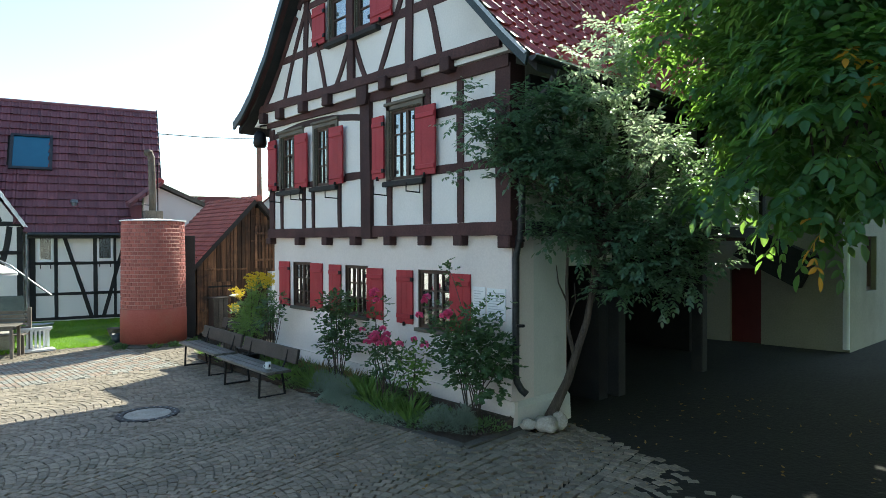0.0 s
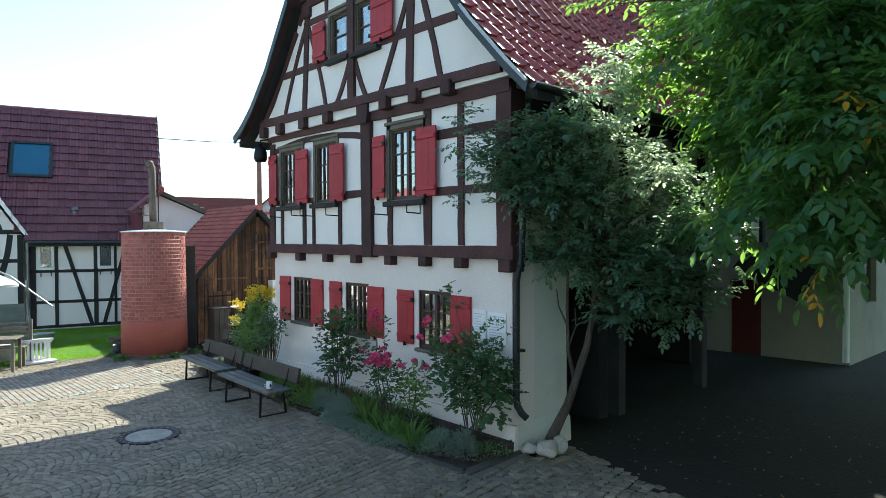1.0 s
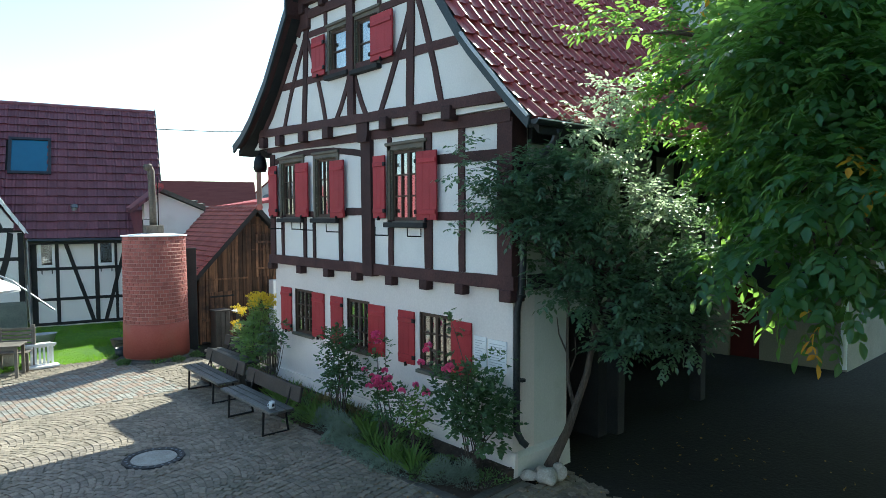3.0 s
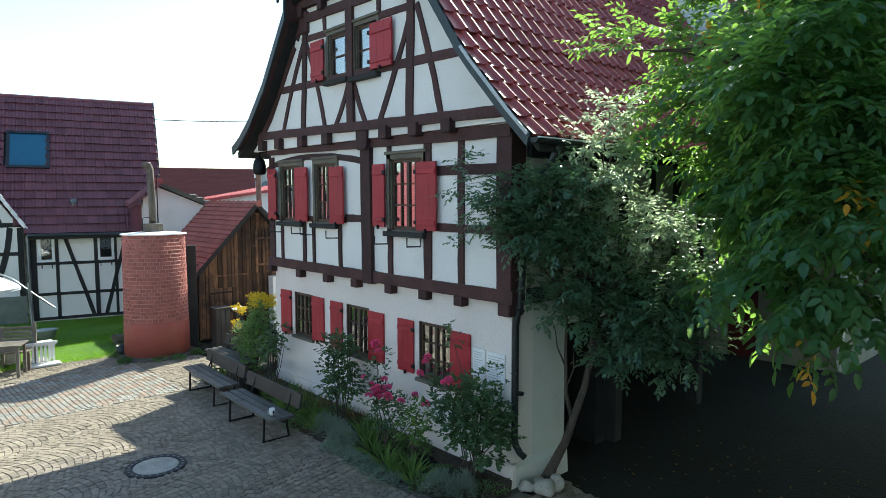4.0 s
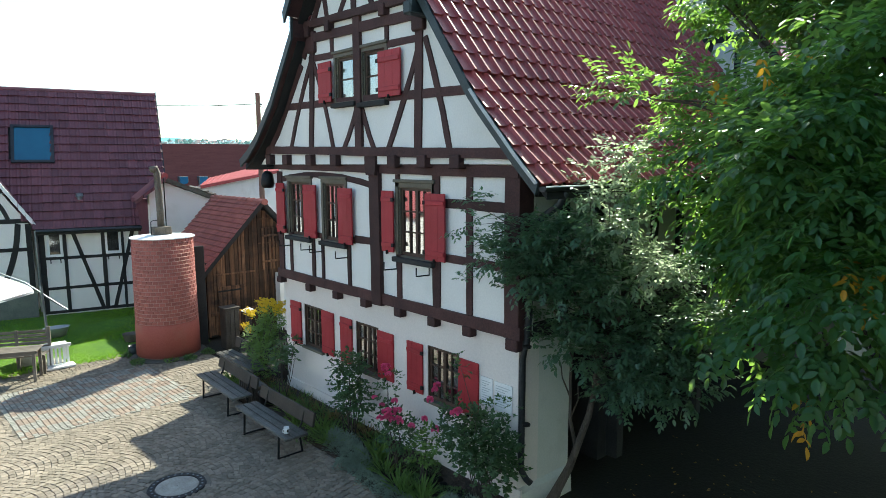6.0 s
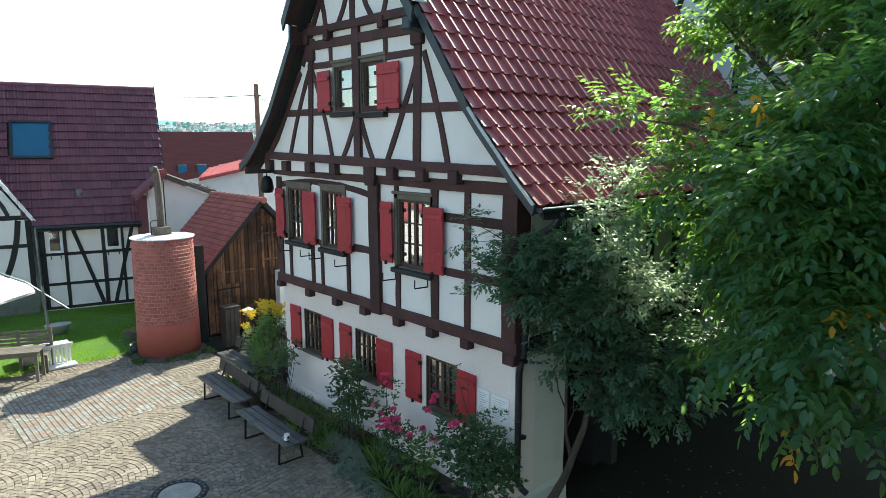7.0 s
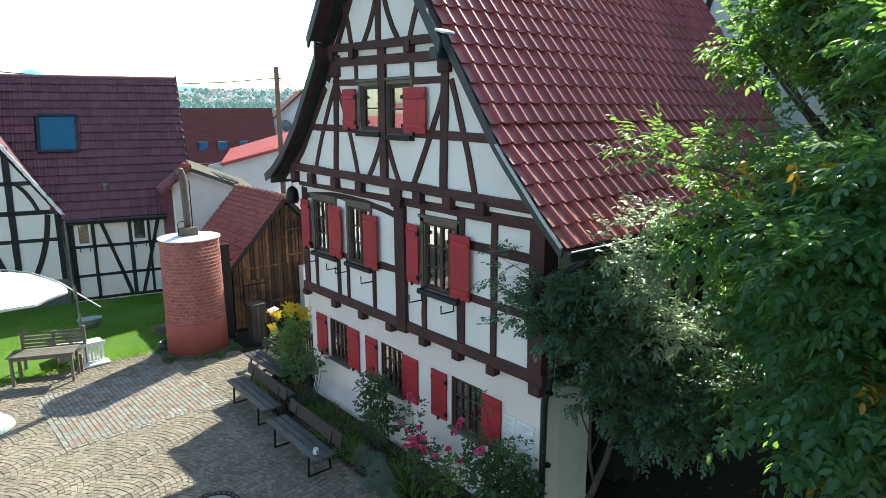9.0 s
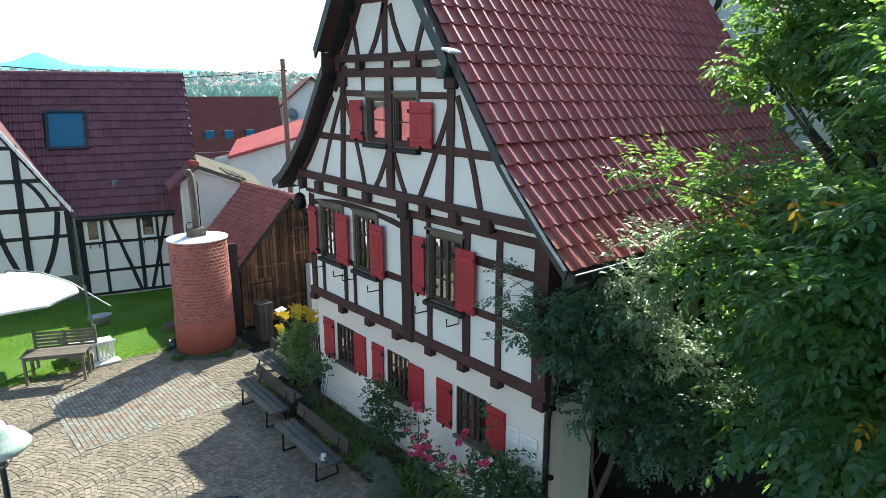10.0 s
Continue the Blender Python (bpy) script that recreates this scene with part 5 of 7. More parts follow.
rng = np.random.default_rng(21)
rnd = random.Random(31)
walnut = thing("walnut_tree", (5.1, 2.6, G), "big walnut tree with broad feathered green leaves", "tree")
W_TIP = [(0.95, 0.75, 5.62, 0.16), (1.25, 0.75, 5.55, 0.22), (1.55, 0.9, 5.55, 0.26), (1.25, 1.8, 5.1, 0.14), (1.55, 1.8, 5.2, 0.2), (1.9, 1.2, 5.6, 0.26), (2.0, 1.7, 5.55, 0.26), (2.4, 1.3, 5.7, 0.24),
         (1.6, 0.75, 4.55, 0.20), (1.85, 0.7, 4.75, 0.28), (2.2, 0.7, 4.9, 0.36)]
W_HIGH = [(1.05, 2.85, 7.45, 0.20), (1.2, 2.8, 7.05, 0.22), (1.45, 2.9, 6.75, 0.28), (1.25, 2.9, 7.9, 0.30), (1.6, 3.0, 7.35, 0.36), (1.75, 3.3, 6.9, 0.36), (1.75, 2.6, 7.85, 0.30), (1.95, 2.6, 7.3, 0.32), (2.3, 2.5, 6.7, 0.36), (1.9, 3.0, 8.6, 0.42), (2.5, 3.4, 7.4, 0.55), (2.4, 3.0, 8.5, 0.62), (2.8, 3.6, 6.5, 0.55), (2.7, 2.3, 6.3, 0.45),
          (3.0, 2.0, 6.9, 0.62), (3.5, 1.3, 6.3, 0.55), (3.3, 2.3, 7.7, 0.75), (2.9, 3.2, 8.3, 0.75), (3.6, 1.2, 7.2, 0.55), (2.5, 4.6, 6.7, 0.5), (2.7, 4.6, 7.6, 0.7), (2.8, 4.2, 9.1, 0.8), (4.0, 0.6, 6.6, 0.5), (4.3, 1.6, 7.6, 0.7)]
# Hidden inner clumps added to keep sun off the lower boughs.
W_SHADE = [(2.3, 2.6, 4.5, 0.62), (2.0, 3.2, 5.2, 0.62), (2.7, 2.9, 5.0, 0.7), (2.9, 2.3, 4.3, 0.6), (2.5, 3.8, 5.6, 0.7)]
W_NEAR = [(3.1, 0.5, 5.45, 0.42), (3.5, -0.1, 5.25, 0.42), (3.9, -0.1, 5.75, 0.44), (3.35, -0.35, 4.85, 0.34), (3.75, -0.25, 4.55, 0.42), (3.2, 0.35, 4.75, 0.50), (2.75, 0.95, 4.6, 0.48),
          (2.5, 1.6, 4.8, 0.42), (2.3, 1.2, 4.2, 0.36), (2.65, 0.8, 3.9, 0.45), (3.3, 0.1, 4.1, 0.45), (3.85, -0.05, 3.85, 0.40), (3.55, 0.3, 3.8, 0.40), (3.0, 0.75, 3.65, 0.42), (2.45, 1.1, 3.6, 0.34), (4.25, 0.25, 4.5, 0.42),
          (3.3, 1.4, 4.3, 0.65), (3.9, 1.0, 5.0, 0.65), (2.9, 1.9, 4.0, 0.55), (3.6, 1.8, 4.0, 0.55), (4.3, 1.0, 4.0, 0.42)]
W_LOW = [(3.78, 0.05, 3.5, 0.30), (3.6, 0.25, 3.1, 0.28), (3.45, 0.45, 2.75, 0.24), (3.38, 0.58, 2.55, 0.14), (2.6, 0.5, 3.0, 0.20), (3.0, 0.7, 3.2, 0.26), (3.95, 0.5, 2.9, 0.18), (4.05, 0.55, 2.65, 0.13)]
part("trunk", tube([(5.1, 2.6, G - 0.1), (5.05, 2.58, 0.5), (4.9, 2.5, 1.6), (4.6, 2.3, 2.9)], [0.27, 0.20, 0.18, 0.15], 12), bark, walnut, smooth=True)
limbs(walnut, (4.55, 2.25, 3.0), W_HIGH + W_SHADE + W_NEAR, 0.085, 0.35, rnd)
limbs(walnut, (2.6, 1.0, 5.3), W_TIP, 0.028, 0.06, rnd, 6)
limbs(walnut, (3.6, 0.4, 3.9), W_LOW, 0.03, 0.05, rnd, 6)
rows = [boughs(rng, knotted(rnd, W_HIGH, 3, 12, 0.14, 0.27) + knotted(rnd, W_SHADE + W_NEAR, 3, 18, 0.14, 0.27), 250, 3, 0.09, 3, 0.24, 0.112, 0.054, 1.5),
        boughs(rng, W_TIP, 165, 4, 0.09, 3, 0.22, 0.105, 0.048, 1.4, bias=(-0.5, -0.1, 0.25)),
        boughs(rng, W_LOW, 170, 4, 0.11, 3, 0.28, 0.145, 0.072, 1.8, bias=(0, -0.1, -0.25))]
leaflets(np.concatenate(rows), leaf_walnut, "crown", walnut, 0.12, edge=OVAL)
yel = np.array([(3.84, -0.25, 3.78), (4.1, -0.15, 3.82), (2.35, 0.65, 5.2), (3.1, -0.2, 5.6), (3.55, 0.2, 2.35)]).repeat(3, axis=0)
leaflets(feathered(rng, yel + rng.normal(0, 0.07, yel.shape), rng.normal(0, 1, yel.shape), 2, 0.2, 0.13, 0.06, 1.0), leaf_yellow, "yellow_leaves", walnut, 0.12, edge=OVAL)

elder = thing("corner_shrub_tree", (0.30, 0.55, G), "dark fine-leaved small tree leaning at the house corner", "tree")
E_THIN = [(-0.25, -0.40, 4.05, 0.22), (-0.50, -0.48, 3.95, 0.15), (-0.62, -0.48, 3.55, 0.10), (-0.74, -0.45, 3.2, 0.06), (-0.5, -0.46, 4.25, 0.09), (-0.2, -0.40, 3.7, 0.16)]
E_MASS = [(0.08, -0.22, 3.80, 0.28), (-0.1, -0.35, 3.5, 0.14), (0.15, -0.15, 3.35, 0.34), (0.45, 0.05, 3.85, 0.38), (0.60, 0.15, 3.45, 0.44), (0.45, 0.2, 2.95, 0.38),
          (0.85, 0.30, 3.95, 0.32), (0.95, 0.35, 3.05, 0.44), (0.85, 0.5, 2.45, 0.42), (0.55, 0.35, 2.45, 0.26), (1.30, 0.65, 2.75, 0.46), (1.25, 0.75, 2.15, 0.42), (1.05, 0.9, 1.75, 0.30), (1.70, 0.85, 2.35, 0.40), (1.60, 1.1, 1.85, 0.36), (2.0, 1.0, 2.75, 0.36), (1.95, 1.05, 2.0, 0.30), (1.3, 1.5, 3.2, 0.6), (1.8, 1.6, 2.5, 0.55)]
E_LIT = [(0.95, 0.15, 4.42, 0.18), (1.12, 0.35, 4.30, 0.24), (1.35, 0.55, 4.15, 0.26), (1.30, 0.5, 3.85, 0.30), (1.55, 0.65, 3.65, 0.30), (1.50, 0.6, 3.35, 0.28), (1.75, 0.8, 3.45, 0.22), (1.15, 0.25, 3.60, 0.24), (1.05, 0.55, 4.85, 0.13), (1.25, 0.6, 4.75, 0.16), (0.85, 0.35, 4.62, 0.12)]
part("trunk", tube([(0.16, 0.50, G - 0.05), (0.22, 0.58, 0.08), (0.36, 0.68, 0.45), (0.48, 0.72, 0.85), (0.58, 0.80, 1.25), (0.63, 0.85, 1.65), (0.66, 0.9, 2.2), (0.8, 0.9, 2.8)], [0.11, 0.072, 0.058, 0.050, 0.046, 0.042, 0.038, 0.03], 10), bark, elder, smooth=True)
for pts, r in (([(0.46, 0.70, 0.75), (0.36, 0.68, 1.15), (0.33, 0.70, 1.75), (0.42, 0.6, 2.2), (0.4, 0.4, 2.7)], 0.03), ([(0.34, 0.69, 1.5), (0.22, 0.66, 1.75), (0.20, 0.64, 1.98)], 0.014), ([(0.62, 0.84, 1.5), (0.78, 0.86, 2.0), (1.0, 0.8, 2.5)], 0.03), ([(0.36, 0.68, 1.2), (0.50, 0.66, 1.5), (0.5, 0.64, 1.75)], 0.012)):
    part("limb", tube(pts, [r * (1 - 0.55 * i / (len(pts) - 1)) for i in range(len(pts))], 7), bark, elder, smooth=True)
limbs(elder, (0.68, 0.85, 2.3), E_MASS + E_LIT, 0.035, 0.15, rnd, 6)
limbs(elder, (0.1, -0.2, 3.8), E_THIN, 0.010, 0.03, rnd, 5)
# Paler copy of the same leaf: sunlight painted into the E_LIT clumps.
leaf_sunlit = leafy("sun_paled_leaf", (0.10, 0.16, 0.10), (0.26, 0.33, 0.22), (0.64, 0.76, 0.52), 0.55, 0.20)
knots, lit_knots = knotted(rnd, E_MASS, 4, 26, 0.10, 0.20), knotted(rnd, E_LIT, 3, 22, 0.09, 0.17)
leaflets(boughs(rng, lit_knots, 230, 3, 0.055, 3, 0.16, 0.076, 0.038, 0.9), leaf_sunlit, "sunlit_crown", elder, 0.10, edge=((0.22, 0.42), (0.60, 0.44)))
leaflets(np.concatenate([boughs(rng, knots, 330, 3, 0.055, 3, 0.16, 0.076, 0.040, 0.9), boughs(rng, E_THIN, 150, 3, 0.055, 3, 0.15, 0.07, 0.034, 0.9)]), leaf_elder, "crown", elder, 0.10, edge=((0.22, 0.42), (0.60, 0.44)))

# Mostly out of view: crown added to block skylight over annexe and ground.
lime = thing("yard_tree", (5.2, 7.2, G), "broad-leaved tree, mostly unseen, added to shade the annexe", "tree")
L_CLUMPS = [(4.4, 6.4, 5.0, 1.7), (5.8, 5.6, 6.0, 1.8), (4.0, 6.8, 7.2, 1.6), (5.6, 7.6, 8.4, 1.9), (6.9, 6.6, 4.8, 1.7), (3.4, 6.0, 5.6, 1.2), (3.2, 6.2, 8.4, 1.3), (6.6, 4.4, 5.2, 1.5), (7.6, 3.0, 6.0, 1.7), (5.8, 5.4, 3.4, 1.2), (3.2, 6.0, 9.6, 1.2), (6.2, 2.4, 8.6, 1.6), (2.2, 5.6, 4.1, 1.1),
            (3.3, 5.0, 4.0, 1.2), (1.2, 6.6, 4.3, 1.0), (4.6, 4.6, 3.6, 1.2), (2.4, 7.2, 3.6, 0.8), (8.6, 0.4, 6.4, 1.8), (6.4, 0.4, 4.8, 1.2), (9.0, 4.8, 4.4, 1.8), (1.3, 5.3, 4.2, 0.8), (7.6, -1.8, 5.0, 1.5), (9.2, -3.6, 5.4, 1.8), (5.2, 3.4, 3.5, 1.0), (6.6, 2.6, 3.2, 1.2), (3.4, 7.4, 3.5, 0.8), (4.4, 8.6, 2.3, 1.2), (5.8, 5.2, 1.8, 1.2), (3.9, 10.4, 2.4, 1.2), (6.8, 3.4, 1.8, 1.3), (7.4, 1.2, 2.0, 1.3)]
part("trunk", tube([(5.6, 7.2, G - 0.1), (5.6, 7.15, 1.2), (5.4, 7.0, 3.2), (5.2, 6.9, 5.5)], [0.34, 0.27, 0.22, 0.14], 12), bark, lime, smooth=True)
limbs(lime, (5.4, 7.0, 3.2), L_CLUMPS, 0.11, 0.4, rnd)
leaflets(boughs(rng, L_CLUMPS, 66, 4, 0.14, 3, 0.34, 0.18, 0.10, 0.8, inner=0.4), leaf_walnut, "crown", lime, 0.12, edge=OVAL)

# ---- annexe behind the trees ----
# Lower walls take a darkened plaster: tree shade is mixed into it.
annex_plaster = surface("shade_dark_ochre_plaster", (0.24, 0.225, 0.175), (0.34, 0.32, 0.255), 0.95, big=0.8, fine=30, bump=0.3, stain=(0.20, 0.19, 0.15), stain_at=0.58)
annex = thing("white_annexe", (-3, 13, G), "tall white plastered house behind the trees with a red door", "house")
AY = 10.0
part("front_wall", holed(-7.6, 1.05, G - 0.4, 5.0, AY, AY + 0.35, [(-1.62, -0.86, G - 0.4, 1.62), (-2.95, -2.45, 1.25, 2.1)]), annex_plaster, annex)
part("gable", prism([(-8.2, 5.0), (1.05, 5.0), (-4.1, 11.6), (-8.6, 5.6)], AY, AY + 0.35), plaster, annex)
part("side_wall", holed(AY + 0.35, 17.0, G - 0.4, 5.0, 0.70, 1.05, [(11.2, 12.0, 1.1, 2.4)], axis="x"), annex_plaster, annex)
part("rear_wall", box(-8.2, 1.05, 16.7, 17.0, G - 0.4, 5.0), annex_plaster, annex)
part("roof", prism([(1.5, 4.7), (-4.1, 11.8), (-9.0, 4.9), (-9.0, 4.75), (-4.1, 11.6), (1.5, 4.55)], AY - 0.35, 17.3), tile_red, annex)
part("door", box(-1.62, -0.86, AY + 0.1, AY + 0.16, G - 0.4, 1.62, 0.01), door_red, annex, "dark red boarded door")
wa = part("window", holed(-2.95, -2.45, 1.25, 2.1, AY + 0.1, AY + 0.16, [(-2.88, -2.52, 1.32, 2.03)]), sash_wood, annex)
part("pane", box(-2.9, -2.5, AY + 0.13, AY + 0.135, 1.3, 2.05), pane_glass, wa)
part("sill", box(-3.0, -2.4, AY - 0.06, AY + 0.1, 1.2, 1.25, 0.01), sash_wood, wa)
wb = part("window", holed(11.2, 12.0, 1.1, 2.4, 0.85, 0.93, [(11.28, 11.92, 1.18, 2.32)], axis="x"), sash_wood, annex)
part("pane", box(0.88, 0.885, 11.25, 11.95, 1.15, 2.35), pane_glass, wb)
part("glazing_bar", box(0.86, 0.92, 11.58, 11.62, 1.15, 2.35), sash_wood, wb)
part("downpipe", tube([(1.0, AY - 0.08, 4.6), (1.0, AY - 0.08, G)], 0.07, 10), white_metal, annex)
part("string_course", stick((-7.4, 7.85), (-0.9, 7.85), 0.16, AY - 0.03, AY + 0.02), timber_black, annex)
for a, b in (((-3.6, 7.9), (-3.0, 10.0)), ((-4.1, 7.9), (-4.1, 11.2)), ((-1.7, 5.1), (-1.7, 7.8)), ((-2.9, 5.1), (-2.4, 7.8))):
    part("post", stick(a, b, 0.15, AY - 0.03, AY + 0.02), timber_black, annex)
part("stair_cheek", prism([(-1.40, 1.95), (0.07, 1.20), (0.45, 1.95), (-0.89, 2.55)], AY - 0.35, AY - 0.02), timber_black, annex)

# ---- benches by the flower bed ----
def park_bench(name_at, length, label, group):
    b = thing("park_bench", (0, 0, 0), label, "bench", group)
    h = length / 2
    for y0, y1 in ((-0.21, -0.078), (-0.064, 0.064), (0.078, 0.21)):
        part("seat_plank", box(-h, h, y0, y1, 0.42, 0.465, 0.008), seat_wood, b, "silver-grey weathered seat plank")
    bm = box(-h, h, -0.025, 0.025, 0.0, 0.24, 0.008)
    bm.transform(Matrix.Translation((0, 0.30, 0.53)) @ Matrix.Rotation(radians(-12), 4, "X"))
    part("back_plank", bm, bench_wood, b)
    for s in (-1, 1):
        x = s * (h - 0.32)
        part("leg", tube([(x, -0.17, 0.42), (x, -0.19, 0.0)], 0.02, 6), black_iron, b)
        part("leg", tube([(x, 0.20, 0.42), (x, 0.26, 0.0)], 0.02, 6), black_iron, b)
        part("foot_rail", tube([(x, -0.19, 0.015), (x, 0.26, 0.015)], 0.018, 6), black_iron, b)
        part("seat_rail", tube([(x, -0.18, 0.405), (x, 0.22, 0.405)], 0.018, 6), black_iron, b)
        part("back_strut", tube([(x, 0.20, 0.41), (x, 0.27, 0.55), (x, 0.325, 0.73)], 0.018, 6), black_iron, b)
    b.matrix_basis = name_at
    return b
def at_yaw(x, y, z, a):
    return Matrix.Translation((x, y, z)) @ Matrix.Rotation(radians(a), 4, "Z")
b1 = park_bench(at_yaw(-4.52, -1.50, G, -0.5), 1.98, "dark weathered plank bench with a steel frame", "benches by the bed")
b2 = copy_thing(b1, at_yaw(-7.0, -1.30, G, -1.5))
b3 = copy_thing(b1, at_yaw(-8.4, -0.25, G, 1))
tagged(b2, "dark weathered plank bench partly in the sun")
tagged(b3, "dark plank bench beside the yellow flowers")
mug = thing("white_mug", (-3.72, -1.60, G + 0.465), "white mug with a dark mark on the bench", "mug")
part("mug", lathe([(0.03, 0.0), (0.045, 0.004), (0.046, 0.11), (0.040, 0.11), (0.038, 0.02), (0.01, 0.015)], (-3.72, -1.60, G + 0.466), 20), white_metal, mug, smooth=True)
part("handle", tube([(-3.72, -1.64, G + 0.55), (-3.72, -1.675, G + 0.54), (-3.72, -1.675, G + 0.51), (-3.72, -1.64, G + 0.49)], 0.006, 6), white_metal, mug)
part("mark", box(-3.675, -3.672, -1.615, -1.585, G + 0.50, G + 0.545), black_iron, mug)

# ---- garden table, bench, parasol and tub by the lawn ----
TAB = Matrix.Translation((-11.22, -4.58, G)) @ Matrix.Rotation(math.atan2(0.91, 0.41), 4, "Z")
gt = thing("garden_table", (0, 0, 0), "silvered wooden garden table", "table")
for i in range(5):
    part("tabletop_board", box(-0.70, 0.70, i * 0.115, i * 0.115 + 0.108, 0.69, 0.715, 0.004), grey_wood, gt)
for x in (-0.62, 0.62):
    for y in (0.05, 0.52):
        part("leg", box(x - 0.03, x + 0.03, y - 0.03, y + 0.03, 0, 0.69, 0.005), grey_wood, gt)
part("apron", box(-0.62, 0.62, 0.03, 0.055, 0.61, 0.69), grey_wood, gt)
gt.matrix_basis = TAB
gb = thing("slatted_bench", (0, 0, 0), "silvered wooden garden bench with a slatted back", "bench")
for i in range(4):
    part("seat_slat", box(-0.68, 0.68, 0.62 + i * 0.10, 0.70 + i * 0.10, 0.42, 0.445, 0.004), grey_wood, gb)
for i in range(5):
    part("back_slat", box(-0.66, 0.66, 1.05 + i * 0.012, 1.07 + i * 0.012, 0.52 + i * 0.09, 0.585 + i * 0.09, 0.004), grey_wood, gb)
for x in (-0.68, 0.0, 0.68):
    part("back_post", box(x - 0.035, x + 0.035, 1.07, 1.13, 0, 1.02 if x else 0.96, 0.006), grey_wood, gb)
for x in (-0.66, 0.66):
    part("leg", box(x - 0.03, x + 0.03, 0.62, 0.68, 0, 0.42, 0.005), grey_wood, gb)
gb.matrix_basis = TAB
wc = thing("white_garden_chair", (-12.0, -3.35, G), "white-painted slatted garden chair lying on its side", "chair")
for i in range(7):
    part("slat", box(-11.92, -11.90, -3.68 + i * 0.085, -3.63 + i * 0.085, G + 0.06, G + 0.50, 0.003), white_metal, wc)
part("rail", box(-11.94, -11.88, -3.72, -3.06, G + 0.48, G + 0.54, 0.006), white_metal, wc)
part("rail", box(-11.94, -11.62, -3.74, -3.04, G + 0.0, G + 0.05, 0.006), white_metal, wc)
part("seat", box(-12.45, -11.92, -3.70, -3.08, G + 0.44, G + 0.48, 0.01), white_metal, wc)
for yy in (-3.68, -3.1):
    part("leg", box(-12.43, -12.38, yy - 0.02, yy + 0.02, G - 0.02, G + 0.44, 0.004), white_metal, wc)
slab = thing("stone_slab_seat", (-12.5, -4.1, G), "low pale stone slab behind the table", "slab")
part("slab", box(-12.9, -12.35, -4.1, -3.75, G, G + 0.40, 0.02), stone_pale, slab)
ps = thing("parasol", (-12.3, -3.45, G), "white cantilever parasol on a grey mast", "parasol")
part("base", box(-12.55, -12.05, -3.7, -3.2, G - 0.02, G + 0.05, 0.01), stone_pale, ps)
part("mast", tube([(-12.3, -3.45, G), (-12.55, -3.45, 0.9), (-12.75, -3.45, 1.75)], 0.032, 8), zinc, ps)
part("arm", tube([(-12.60, -2.95, 1.10), (-12.72, -3.30, 1.42), (-12.90, -3.75, 1.85), (-13.05, -4.3, 2.16), (-13.1, -5.0, 2.36), (-13.1, -5.1, 2.30)], 0.022, 8), zinc, ps)
canopy_cloth = surface("white_canvas", (0.72, 0.73, 0.74), (0.80, 0.80, 0.80), 0.9, big=2, fine=60, bump=0.05)
bm = bmesh.new()
PC, PR = Vector((-13.1, -5.05, 2.30)), 1.52
for i in range(8):
    a0 = 2 * math.pi * (i + 0.5) / 8
    a1 = 2 * math.pi * (i + 1.5) / 8
    p = [PC + Vector((PR * math.cos(a0), PR * math.sin(a0), -0.62)), PC + Vector((PR * 0.95 * math.cos((a0 + a1) / 2), PR * 0.95 * math.sin((a0 + a1) / 2), -0.60)), PC + Vector((PR * math.cos(a1), PR * math.sin(a1), -0.62))]
    mids = [PC + (q - PC) * 0.5 + Vector((0, 0, 0.10)) for q in p]
    vs = [bm.verts.new(q) for q in (PC, *mids, *p)]
    for f in ((0, 1, 2), (0, 2, 3), (1, 4, 5, 2), (2, 5, 6, 3)):
        bm.faces.new([vs[k] for k in f])
    q0, q1 = bm.verts.new(p[0] - Vector((0, 0, 0.05))), bm.verts.new(p[2] - Vector((0, 0, 0.05)))
    bm.faces.new((vs[4], vs[6], q1, q0))
bmesh.ops.remove_doubles(bm, verts=bm.verts, dist=0.001)
cn = part("canopy", bm, canopy_cloth, ps, "white cloth canopy")
for i in range(8):
    a0 = 2 * math.pi * (i + 0.5) / 8
    part("rib", tube([PC - Vector((0, 0, 0.03)), PC + Vector((PR * 0.5 * math.cos(a0), PR * 0.5 * math.sin(a0), -0.24)), PC + Vector((PR * 0.99 * math.cos(a0), PR * 0.99 * math.sin(a0), -0.63))], 0.01, 5), zinc, cn)
tub = thing("zinc_tub", (-15.0, -2.8, G), "oval grey zinc tub on the grass", "tub")
bm = lathe([(0.20, 0.0), (0.30, 0.26), (0.315, 0.275), (0.29, 0.275), (0.19, 0.03), (0.01, 0.02)], (0, 0, 0), 24)
bm.transform(Matrix.Translation((-15.0, -2.8, G + 0.01)) @ Matrix.Diagonal((0.75, 1.1, 1, 1)))
part("tub", bm, galvanised, tub, smooth=True)
pot = thing("green_watering_can", (-11.35, -1.75, G), "dark green bucket at the foot of the brick tower", "bucket")
part("bucket", lathe([(0.11, 0.0), (0.14, 0.26), (0.125, 0.26), (0.10, 0.02), (0.01, 0.015)], (-11.6, -1.72, G), 18), verge_paint, pot, smooth=True)
part("handle", tube([(-11.6, -1.86, G + 0.25), (-11.6, -1.82, G + 0.36), (-11.6, -1.62, G + 0.36), (-11.6, -1.58, G + 0.25)], 0.008, 6), black_iron, pot)
basket = thing("woven_basket", (-13.0, -1.35, G), "brown woven basket in the grass by the tower", "basket")
part("basket", lathe([(0.13, 0.0), (0.20, 0.20), (0.215, 0.22), (0.19, 0.22), (0.12, 0.03), (0.01, 0.02)], (-13.0, -1.40, G + 0.02), 18), grey_wood, basket)

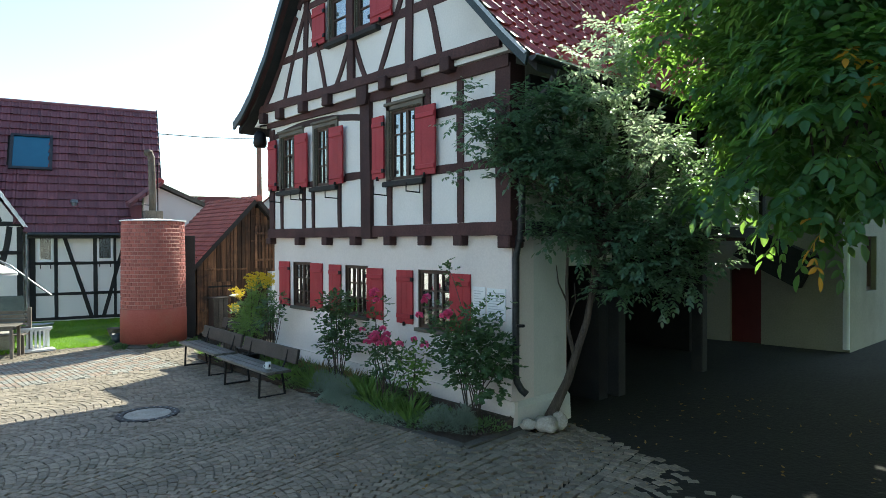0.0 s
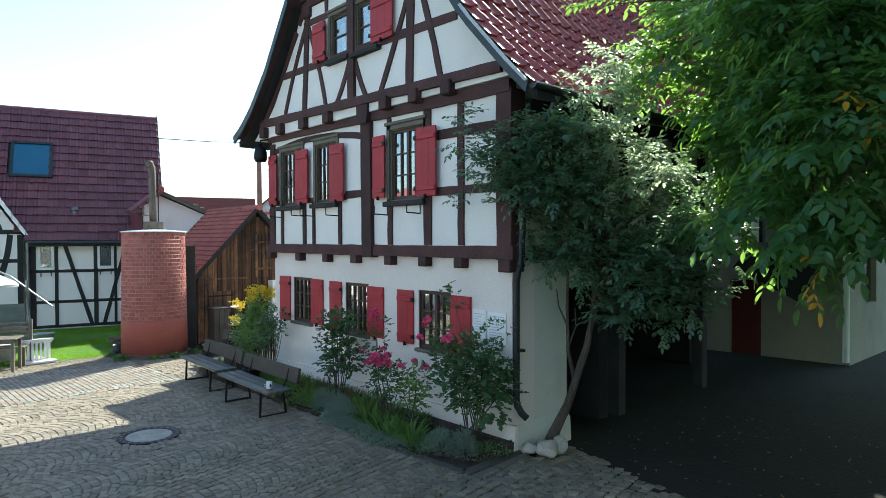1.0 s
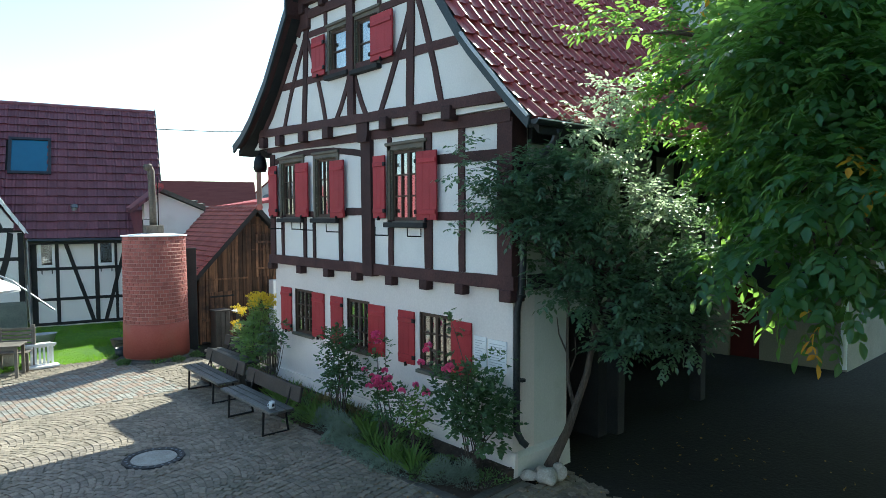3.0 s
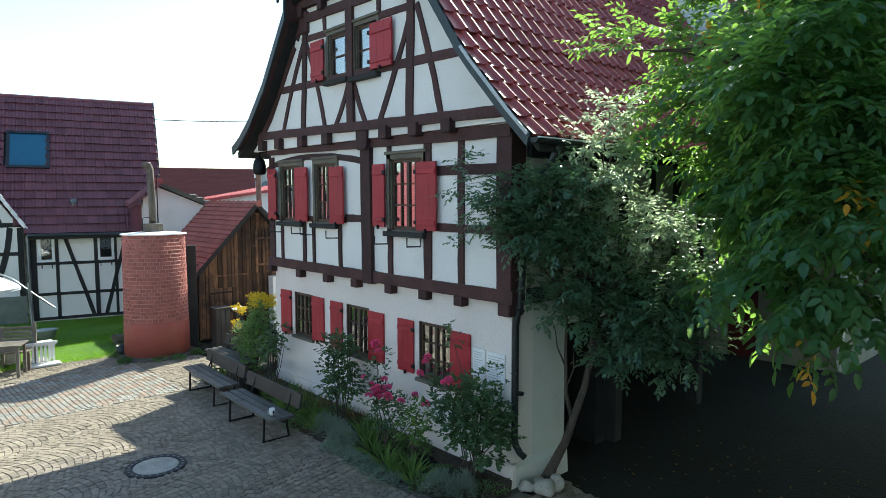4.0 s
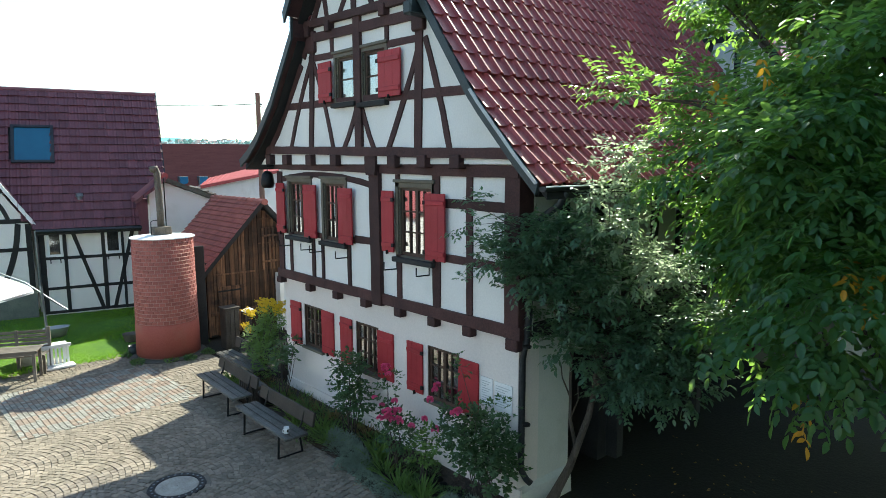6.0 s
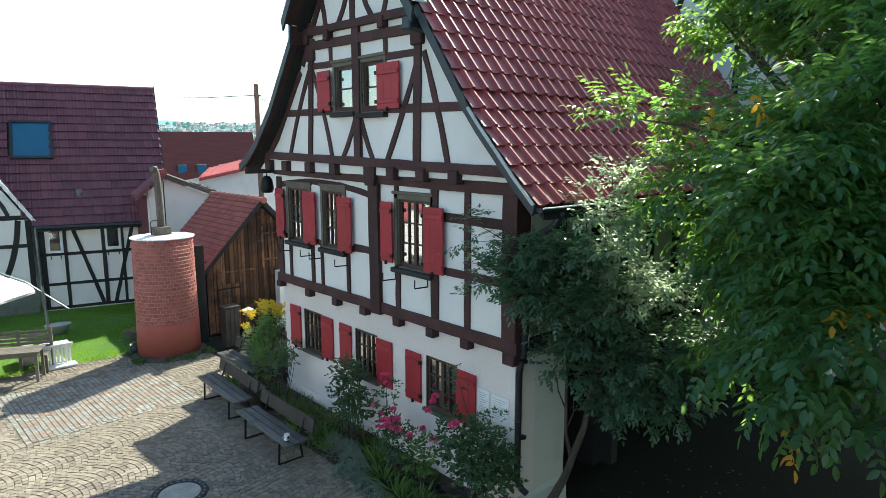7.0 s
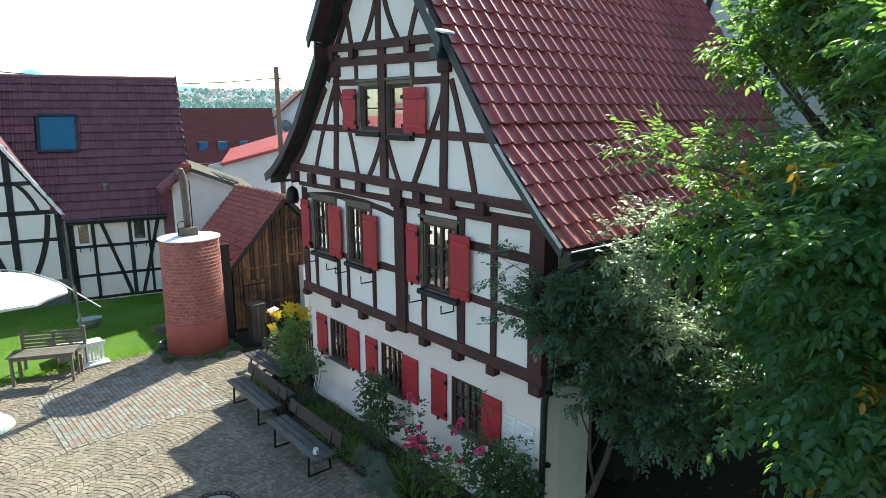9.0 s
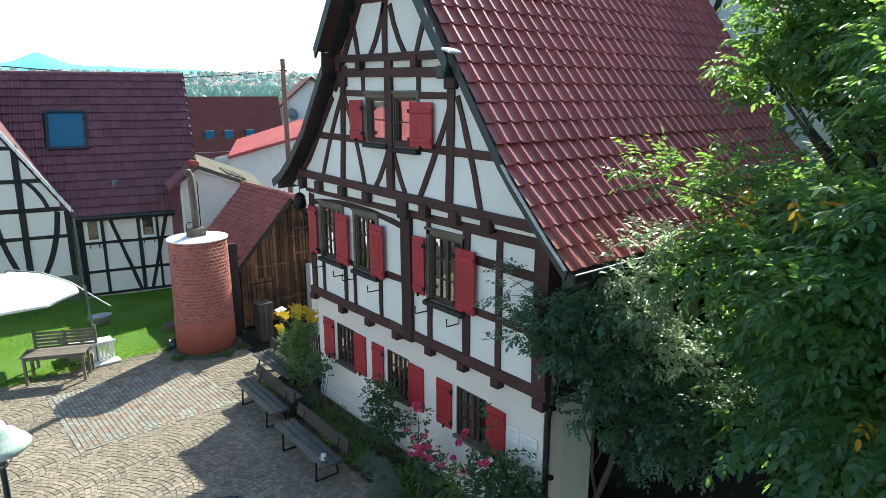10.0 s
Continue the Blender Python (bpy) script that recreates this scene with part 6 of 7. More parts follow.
# street lamp in the yard
lamp = thing("yard_lamp", (-2.95, -5.95, G), "green and white enamel lamp on a dark post", "lamp")
LX, LY, LZ = -3.20, -6.17, 2.56
enamel = surface("pale_green_enamel", (0.30, 0.42, 0.38), (0.62, 0.68, 0.64), 0.3, big=5, fine=20, bump=0.05)
part("post", tube([(LX, LY, G), (LX, LY, 2.35)], [0.045, 0.035], 10), verge_paint, lamp)
part("shade", lathe([(0.34, -0.02), (0.345, 0.0), (0.31, 0.05), (0.25, 0.09), (0.21, 0.16), (0.12, 0.21), (0.09, 0.30), (0.02, 0.32)], (LX, LY, LZ), 32), enamel, lamp, smooth=True)
part("underside", lathe([(0.10, -0.16), (0.27, -0.08), (0.33, -0.025), (0.325, -0.01), (0.05, -0.01)], (LX, LY, LZ), 32), white_metal, lamp, smooth=True)
part("finial", lathe([(0.05, 0.28), (0.055, 0.33), (0.03, 0.40), (0.01, 0.42)], (LX, LY, LZ), 12), black_iron, lamp)
part("glass", lathe([(0.06, -0.28), (0.10, -0.22), (0.11, -0.1), (0.03, -0.08)], (LX, LY, LZ), 14), pane_glass, lamp)

cr = thing("slatted_crate", (-6.65, -0.95, G), "dark slatted crate between the two benches", "crate")
for i in range(7):
    part("slat", box(-6.95 + i * 0.09, -6.90 + i * 0.09, -0.98, -0.955, G, G + 0.52, 0.003), bench_wood, cr)
for z in (0.08, 0.42):
    part("rail", box(-6.98, -6.34, -0.955, -0.925, G + z, G + z + 0.05), bench_wood, cr)
part("box", box(-6.96, -6.36, -0.925, -0.62, G, G + 0.44, 0.01), bench_wood, cr)
bag = thing("dark_planter", (-5.9, -0.75, G), "dark planter behind the bench", "planter")
part("pot", lathe([(0.13, 0.0), (0.17, 0.34), (0.185, 0.36), (0.15, 0.36), (0.13, 0.30), (0.01, 0.29)], (-6.15, -0.75, G), 18), black_iron, bag, smooth=True)

# ---- flower bed ----
bed = part("flower_bed", prism([(-8.3, G - 0.05), (0.10, G - 0.05), (0.10, G + 0.02), (-0.4, G + 0.05), (-8.3, G + 0.05)], -0.98, 0.045), soil)
tagged(bed, "dark soil bed along the house wall", "flower bed", kind="structure")
for (x0, y0), (x1, y1) in (((-0.75, -1.05), (0.12, -1.0)), ((0.12, -1.0), (0.02, 0.10)), ((-1.6, -1.10), (-0.78, -1.06)), ((-2.6, -1.06), (-1.65, -1.10))):
    d = Vector((x1 - x0, y1 - y0, 0))
    ang = math.atan2(d.y, d.x)
    bm = box(0, d.length - 0.01, -0.07, 0.07, -0.05, 0.045, 0.008)
    bm.transform(Matrix.Translation((x0, y0, G)) @ Matrix.Rotation(ang, 4, "Z"))
    hang(part("kerb_stone", bm, soot_stone), bed)


def boulder(name, c, r, seed, mat_, label, group):
    bm = bmesh.new()
    bmesh.ops.create_icosphere(bm, subdivisions=3, radius=1)
    for v in bm.verts:
        k = 1 + 0.38 * noise.noise(v.co * 1.2 + Vector((seed, 0, 0))) + 0.08 * noise.noise(v.co * 3 + Vector((0, seed, 0)))
        v.co = Vector((v.co.x * r[0], v.co.y * r[1], v.co.z * r[2])) * k + Vector(c)
    return tagged(part(name, bm, mat_, smooth=True), label, "stone", group)
boulder("boulder", (0.14, 0.14, G + 0.05), (0.12, 0.10, 0.075), 1, stone_pale, "rounded pale stone at the house corner", "corner stones")
boulder("boulder", (0.19, 0.31, G + 0.07), (0.085, 0.085, 0.085), 2, stone_pale, "small pale stone between two larger ones", "corner stones")
boulder("boulder", (0.35, 0.26, G + 0.07), (0.16, 0.13, 0.11), 3, stone_pale, "larger pale stone beside the leaning trunk", "corner stones")
boulder("boulder", (0.40, 0.44, G + 0.09), (0.10, 0.09, 0.12), 5, stone_pale, "upright pale stone against the trunk", "corner stones")
for i in range(26):
    x = -0.3 - 1.5 * random.random()
    boulder("pebble", (x, -0.15 - 0.3 * random.random(), G + 0.07), (0.05 + 0.03 * random.random(), 0.05, 0.04), i + 9, earth, "brown stone in the flower bed", "bed stones")

rng = np.random.default_rng(44)


def shrub(name, base, clumps, label, n, ll, lw, leafmat, stems=7, pairs=2, length=0.09):
    t = thing(name, base, label, "shrub")
    for i in range(stems):
        c = clumps[i % len(clumps)]
        b = Vector(base) + Vector((rng.normal(0, 0.07), rng.normal(0, 0.05), 0))
        e = Vector(c[:3]) + Vector((rng.normal(0, 0.5), rng.normal(0, 0.5), rng.normal(0.2, 0.4))) * c[3]
        m = b.lerp(e, 0.5) + Vector((rng.normal(0, 0.05), rng.normal(0, 0.05), 0.08))
        part("stem", tube([b, b.lerp(m, 0.5), m, m.lerp(e, 0.6), e], [0.011, 0.010, 0.008, 0.006, 0.003], 5), bark, t)
    rows = crown(rng, clumps, n, pairs, length, ll, lw, 0.4, shell=0.25)
    leaflets(rows, leafmat, "foliage", t, edge=OVAL)
    return t


leaf_goldenrod = leafy("goldenrod_leaf", (0.075, 0.145, 0.045), (0.18, 0.29, 0.075), (0.32, 0.5, 0.1), 0.4)


def blossoms(parent, places, r=0.055, n=28):
    """Loose double roses: rings of petals round each place."""
    for p in places:
        rows = []
        for _ in range(n):
            d = rng.normal(0, 1, 3)
            d /= np.linalg.norm(d)
            d[2] = abs(d[2]) * 0.8 + 0.1
            rows.append((*(np.array(p) + d * r * 0.35), *d, *rng.normal(0, 1, 3), r * rng.uniform(0.7, 1.1), r * 0.9))
        leaflets(rows, petal_pink, "rose_bloom", parent, 0.5, (0.5, 0.5))


r1 = shrub("rose_bush", (-0.45, -0.30, G + 0.04), [(-0.50, -0.35, 0.95, 0.36), (-0.15, -0.40, 0.85, 0.34), (-0.80, -0.40, 1.10, 0.26), (-0.35, -0.35, 1.22, 0.26), (-0.02, -0.35, 1.05, 0.24), (-0.65, -0.4, 0.65, 0.26), (-0.1, -0.35, 0.55, 0.26), (0.12, -0.38, 0.80, 0.20), (-0.95, -0.42, 0.85, 0.18)],
           "tall dark-leaved rose bush with a few pink blooms", 680, 0.058, 0.040, leaf_rose, 12)
blossoms(r1, [(-1.22, -0.45, 1.52), (-1.20, -0.5, 1.46), (-0.62, -0.65, 1.32), (-1.38, -0.45, 1.25), (-1.2, -0.5, 0.86), (-0.58, -0.62, 1.36)])
part("long_stem", tube([(-0.5, -0.4, 1.3), (-0.75, -0.35, 1.75), (-0.95, -0.3, 2.0)], [0.006, 0.005, 0.003], 5), bark, r1)
part("long_stem", tube([(-0.6, -0.4, 1.1), (-0.95, -0.42, 1.4), (-1.25, -0.45, 1.5)], [0.006, 0.005, 0.003], 5), bark, r1)
leaflets(crown(rng, [(-0.8, -0.35, 1.85, 0.12), (-1.0, -0.3, 2.02, 0.08), (-0.1, -0.3, 1.45, 0.1), (0.05, -0.3, 1.5, 0.1), (-0.95, -0.42, 1.35, 0.12)], 46, 2, 0.08, 0.05, 0.03), leaf_rose, "foliage", r1)
r2 = shrub("rose_bush", (-2.05, -0.55, G + 0.04), [(-2.05, -0.55, 0.55, 0.30), (-2.3, -0.5, 0.75, 0.22), (-1.8, -0.55, 0.60, 0.24), (-2.45, -0.45, 1.1, 0.14), (-2.4, -0.4, 1.35, 0.10)], "pink-flowering rose bush by the wall", 230, 0.05, 0.03, leaf_rose, 9)
bl = [(-2.05 + rng.normal(0, 0.17), -0.62 + rng.normal(0, 0.1), 0.88 + rng.normal(0, 0.05)) for _ in range(17)]
blossoms(r2, bl + [(-2.45, -0.5, 1.52), (-2.40, -0.45, 1.40), (-2.36, -0.5, 1.55), (-2.52, -0.5, 0.85), (-2.42, -0.5, 1.48), (-2.72, -0.5, 0.92)], 0.05)
r3 = shrub("dark_shrub", (-3.55, -0.42, G + 0.04), [(-3.55, -0.40, 0.95, 0.34), (-3.75, -0.42, 1.25, 0.26), (-3.3, -0.4, 0.75, 0.28), (-3.7, -0.45, 0.6, 0.22), (-3.45, -0.4, 1.35, 0.18)], "upright dark green rose shrub without flowers", 480, 0.052, 0.036, leaf_rose, 11)
r4 = shrub("goldenrod_clump", (-8.2, 0.20, G + 0.04), [(-8.3, 0.20, 0.55, 0.36), (-8.25, 0.25, 0.85, 0.34), (-8.6, 0.25, 0.70, 0.30), (-7.9, 0.2, 0.65, 0.28), (-8.5, 0.35, 1.0, 0.24), (-8.05, 0.3, 1.12, 0.26), (-7.8, 0.35, 1.35, 0.20), (-8.15, 0.38, 1.38, 0.18), (-7.6, -0.1, 0.6, 0.28), (-7.35, -0.2, 0.45, 0.26)], "tall green clump with yellow flower plumes", 700, 0.085, 0.024, leaf_goldenrod, 24)
plume_rows = []
for x, y, z, dx in ((-8.45, 0.42, 1.42, -0.30), (-8.25, 0.38, 1.50, -0.22), (-8.05, 0.40, 1.55, -0.05), (-7.85, 0.42, 1.52, 0.10), (-7.70, 0.40, 1.45, 0.14), (-8.55, 0.45, 1.28, -0.32), (-8.2, 0.32, 1.38, -0.26), (-7.95, 0.42, 1.40, 0.04), (-9.15, 0.25, 0.74, -0.34), (-9.0, 0.25, 0.80, -0.26), (-9.2, 0.42, 1.10, -0.28), (-9.05, 0.35, 1.2, -0.2), (-8.5, 0.42, 1.55, -0.2), (-8.1, 0.42, 1.62, -0.12), (-7.8, 0.42, 1.60, 0.06)):
    for k in range(6):
        way = np.array([dx * rng.uniform(0.5, 1.2) + rng.normal(0, 0.05), rng.normal(0, 0.10), rng.uniform(0.16, 0.30)])
        foot = np.array([x, y, z]) + rng.normal(0, 0.03, 3)
        for t in rng.random(34) ** 0.8:
            q = foot + way * t + np.array([way[0] * 0.4 * t * t, 0, -0.14 * t * t]) + rng.normal(0, 0.014 * (1.3 - t), 3)
            plume_rows.append((*q, *rng.normal(0, 1, 3), *rng.normal(0, 1, 3), 0.038, 0.026))
tagged(leaflets(plume_rows, petal_gold, "flower_plume_fluff", r4), kind="stuff")
r5 = shrub("rose_bush", (-6.15, -0.35, G + 0.04), [(-6.1, -0.35, 1.05, 0.22), (-5.9, -0.3, 1.25, 0.18), (-6.3, -0.35, 0.8, 0.2), (-5.8, -0.3, 0.95, 0.12)], "thin rose bush with dark leaves", 130, 0.055, 0.036, leaf_rose, 6)
r6 = shrub("yellowing_perennial", (-1.45, -0.55, G + 0.04), [(-1.45, -0.55, 0.45, 0.2), (-1.35, -0.5, 0.7, 0.14)], "yellowing leafy perennial by the wall", 90, 0.06, 0.035, leaf_iris, 5)


def tuft(name, at, n, h, w, spread, lean, mat_, label):
    """Strap leaves or stems rising from one root."""
    rows = []
    for _ in range(n):
        a = rng.uniform(0, 2 * math.pi)
        k = rng.uniform(0.1, 1)
        p = (at[0] + spread * k * math.cos(a), at[1] + spread * k * math.sin(a) * 0.8, at[2])
        rows.append((*p, lean * math.cos(a) * k, lean * math.sin(a) * k, 1, -math.sin(a) + rng.normal(0, 0.4), math.cos(a), 0, h * rng.uniform(0.55, 1.1), w))
    t = leaflets(rows, mat_, name, None, 0.2, (0.35, 0.5))
    return tagged(t, label, "plant", kind="stuff")
for x, y, h in ((-1.75, -0.80, 0.34), (-1.45, -0.92, 0.36), (-1.05, -0.88, 0.34), (-2.15, -0.72, 0.34), (-2.55, -0.55, 0.42), (-2.75, -0.5, 0.40), (-1.25, -0.75, 0.40)):
    tuft("iris_clump", (x, y, G + 0.04), 34, h, 0.034, 0.15, 1.0, leaf_iris, "sword-leaved green iris clump in the bed")


def mound(name, at, n, rx, ry, h, ll, lw, mat_, label):
    """A low hummock of small leaves with a loose outline."""
    a, r = rng.uniform(0, 2 * math.pi, n), rng.random(n) ** 0.5 * rng.uniform(0.8, 1.15, n)
    lump = 1 + 0.25 * np.sin(3 * a + at[0] * 9)
    P = np.stack([at[0] + rx * r * lump * np.cos(a), at[1] + ry * r * lump * np.sin(a), at[2] + h * np.clip(1 - r * r, 0.05, 1) * rng.uniform(0.2, 1.0, n)], axis=1)
    D = np.stack([np.cos(a) * r, np.sin(a) * r, np.full(n, 0.7)], axis=1) + rng.normal(0, 0.35, (n, 3))
    size = rng.uniform(0.6, 1.2, (n, 1))
    t = leaflets(np.hstack([P, D, rng.normal(0, 1, (n, 3)), ll * size, lw * size]), mat_, name, None, 0.15)
    return tagged(t, label, "plant", kind="stuff")


soil_brown = surface("crumbly_brown_soil", (0.035, 0.026, 0.02), (0.10, 0.075, 0.058), 0.95, big=2, fine=25, bump=1.0, dist=0.03)
leaf_litter = leafy("brown_litter", (0.06, 0.042, 0.034), (0.17, 0.12, 0.10), (0.12, 0.08, 0.06), 0.1, 0.8)
leaf_weed = leafy("low_weed_leaf", (0.05, 0.10, 0.045), (0.14, 0.22, 0.09), (0.25, 0.4, 0.1), 0.35, 0.6)
for x, y, r in ((-2.95, -0.80, 0.26), (-3.25, -0.70, 0.28), (-2.65, -0.88, 0.22), (-3.6, -0.72, 0.24), (-0.55, -0.80, 0.24), (-0.30, -0.62, 0.20)):
    mound("lavender_bush", (x, y, G + 0.03), 1300, r, r * 0.85, 0.32, 0.075, 0.008, leaf_grey, "grey-green lavender bush at the bed's edge")
for x, y in ((-2.45, -1.0), (-2.2, -1.05), (-1.95, -1.02), (-1.7, -1.10), (-1.45, -1.08), (-2.65, -1.0), (-1.2, -1.05), (-2.85, -1.05)):
    mound("silver_groundcover", (x, y, G + 0.02), 800, 0.21, 0.17, 0.13, 0.035, 0.014, leaf_grey, "low silvery ground cover spilling over the kerb")
for x, y in ((-0.85, -0.85), (-0.15, -0.35), (-0.9, -0.45), (-2.0, -0.4), (-2.4, -0.75), (-3.9, -0.75), (-1.6, -0.6), (-4.1, -0.9)):
    mound("bed_weeds", (x, y, G + 0.03), 420, 0.26, 0.22, 0.14, 0.05, 0.022, leaf_weed, "low mixed green weeds covering the soil")
for i in range(20):
    x, y = -3.75 - 0.24 * i + rng.normal(0, 0.05), -0.62 + rng.normal(0, 0.14)
    if -6.45 < x < -5.2 and y < -0.55:
        y = -0.4
    tuft("day_lily_clump", (x, y, G + 0.03), 46, 0.34, 0.022, 0.17, 1.3, leaf_iris, "arching light green strap leaves behind the bench")
for x, y in ((-10.95, -0.55), (-11.2, 0.02), (-12.35, -1.62), (-11.5, -1.68)):
    mound("weed_clump", (x, y, G), 260, 0.20, 0.16, 0.12, 0.06, 0.04, leaf_weed, "low green weeds at the foot of the brick tower")
tuft("weed_clump", (-11.1, -1.0, G), 60, 0.16, 0.05, 0.18, 1.6, leaf_iris, "low green weeds at the foot of the brick tower")

bank = prism([(-0.62, G + 0.03), (0.0, G + 0.03), (0.0, G + 0.17), (-0.12, G + 0.16), (-0.35, G + 0.10)], -8.2, 0.02, axis="x")
bmesh.ops.recalc_face_normals(bank, faces=bank.faces)
part("soil_bank", bank, soil_brown, bed)
leaf_straw = leafy("dry_grass", (0.16, 0.12, 0.05), (0.34, 0.27, 0.12), (0.3, 0.25, 0.1), 0.3, 0.7)
for i in range(15):
    x = -3.0 - 0.31 * i + rng.normal(0, 0.06)
    tuft("dry_grass_clump", (x, -0.20 + rng.normal(0, 0.05), G + 0.11), 40, 0.26, 0.014, 0.15, 1.2, leaf_straw if i % 3 else leaf_iris, "dry straw-coloured grass along the wall")
for x in (-4.0, -4.7, -5.4, -6.1, -6.9, -7.4, -3.2, -2.3, -1.7):
    mound("bed_weeds", (x, -0.24, G + 0.09), 420, 0.34, 0.18, 0.15, 0.05, 0.022, leaf_weed, "low mixed green weeds covering the soil")
rows = []
for _ in range(240):
    x, y = rng.uniform(-1.9, 0.0), rng.uniform(-0.75, -0.05)
    rows.append((x, y, G + 0.19 + 0.26 * max(-0.5, y), *rng.normal(0, 1, 2), 0.25, *rng.normal(0, 1, 2), 0.2, rng.uniform(0.035, 0.07), 0.035))
tagged(leaflets(rows, leaf_litter, "leaf_litter", bed, 0.3), kind="stuff")

# fallen leaves
leaf_fallen = leafy("dry_leaf", (0.13, 0.075, 0.02), (0.36, 0.20, 0.05), (0.3, 0.18, 0.04), 0.2, 0.7)
rows = []
for _ in range(420):
    x, y = rng.uniform(-1.0, 5.5), rng.uniform(-4.5, 4.0)
    if x < 0.2 and y > -0.9:
        continue
    rows.append((x, y, G + 0.0, *rng.normal(0, 1, 2), 0.15, *rng.normal(0, 1, 2), 0.1, rng.uniform(0.03, 0.065), 0.028))
tagged(leaflets(rows, leaf_fallen, "fallen_leaves", None), "scattered yellowed leaves on the dark ground", "leaves", kind="stuff")

# picket fence and a small sign by the shed
fence = thing("picket_fence", (-8.9, 0.85, G), "short dark picket fence beside the goldenrod", "fence")
for i in range(13):
    x = -9.65 + i * 0.13
    part("picket", box(x, x + 0.05, 0.80, 0.825, G, 0.92 + 0.03 * math.sin(i * 2.1), 0.004), bench_wood, fence)
for z in (0.12, 0.68):
    part("rail", box(-9.7, -7.95, 0.825, 0.86, z, z + 0.06), bench_wood, fence)
sg = thing("small_sign_post", (-10.0, 0.68, G), "short wooden post with a pale slanted sign", "sign")
part("post", box(-10.06, -9.94, 0.62, 0.74, G, 1.08, 0.006), bench_wood, sg)
bm = box(-0.15, 0.15, -0.12, 0.12, 0, 0.02, 0.004)
bm.transform(Matrix.Translation((-10.0, 0.66, 1.13)) @ Matrix.Rotation(radians(14), 4, "X"))
part("panel", bm, white_metal, sg)

# ---- beyond the yard ----
def block(name, label, corners, z0, z1, ridge, wall_mat, roof_mat, category="house"):
    """A plain neighbour: walls on four corners, a gabled roof whose ridge joins the middles of two sides."""
    t = thing(name, (*corners[0], z0), label, category)
    bm = bmesh.new()
    lo = [bm.verts.new((x, y, z0)) for x, y in corners]
    hi = [bm.verts.new((x, y, z1)) for x, y in corners]
    bm.faces.new(lo)
    for i in range(4):
        j = (i + 1) % 4
        bm.faces.new((lo[i], lo[j], hi[j], hi[i]))
    c = [Vector((x, y, z1)) for x, y in corners]
    r0, r1 = (c[0] + c[1]) / 2, (c[2] + c[3]) / 2
    r0.z = r1.z = ridge
    a0, a1 = bm.verts.new(r0), bm.verts.new(r1)
    bm.faces.new((hi[0], hi[1], a0))
    bm.faces.new((hi[2], hi[3], a1))
    part("wall", bm, wall_mat, t)
    bm = bmesh.new()
    along = (r1 - r0).normalized() * 0.35
    for p, q in ((c[0], c[3]), (c[1], c[2])):
        out = ((p + q) / 2 - (r0 + r1) / 2)
        s = out.normalized() * 0.4
        s.z = 0.4 * (z1 - ridge) / math.hypot(out.x, out.y)
        quad = [p + s - along, q + s + along, r1 + along, r0 - along]
        top = [bm.verts.new(v + Vector((0, 0, 0.16))) for v in quad]
        bot = [bm.verts.new(v + Vector((0, 0, 0.02))) for v in quad]
        bm.faces.new(top)
        bm.faces.new(bot)
        for i in range(4):
            j = (i + 1) % 4
            bm.faces.new((top[i], top[j], bot[j], bot[i]))
    part("roof", bm, roof_mat, t)
    return t


tile_brown = surface("brown_tile_roof", (0.13, 0.040, 0.034), (0.21, 0.068, 0.056), 0.8, big=1.2, fine=9, bump=0.5, stretch=(0.6, 0.6, 6), spec=0.2)
red_sheet = surface("coral_sheet_roof", (0.27, 0.055, 0.060), (0.36, 0.085, 0.09), 0.8, big=1, fine=8, bump=0.1, spec=0.1)

slate_grey = surface("lichen_grey_roofing", (0.075, 0.075, 0.062), (0.155, 0.15, 0.125), 0.95, spec=0.1, big=1.2, fine=12, bump=0.4, stain=(0.16, 0.10, 0.08))
# low extension between the barn and the shed
ext = thing("low_extension", (-18, 1.4, G), "small white lean-to with an old tiled roof", "house")
part("wall", prism([(0.55, G), (3.2, G), (3.2, 3.35), (2.4, 3.62), (1.02, 4.18), (0.55, 3.85)], -17.2, -17.0, axis="x"), plaster, ext)
part("side_wall", box(-18.7, -17.2, 0.55, 0.7, G, 3.6), tile_plum, ext)
er = part("roof", bmesh.new(), slate_grey, ext, "shallow roof of lichen-grey old tiles")
bm = bmesh.new()
quad = [Vector(v) for v in ((-16.85, 1.02, 4.36), (-16.85, 3.6, 3.28), (-24.0, 6.0, 3.05), (-24.0, 3.41, 4.12))]
top, bot = [bm.verts.new(v) for v in quad], [bm.verts.new(v - Vector((0, 0, 0.14))) for v in quad]
bm.faces.new(top)
bm.faces.new(bot)
for i in range(4):
    bm.faces.new((top[i], top[(i + 1) % 4], bot[(i + 1) % 4], bot[i]))
part("roofing", bm, slate_grey, er)
part("roof_slope", prism([(1.02, 4.36), (0.15, 3.66), (0.15, 3.54), (1.02, 4.22)], -17.6, -16.85, axis="x"), tile_plum, er)
part("ridge_tile", tube([(-16.75, 1.02, 4.37), (-17.3, 1.02, 4.37)], 0.12, 8), tile_red, er)
for i in range(4):
    part("verge_tile", prism([(0.02 + i * 0.25, 3.60 + i * 0.185), (0.25 + i * 0.25, 3.79 + i * 0.185), (0.25 + i * 0.25, 3.67 + i * 0.185), (0.02 + i * 0.25, 3.48 + i * 0.185)], -16.85, -16.6, axis="x"), tile_plum, er)
for i in range(3):
    part("loose_board", tube([(-16.95, 2.3 + i * 0.25, 3.90 - i * 0.105), (-19.2, 2.75 + i * 0.25, 3.92 - i * 0.105)], 0.05, 4), grey_wood, er)

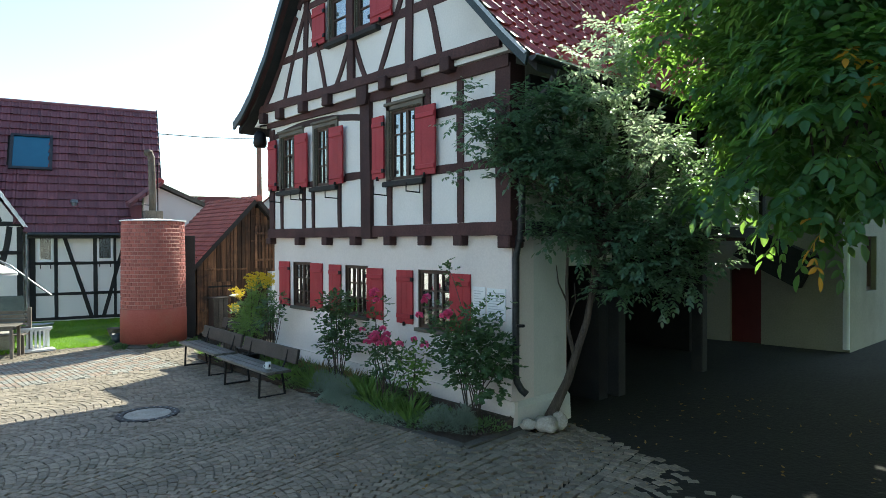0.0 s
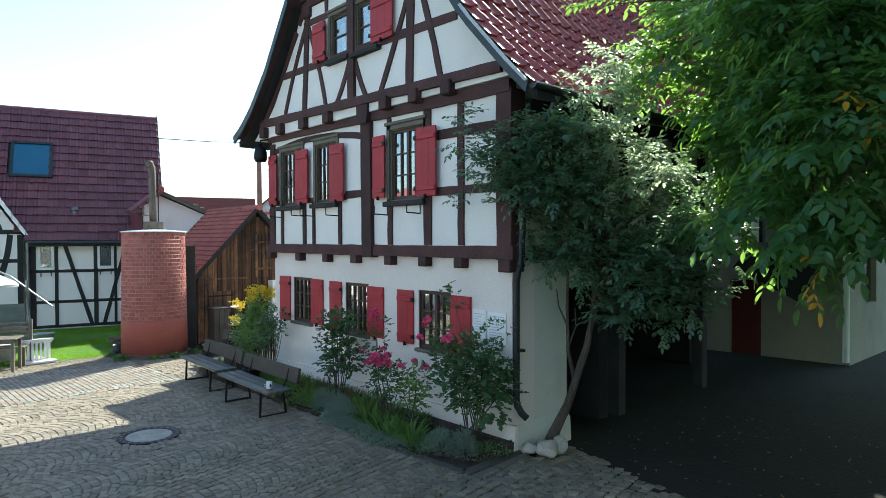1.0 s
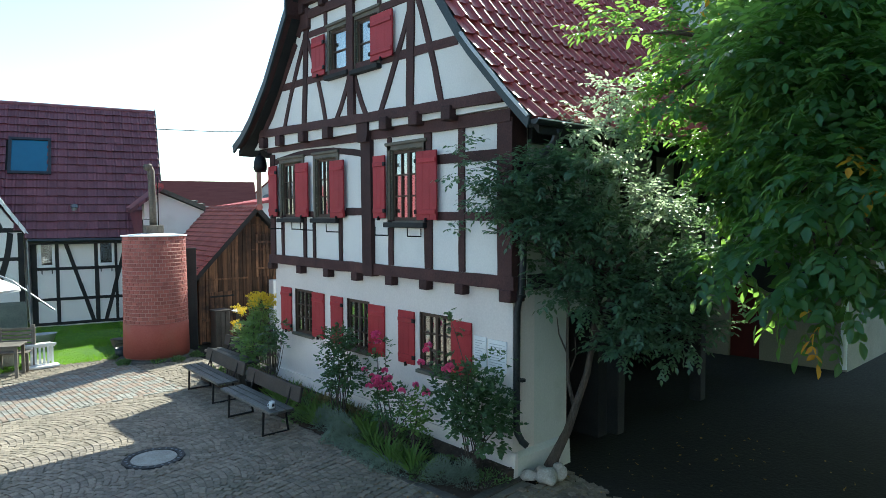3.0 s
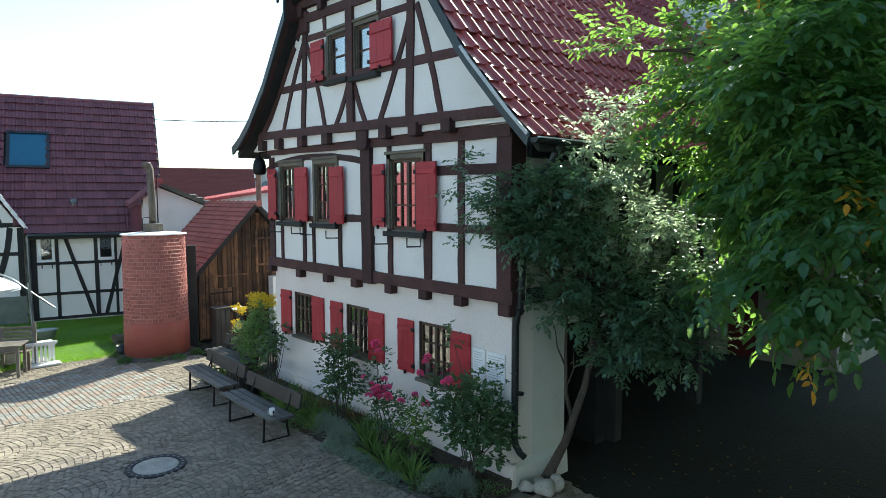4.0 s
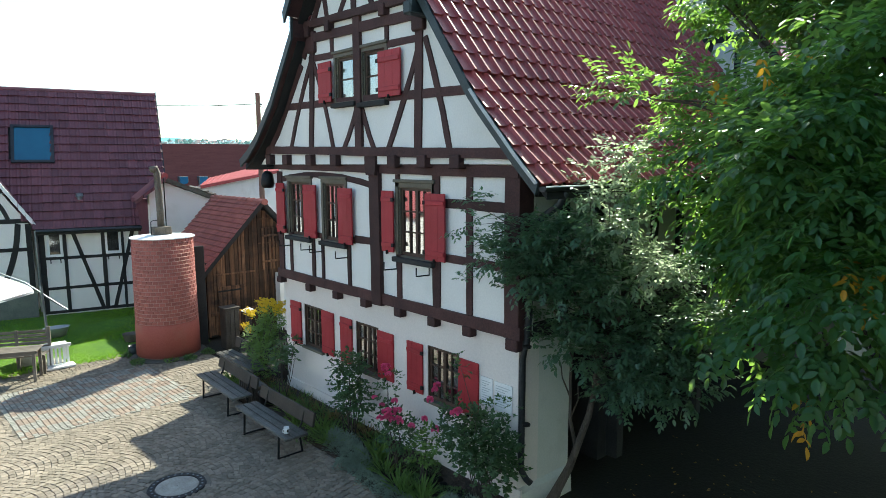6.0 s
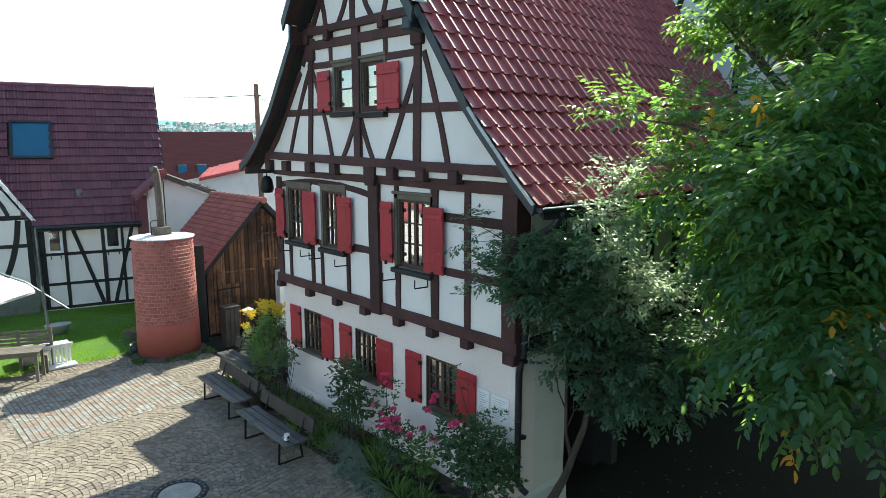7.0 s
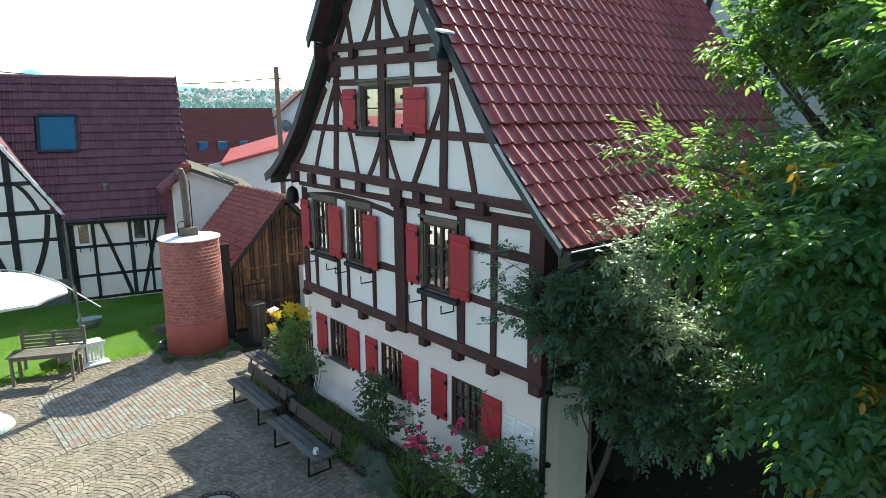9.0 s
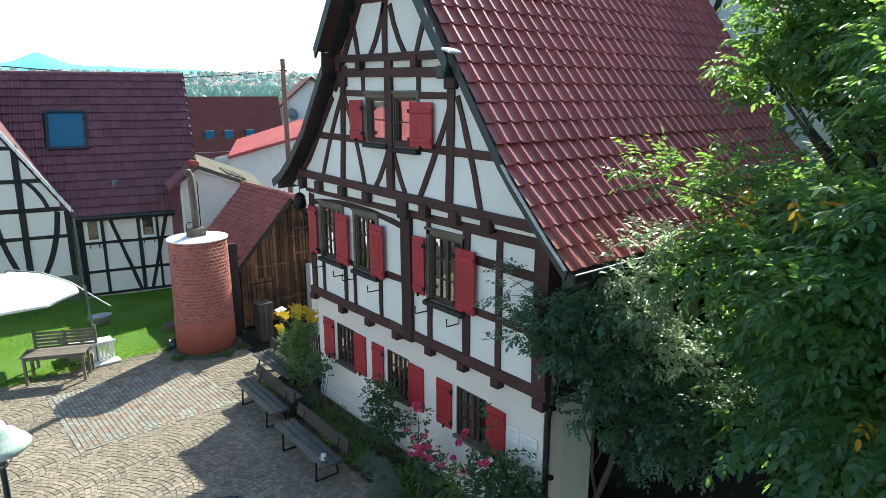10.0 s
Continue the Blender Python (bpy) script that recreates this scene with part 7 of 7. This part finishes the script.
brown = block("brown_roofed_house", "long white house under a brown roof with small blue skylights", [(-53.4, 4.0), (-60.0, 6.4), (-55.45, 21.95), (-48.85, 19.65)], -1.5, 1.9, 6.45, plaster, tile_brown)
blue_pane = surface("blue_skylight_glass", (0.03, 0.16, 0.30), (0.04, 0.20, 0.36), 0.1, big=0.6, fine=3, bump=0.0)
for t in (0.590, 0.680, 0.782):
    x, y = -53.4 + 5.0 * t, 4.0 + 17.2 * t
    f = part("skylight", box(x - 1.35, x - 0.9, y - 0.40, y + 0.40, 2.9, 3.7, 0.02), zinc, brown)
    part("pane", box(x - 0.9, x - 0.86, y - 0.33, y + 0.33, 2.95, 3.65), blue_pane, f)
red_house = thing("coral_roofed_outbuilding", (-26, 6, G), "white outbuilding with a coral red sheet roof", "house")
E0, E1, R0, R1 = Vector((-26.0, 5.77, 3.72)), Vector((-30.0, 12.5, 4.45)), Vector((-35.3, 10.08, 3.91)), Vector((-40.7, 18.3, 5.07))
bm = bmesh.new()
qs = [E0, E1, R1, R0]
top, bot = [bm.verts.new(v) for v in qs], [bm.verts.new(v - Vector((0, 0, 0.16))) for v in qs]
bm.faces.new(top)
bm.faces.new(bot)
for i in range(4):
    bm.faces.new((top[i], top[(i + 1) % 4], bot[(i + 1) % 4], bot[i]))
part("roof", bm, red_sheet, red_house)
al = (E1 - E0).normalized()
inn = Vector((-al.y, al.x, 0)) * -1
if inn.dot(R0 - E0) < 0:
    inn = -inn
bm = bmesh.new()
w0, w1 = E0 + al * 0.45 + inn * 0.3, E1 + inn * 0.3
w2, w3 = w1 + inn * 0.9, w0 + inn * 0.9
lo_, hi_ = [bm.verts.new((v.x, v.y, -1.5)) for v in (w0, w1, w2, w3)], [bm.verts.new((v.x, v.y, (3.56 if k in (0, 3) else 4.28))) for k, v in enumerate((w0, w1, w2, w3))]
for i in range(4):
    bm.faces.new((lo_[i], lo_[(i + 1) % 4], hi_[(i + 1) % 4], hi_[i]))
part("wall", bm, plaster, red_house)
for i in range(18):
    part("roof_seam", tube([E0.lerp(E1, i / 17) + Vector((0, 0, 0.03)), R0.lerp(R1, i / 17) + Vector((0, 0, 0.03))], 0.018, 4), red_sheet, red_house)
gh = block("far_gabled_house", "white gabled house with a brown roof and a dish", [(-35.5, 12.5), (-32.6, 17.4), (-40.0, 20.6), (-42.9, 15.7)], -1.0, 5.3, 7.75, plaster, tile_brown)
dish = part("satellite_dish", lathe([(0.02, 0.0), (0.25, 0.03), (0.42, 0.12), (0.40, 0.13), (0.02, 0.03)], (0, 0, 0), 20), zinc, gh)
dish.data.transform(Matrix.Translation((-34.4, 13.6, 5.4)) @ Matrix.Rotation(radians(70), 4, "Y"))
gh.matrix_basis = Matrix.Translation((5.5, -6.4, 6.6)) @ Matrix.Scale(1.45, 4) @ Matrix.Translation((-5.5, 6.4, -6.6)) @ gh.matrix_basis

PX, PY = -27.2, 9.64
pole = thing("utility_pole", (PX, PY, G), "tall wooden utility pole with wires", "pole")
pole_wood = surface("brown_pole_wood", (0.20, 0.11, 0.075), (0.32, 0.19, 0.14), 0.85, big=3, fine=30, bump=0.3)
part("pole", tube([(PX, PY, -1.6), (PX - 0.02, PY - 0.05, 8.55)], [0.16, 0.125], 10), pole_wood, pole)
part("wire", tube([(PX, PY, 7.98), (-26.6, 6.6, 7.66), (-26.0, 3.9, 7.48), (-25.9, 0.03, 7.58), (-26.0, -3.2, 7.81), (-26.2, -7.0, 8.2)], 0.022, 5), black_iron, pole)
part("wire", tube([(PX, PY, 7.9), (-31.0, 13.0, 7.5), (-38.0, 19.0, 7.4)], 0.022, 5), black_iron, pole)
part("insulator", tube([(PX, PY - 0.05, 7.98), (PX + 0.1, PY + 0.15, 7.94)], 0.05, 8), zinc, pole)

# neighbours closing the yard behind the camera; grey one added unseen to block light
block("white_neighbour_house", "plain white house with a red roof closing the yard", [(-18.0, -24.0), (-18.0, -15.5), (-34.0, -15.5), (-34.0, -24.0)], -0.5, 2.3, 5.9, plaster, tile_red_far)
block("white_neighbour_house", "plain white house with a red roof across the lane", [(4.0, -26.0), (-13.0, -26.0), (-13.0, -34.0), (4.0, -34.0)], -0.5, 5.2, 10.0, plaster, tile_red_far)
block("grey_neighbour_house", "plain grey house added out of view to block light", [(13.0, -14.0), (13.0, 6.0), (21.0, 6.0), (21.0, -14.0)], -0.5, 6.0, 10.5, plaster_side, tile_red_far)

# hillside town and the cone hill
# Distance haze is painted in: pale colours here, a glow from hazed().
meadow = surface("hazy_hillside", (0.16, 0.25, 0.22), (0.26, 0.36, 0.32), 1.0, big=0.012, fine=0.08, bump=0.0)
def slope_at(az, j):
    """A place on the far hillside: bearing az, step j up the slope."""
    d = 950 + 200 * j
    return (5.5 + d * math.cos(az), -6.4 + d * math.sin(az), 6.6 + d * (-0.012 + 0.044 * (j / 6) ** 0.9))
hv, hf = [], []
for i in range(41):
    az = radians(128 + 62 * i / 40)
    for j in range(7):
        x, y, z = slope_at(az, j)
        hv.append((x, y, z - 1 + 2 * noise.noise((i * 0.6, j * 0.8, 3))))
for i in range(40):
    for j in range(6):
        a = i * 7 + j
        hf.append((a, a + 1, a + 8, a + 7))
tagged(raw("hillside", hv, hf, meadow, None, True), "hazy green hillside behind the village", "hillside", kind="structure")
# Adds a glow that stands in for distance haze; nothing here is a lamp.
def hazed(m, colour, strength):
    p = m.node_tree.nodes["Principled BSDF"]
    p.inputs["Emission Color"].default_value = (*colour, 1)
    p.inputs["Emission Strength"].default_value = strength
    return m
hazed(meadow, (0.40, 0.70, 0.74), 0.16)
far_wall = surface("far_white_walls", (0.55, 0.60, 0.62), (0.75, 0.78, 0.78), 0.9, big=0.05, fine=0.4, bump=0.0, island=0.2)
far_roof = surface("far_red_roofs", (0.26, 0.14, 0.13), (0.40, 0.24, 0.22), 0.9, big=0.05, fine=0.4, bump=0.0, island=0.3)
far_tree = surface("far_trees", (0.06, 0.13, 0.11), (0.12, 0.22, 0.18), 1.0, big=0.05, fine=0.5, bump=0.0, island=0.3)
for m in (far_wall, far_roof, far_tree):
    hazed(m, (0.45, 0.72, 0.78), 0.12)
rnd = random.Random(9)
wv, wf, ov, of_, cv, cf = [], [], [], [], [], []
for i in range(2600):
    az = radians(rnd.uniform(132, 186))
    j = 0.6 + 5.3 * rnd.random() ** 0.8
    x, y, z = slope_at(az, j)
    if rnd.random() < (0.72 if j > 2.6 else 0.2):
        w, l, h = rnd.uniform(4, 6), rnd.uniform(5, 9), rnd.uniform(3.5, 6)
        a = rnd.uniform(0, 3.14)
        ca, sa = math.cos(a), math.sin(a)
        def at(u, v, q):
            return (x + u * ca - v * sa, y + u * sa + v * ca, z + q)
        b = len(wv)
        wv += [at(u, v, q) for q in (-3, h) for u, v in ((-w, -l), (w, -l), (w, l), (-w, l))] + [at(0, -l, h + 4), at(0, l, h + 4)]
        wf += [(b, b + 1, b + 5, b + 4), (b + 1, b + 2, b + 6, b + 5), (b + 2, b + 3, b + 7, b + 6), (b + 3, b, b + 4, b + 7), (b + 4, b + 5, b + 8), (b + 6, b + 7, b + 9)]
        b = len(ov)
        ov += [at(-w - 0.6, -l - 0.5, h - 0.3), at(0, -l - 0.5, h + 4.2), at(0, l + 0.5, h + 4.2), at(-w - 0.6, l + 0.5, h - 0.3), at(w + 0.6, -l - 0.5, h - 0.3), at(w + 0.6, l + 0.5, h - 0.3)]
        of_ += [(b, b + 1, b + 2, b + 3), (b + 1, b + 4, b + 5, b + 2)]
    else:
        for q in range(3):
            r, h = rnd.uniform(3, 7), rnd.uniform(7, 13) + (7 if j < 2 else 0)
            px, py = x + rnd.uniform(-9, 9), y + rnd.uniform(-9, 9)
            b = len(cv)
            cv += [(px, py, z + h)] + [(px + r * rnd.uniform(0.7, 1.2) * math.cos(k), py + r * rnd.uniform(0.7, 1.2) * math.sin(k), z + h * rnd.uniform(0.45, 0.65)) for k in np.arange(7) * 0.898] + [(px + r * 0.6 * math.cos(k), py + r * 0.6 * math.sin(k), z - 2) for k in np.arange(7) * 0.898]
            for k in range(7):
                k2 = (k + 1) % 7
                cf += [(b, b + 1 + k, b + 1 + k2), (b + 1 + k, b + 8 + k, b + 8 + k2, b + 1 + k2)]
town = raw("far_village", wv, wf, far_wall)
tagged(town, "houses of a distant village, paled by painted haze", "village", kind="stuff")
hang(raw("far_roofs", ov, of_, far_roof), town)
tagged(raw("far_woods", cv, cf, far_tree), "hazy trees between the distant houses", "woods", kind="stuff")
# Bluish base and emission carry the haze over the horizon hills.
cone_blue = surface("haze_blue_glow", (0.03, 0.09, 0.11), (0.04, 0.11, 0.13), 1.0, big=0.002, fine=0.01, bump=0.0)
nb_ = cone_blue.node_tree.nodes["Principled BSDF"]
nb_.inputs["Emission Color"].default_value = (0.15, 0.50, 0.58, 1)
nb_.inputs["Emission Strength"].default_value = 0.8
kv, kf = [], []
for i in range(201):
    y = -700 + 3000 * i / 200
    peak = 106 + 41 * math.exp(-(abs(y - 361) / 70) ** 1.45) + 5 * noise.noise((y * 0.006, 0, 0)) + 3 * noise.noise((y * 0.03, 2, 0)) - 16 * max(0.0, min(1.0, (y - 800) / 300))
    for dx, k in ((0, 0.0), (-120, 0.75), (-200, 1.0), (-400, 0.0)):
        kv.append((-2300 + dx, y, -10 + (peak + 10) * k))
for i in range(200):
    for j in range(3):
        a = i * 4 + j
        kf.append((a, a + 1, a + 5, a + 4))
tagged(raw("backdrop_hills", kv, kf, cone_blue, None, True), "horizon hills with one cone, haze painted as blue glow", "hills", kind="structure")

# things on the yard stand on its fall: far ones a little lower and further out
OUT = Matrix.Translation((5.6, -6.25, 4.28)) @ Matrix.Scale(1.043, 4) @ Matrix.Translation((-5.6, 6.25, -4.28))
for ob in (gt, gb, wc, slab, ps, tub, pot, basket):
    ob.matrix_basis = OUT @ ob.matrix_basis
bpy.context.view_layer.update()
for ob in list(bpy.data.objects):
    if ob.parent is None and ob.name.split(".")[0] in ("park_bench", "white_mug", "slatted_crate", "dark_planter", "flower_bed", "pebble", "rose_bush", "dark_shrub", "goldenrod_clump", "yellowing_perennial", "iris_clump",
                                                       "lavender_bush", "silver_groundcover", "bed_weeds", "dry_grass_clump", "day_lily_clump", "weed_clump", "picket_fence", "small_sign_post", "manhole_cover", "wooden_bin", "leaning_board", "plank_shed"):
        mid = ob.matrix_world.translation.x if ob.type == "EMPTY" else sum((ob.matrix_world @ Vector(c)).x for c in ob.bound_box) / 8
        ob.matrix_basis = Matrix.Translation((0, 0, gz(mid) - G)) @ ob.matrix_basis
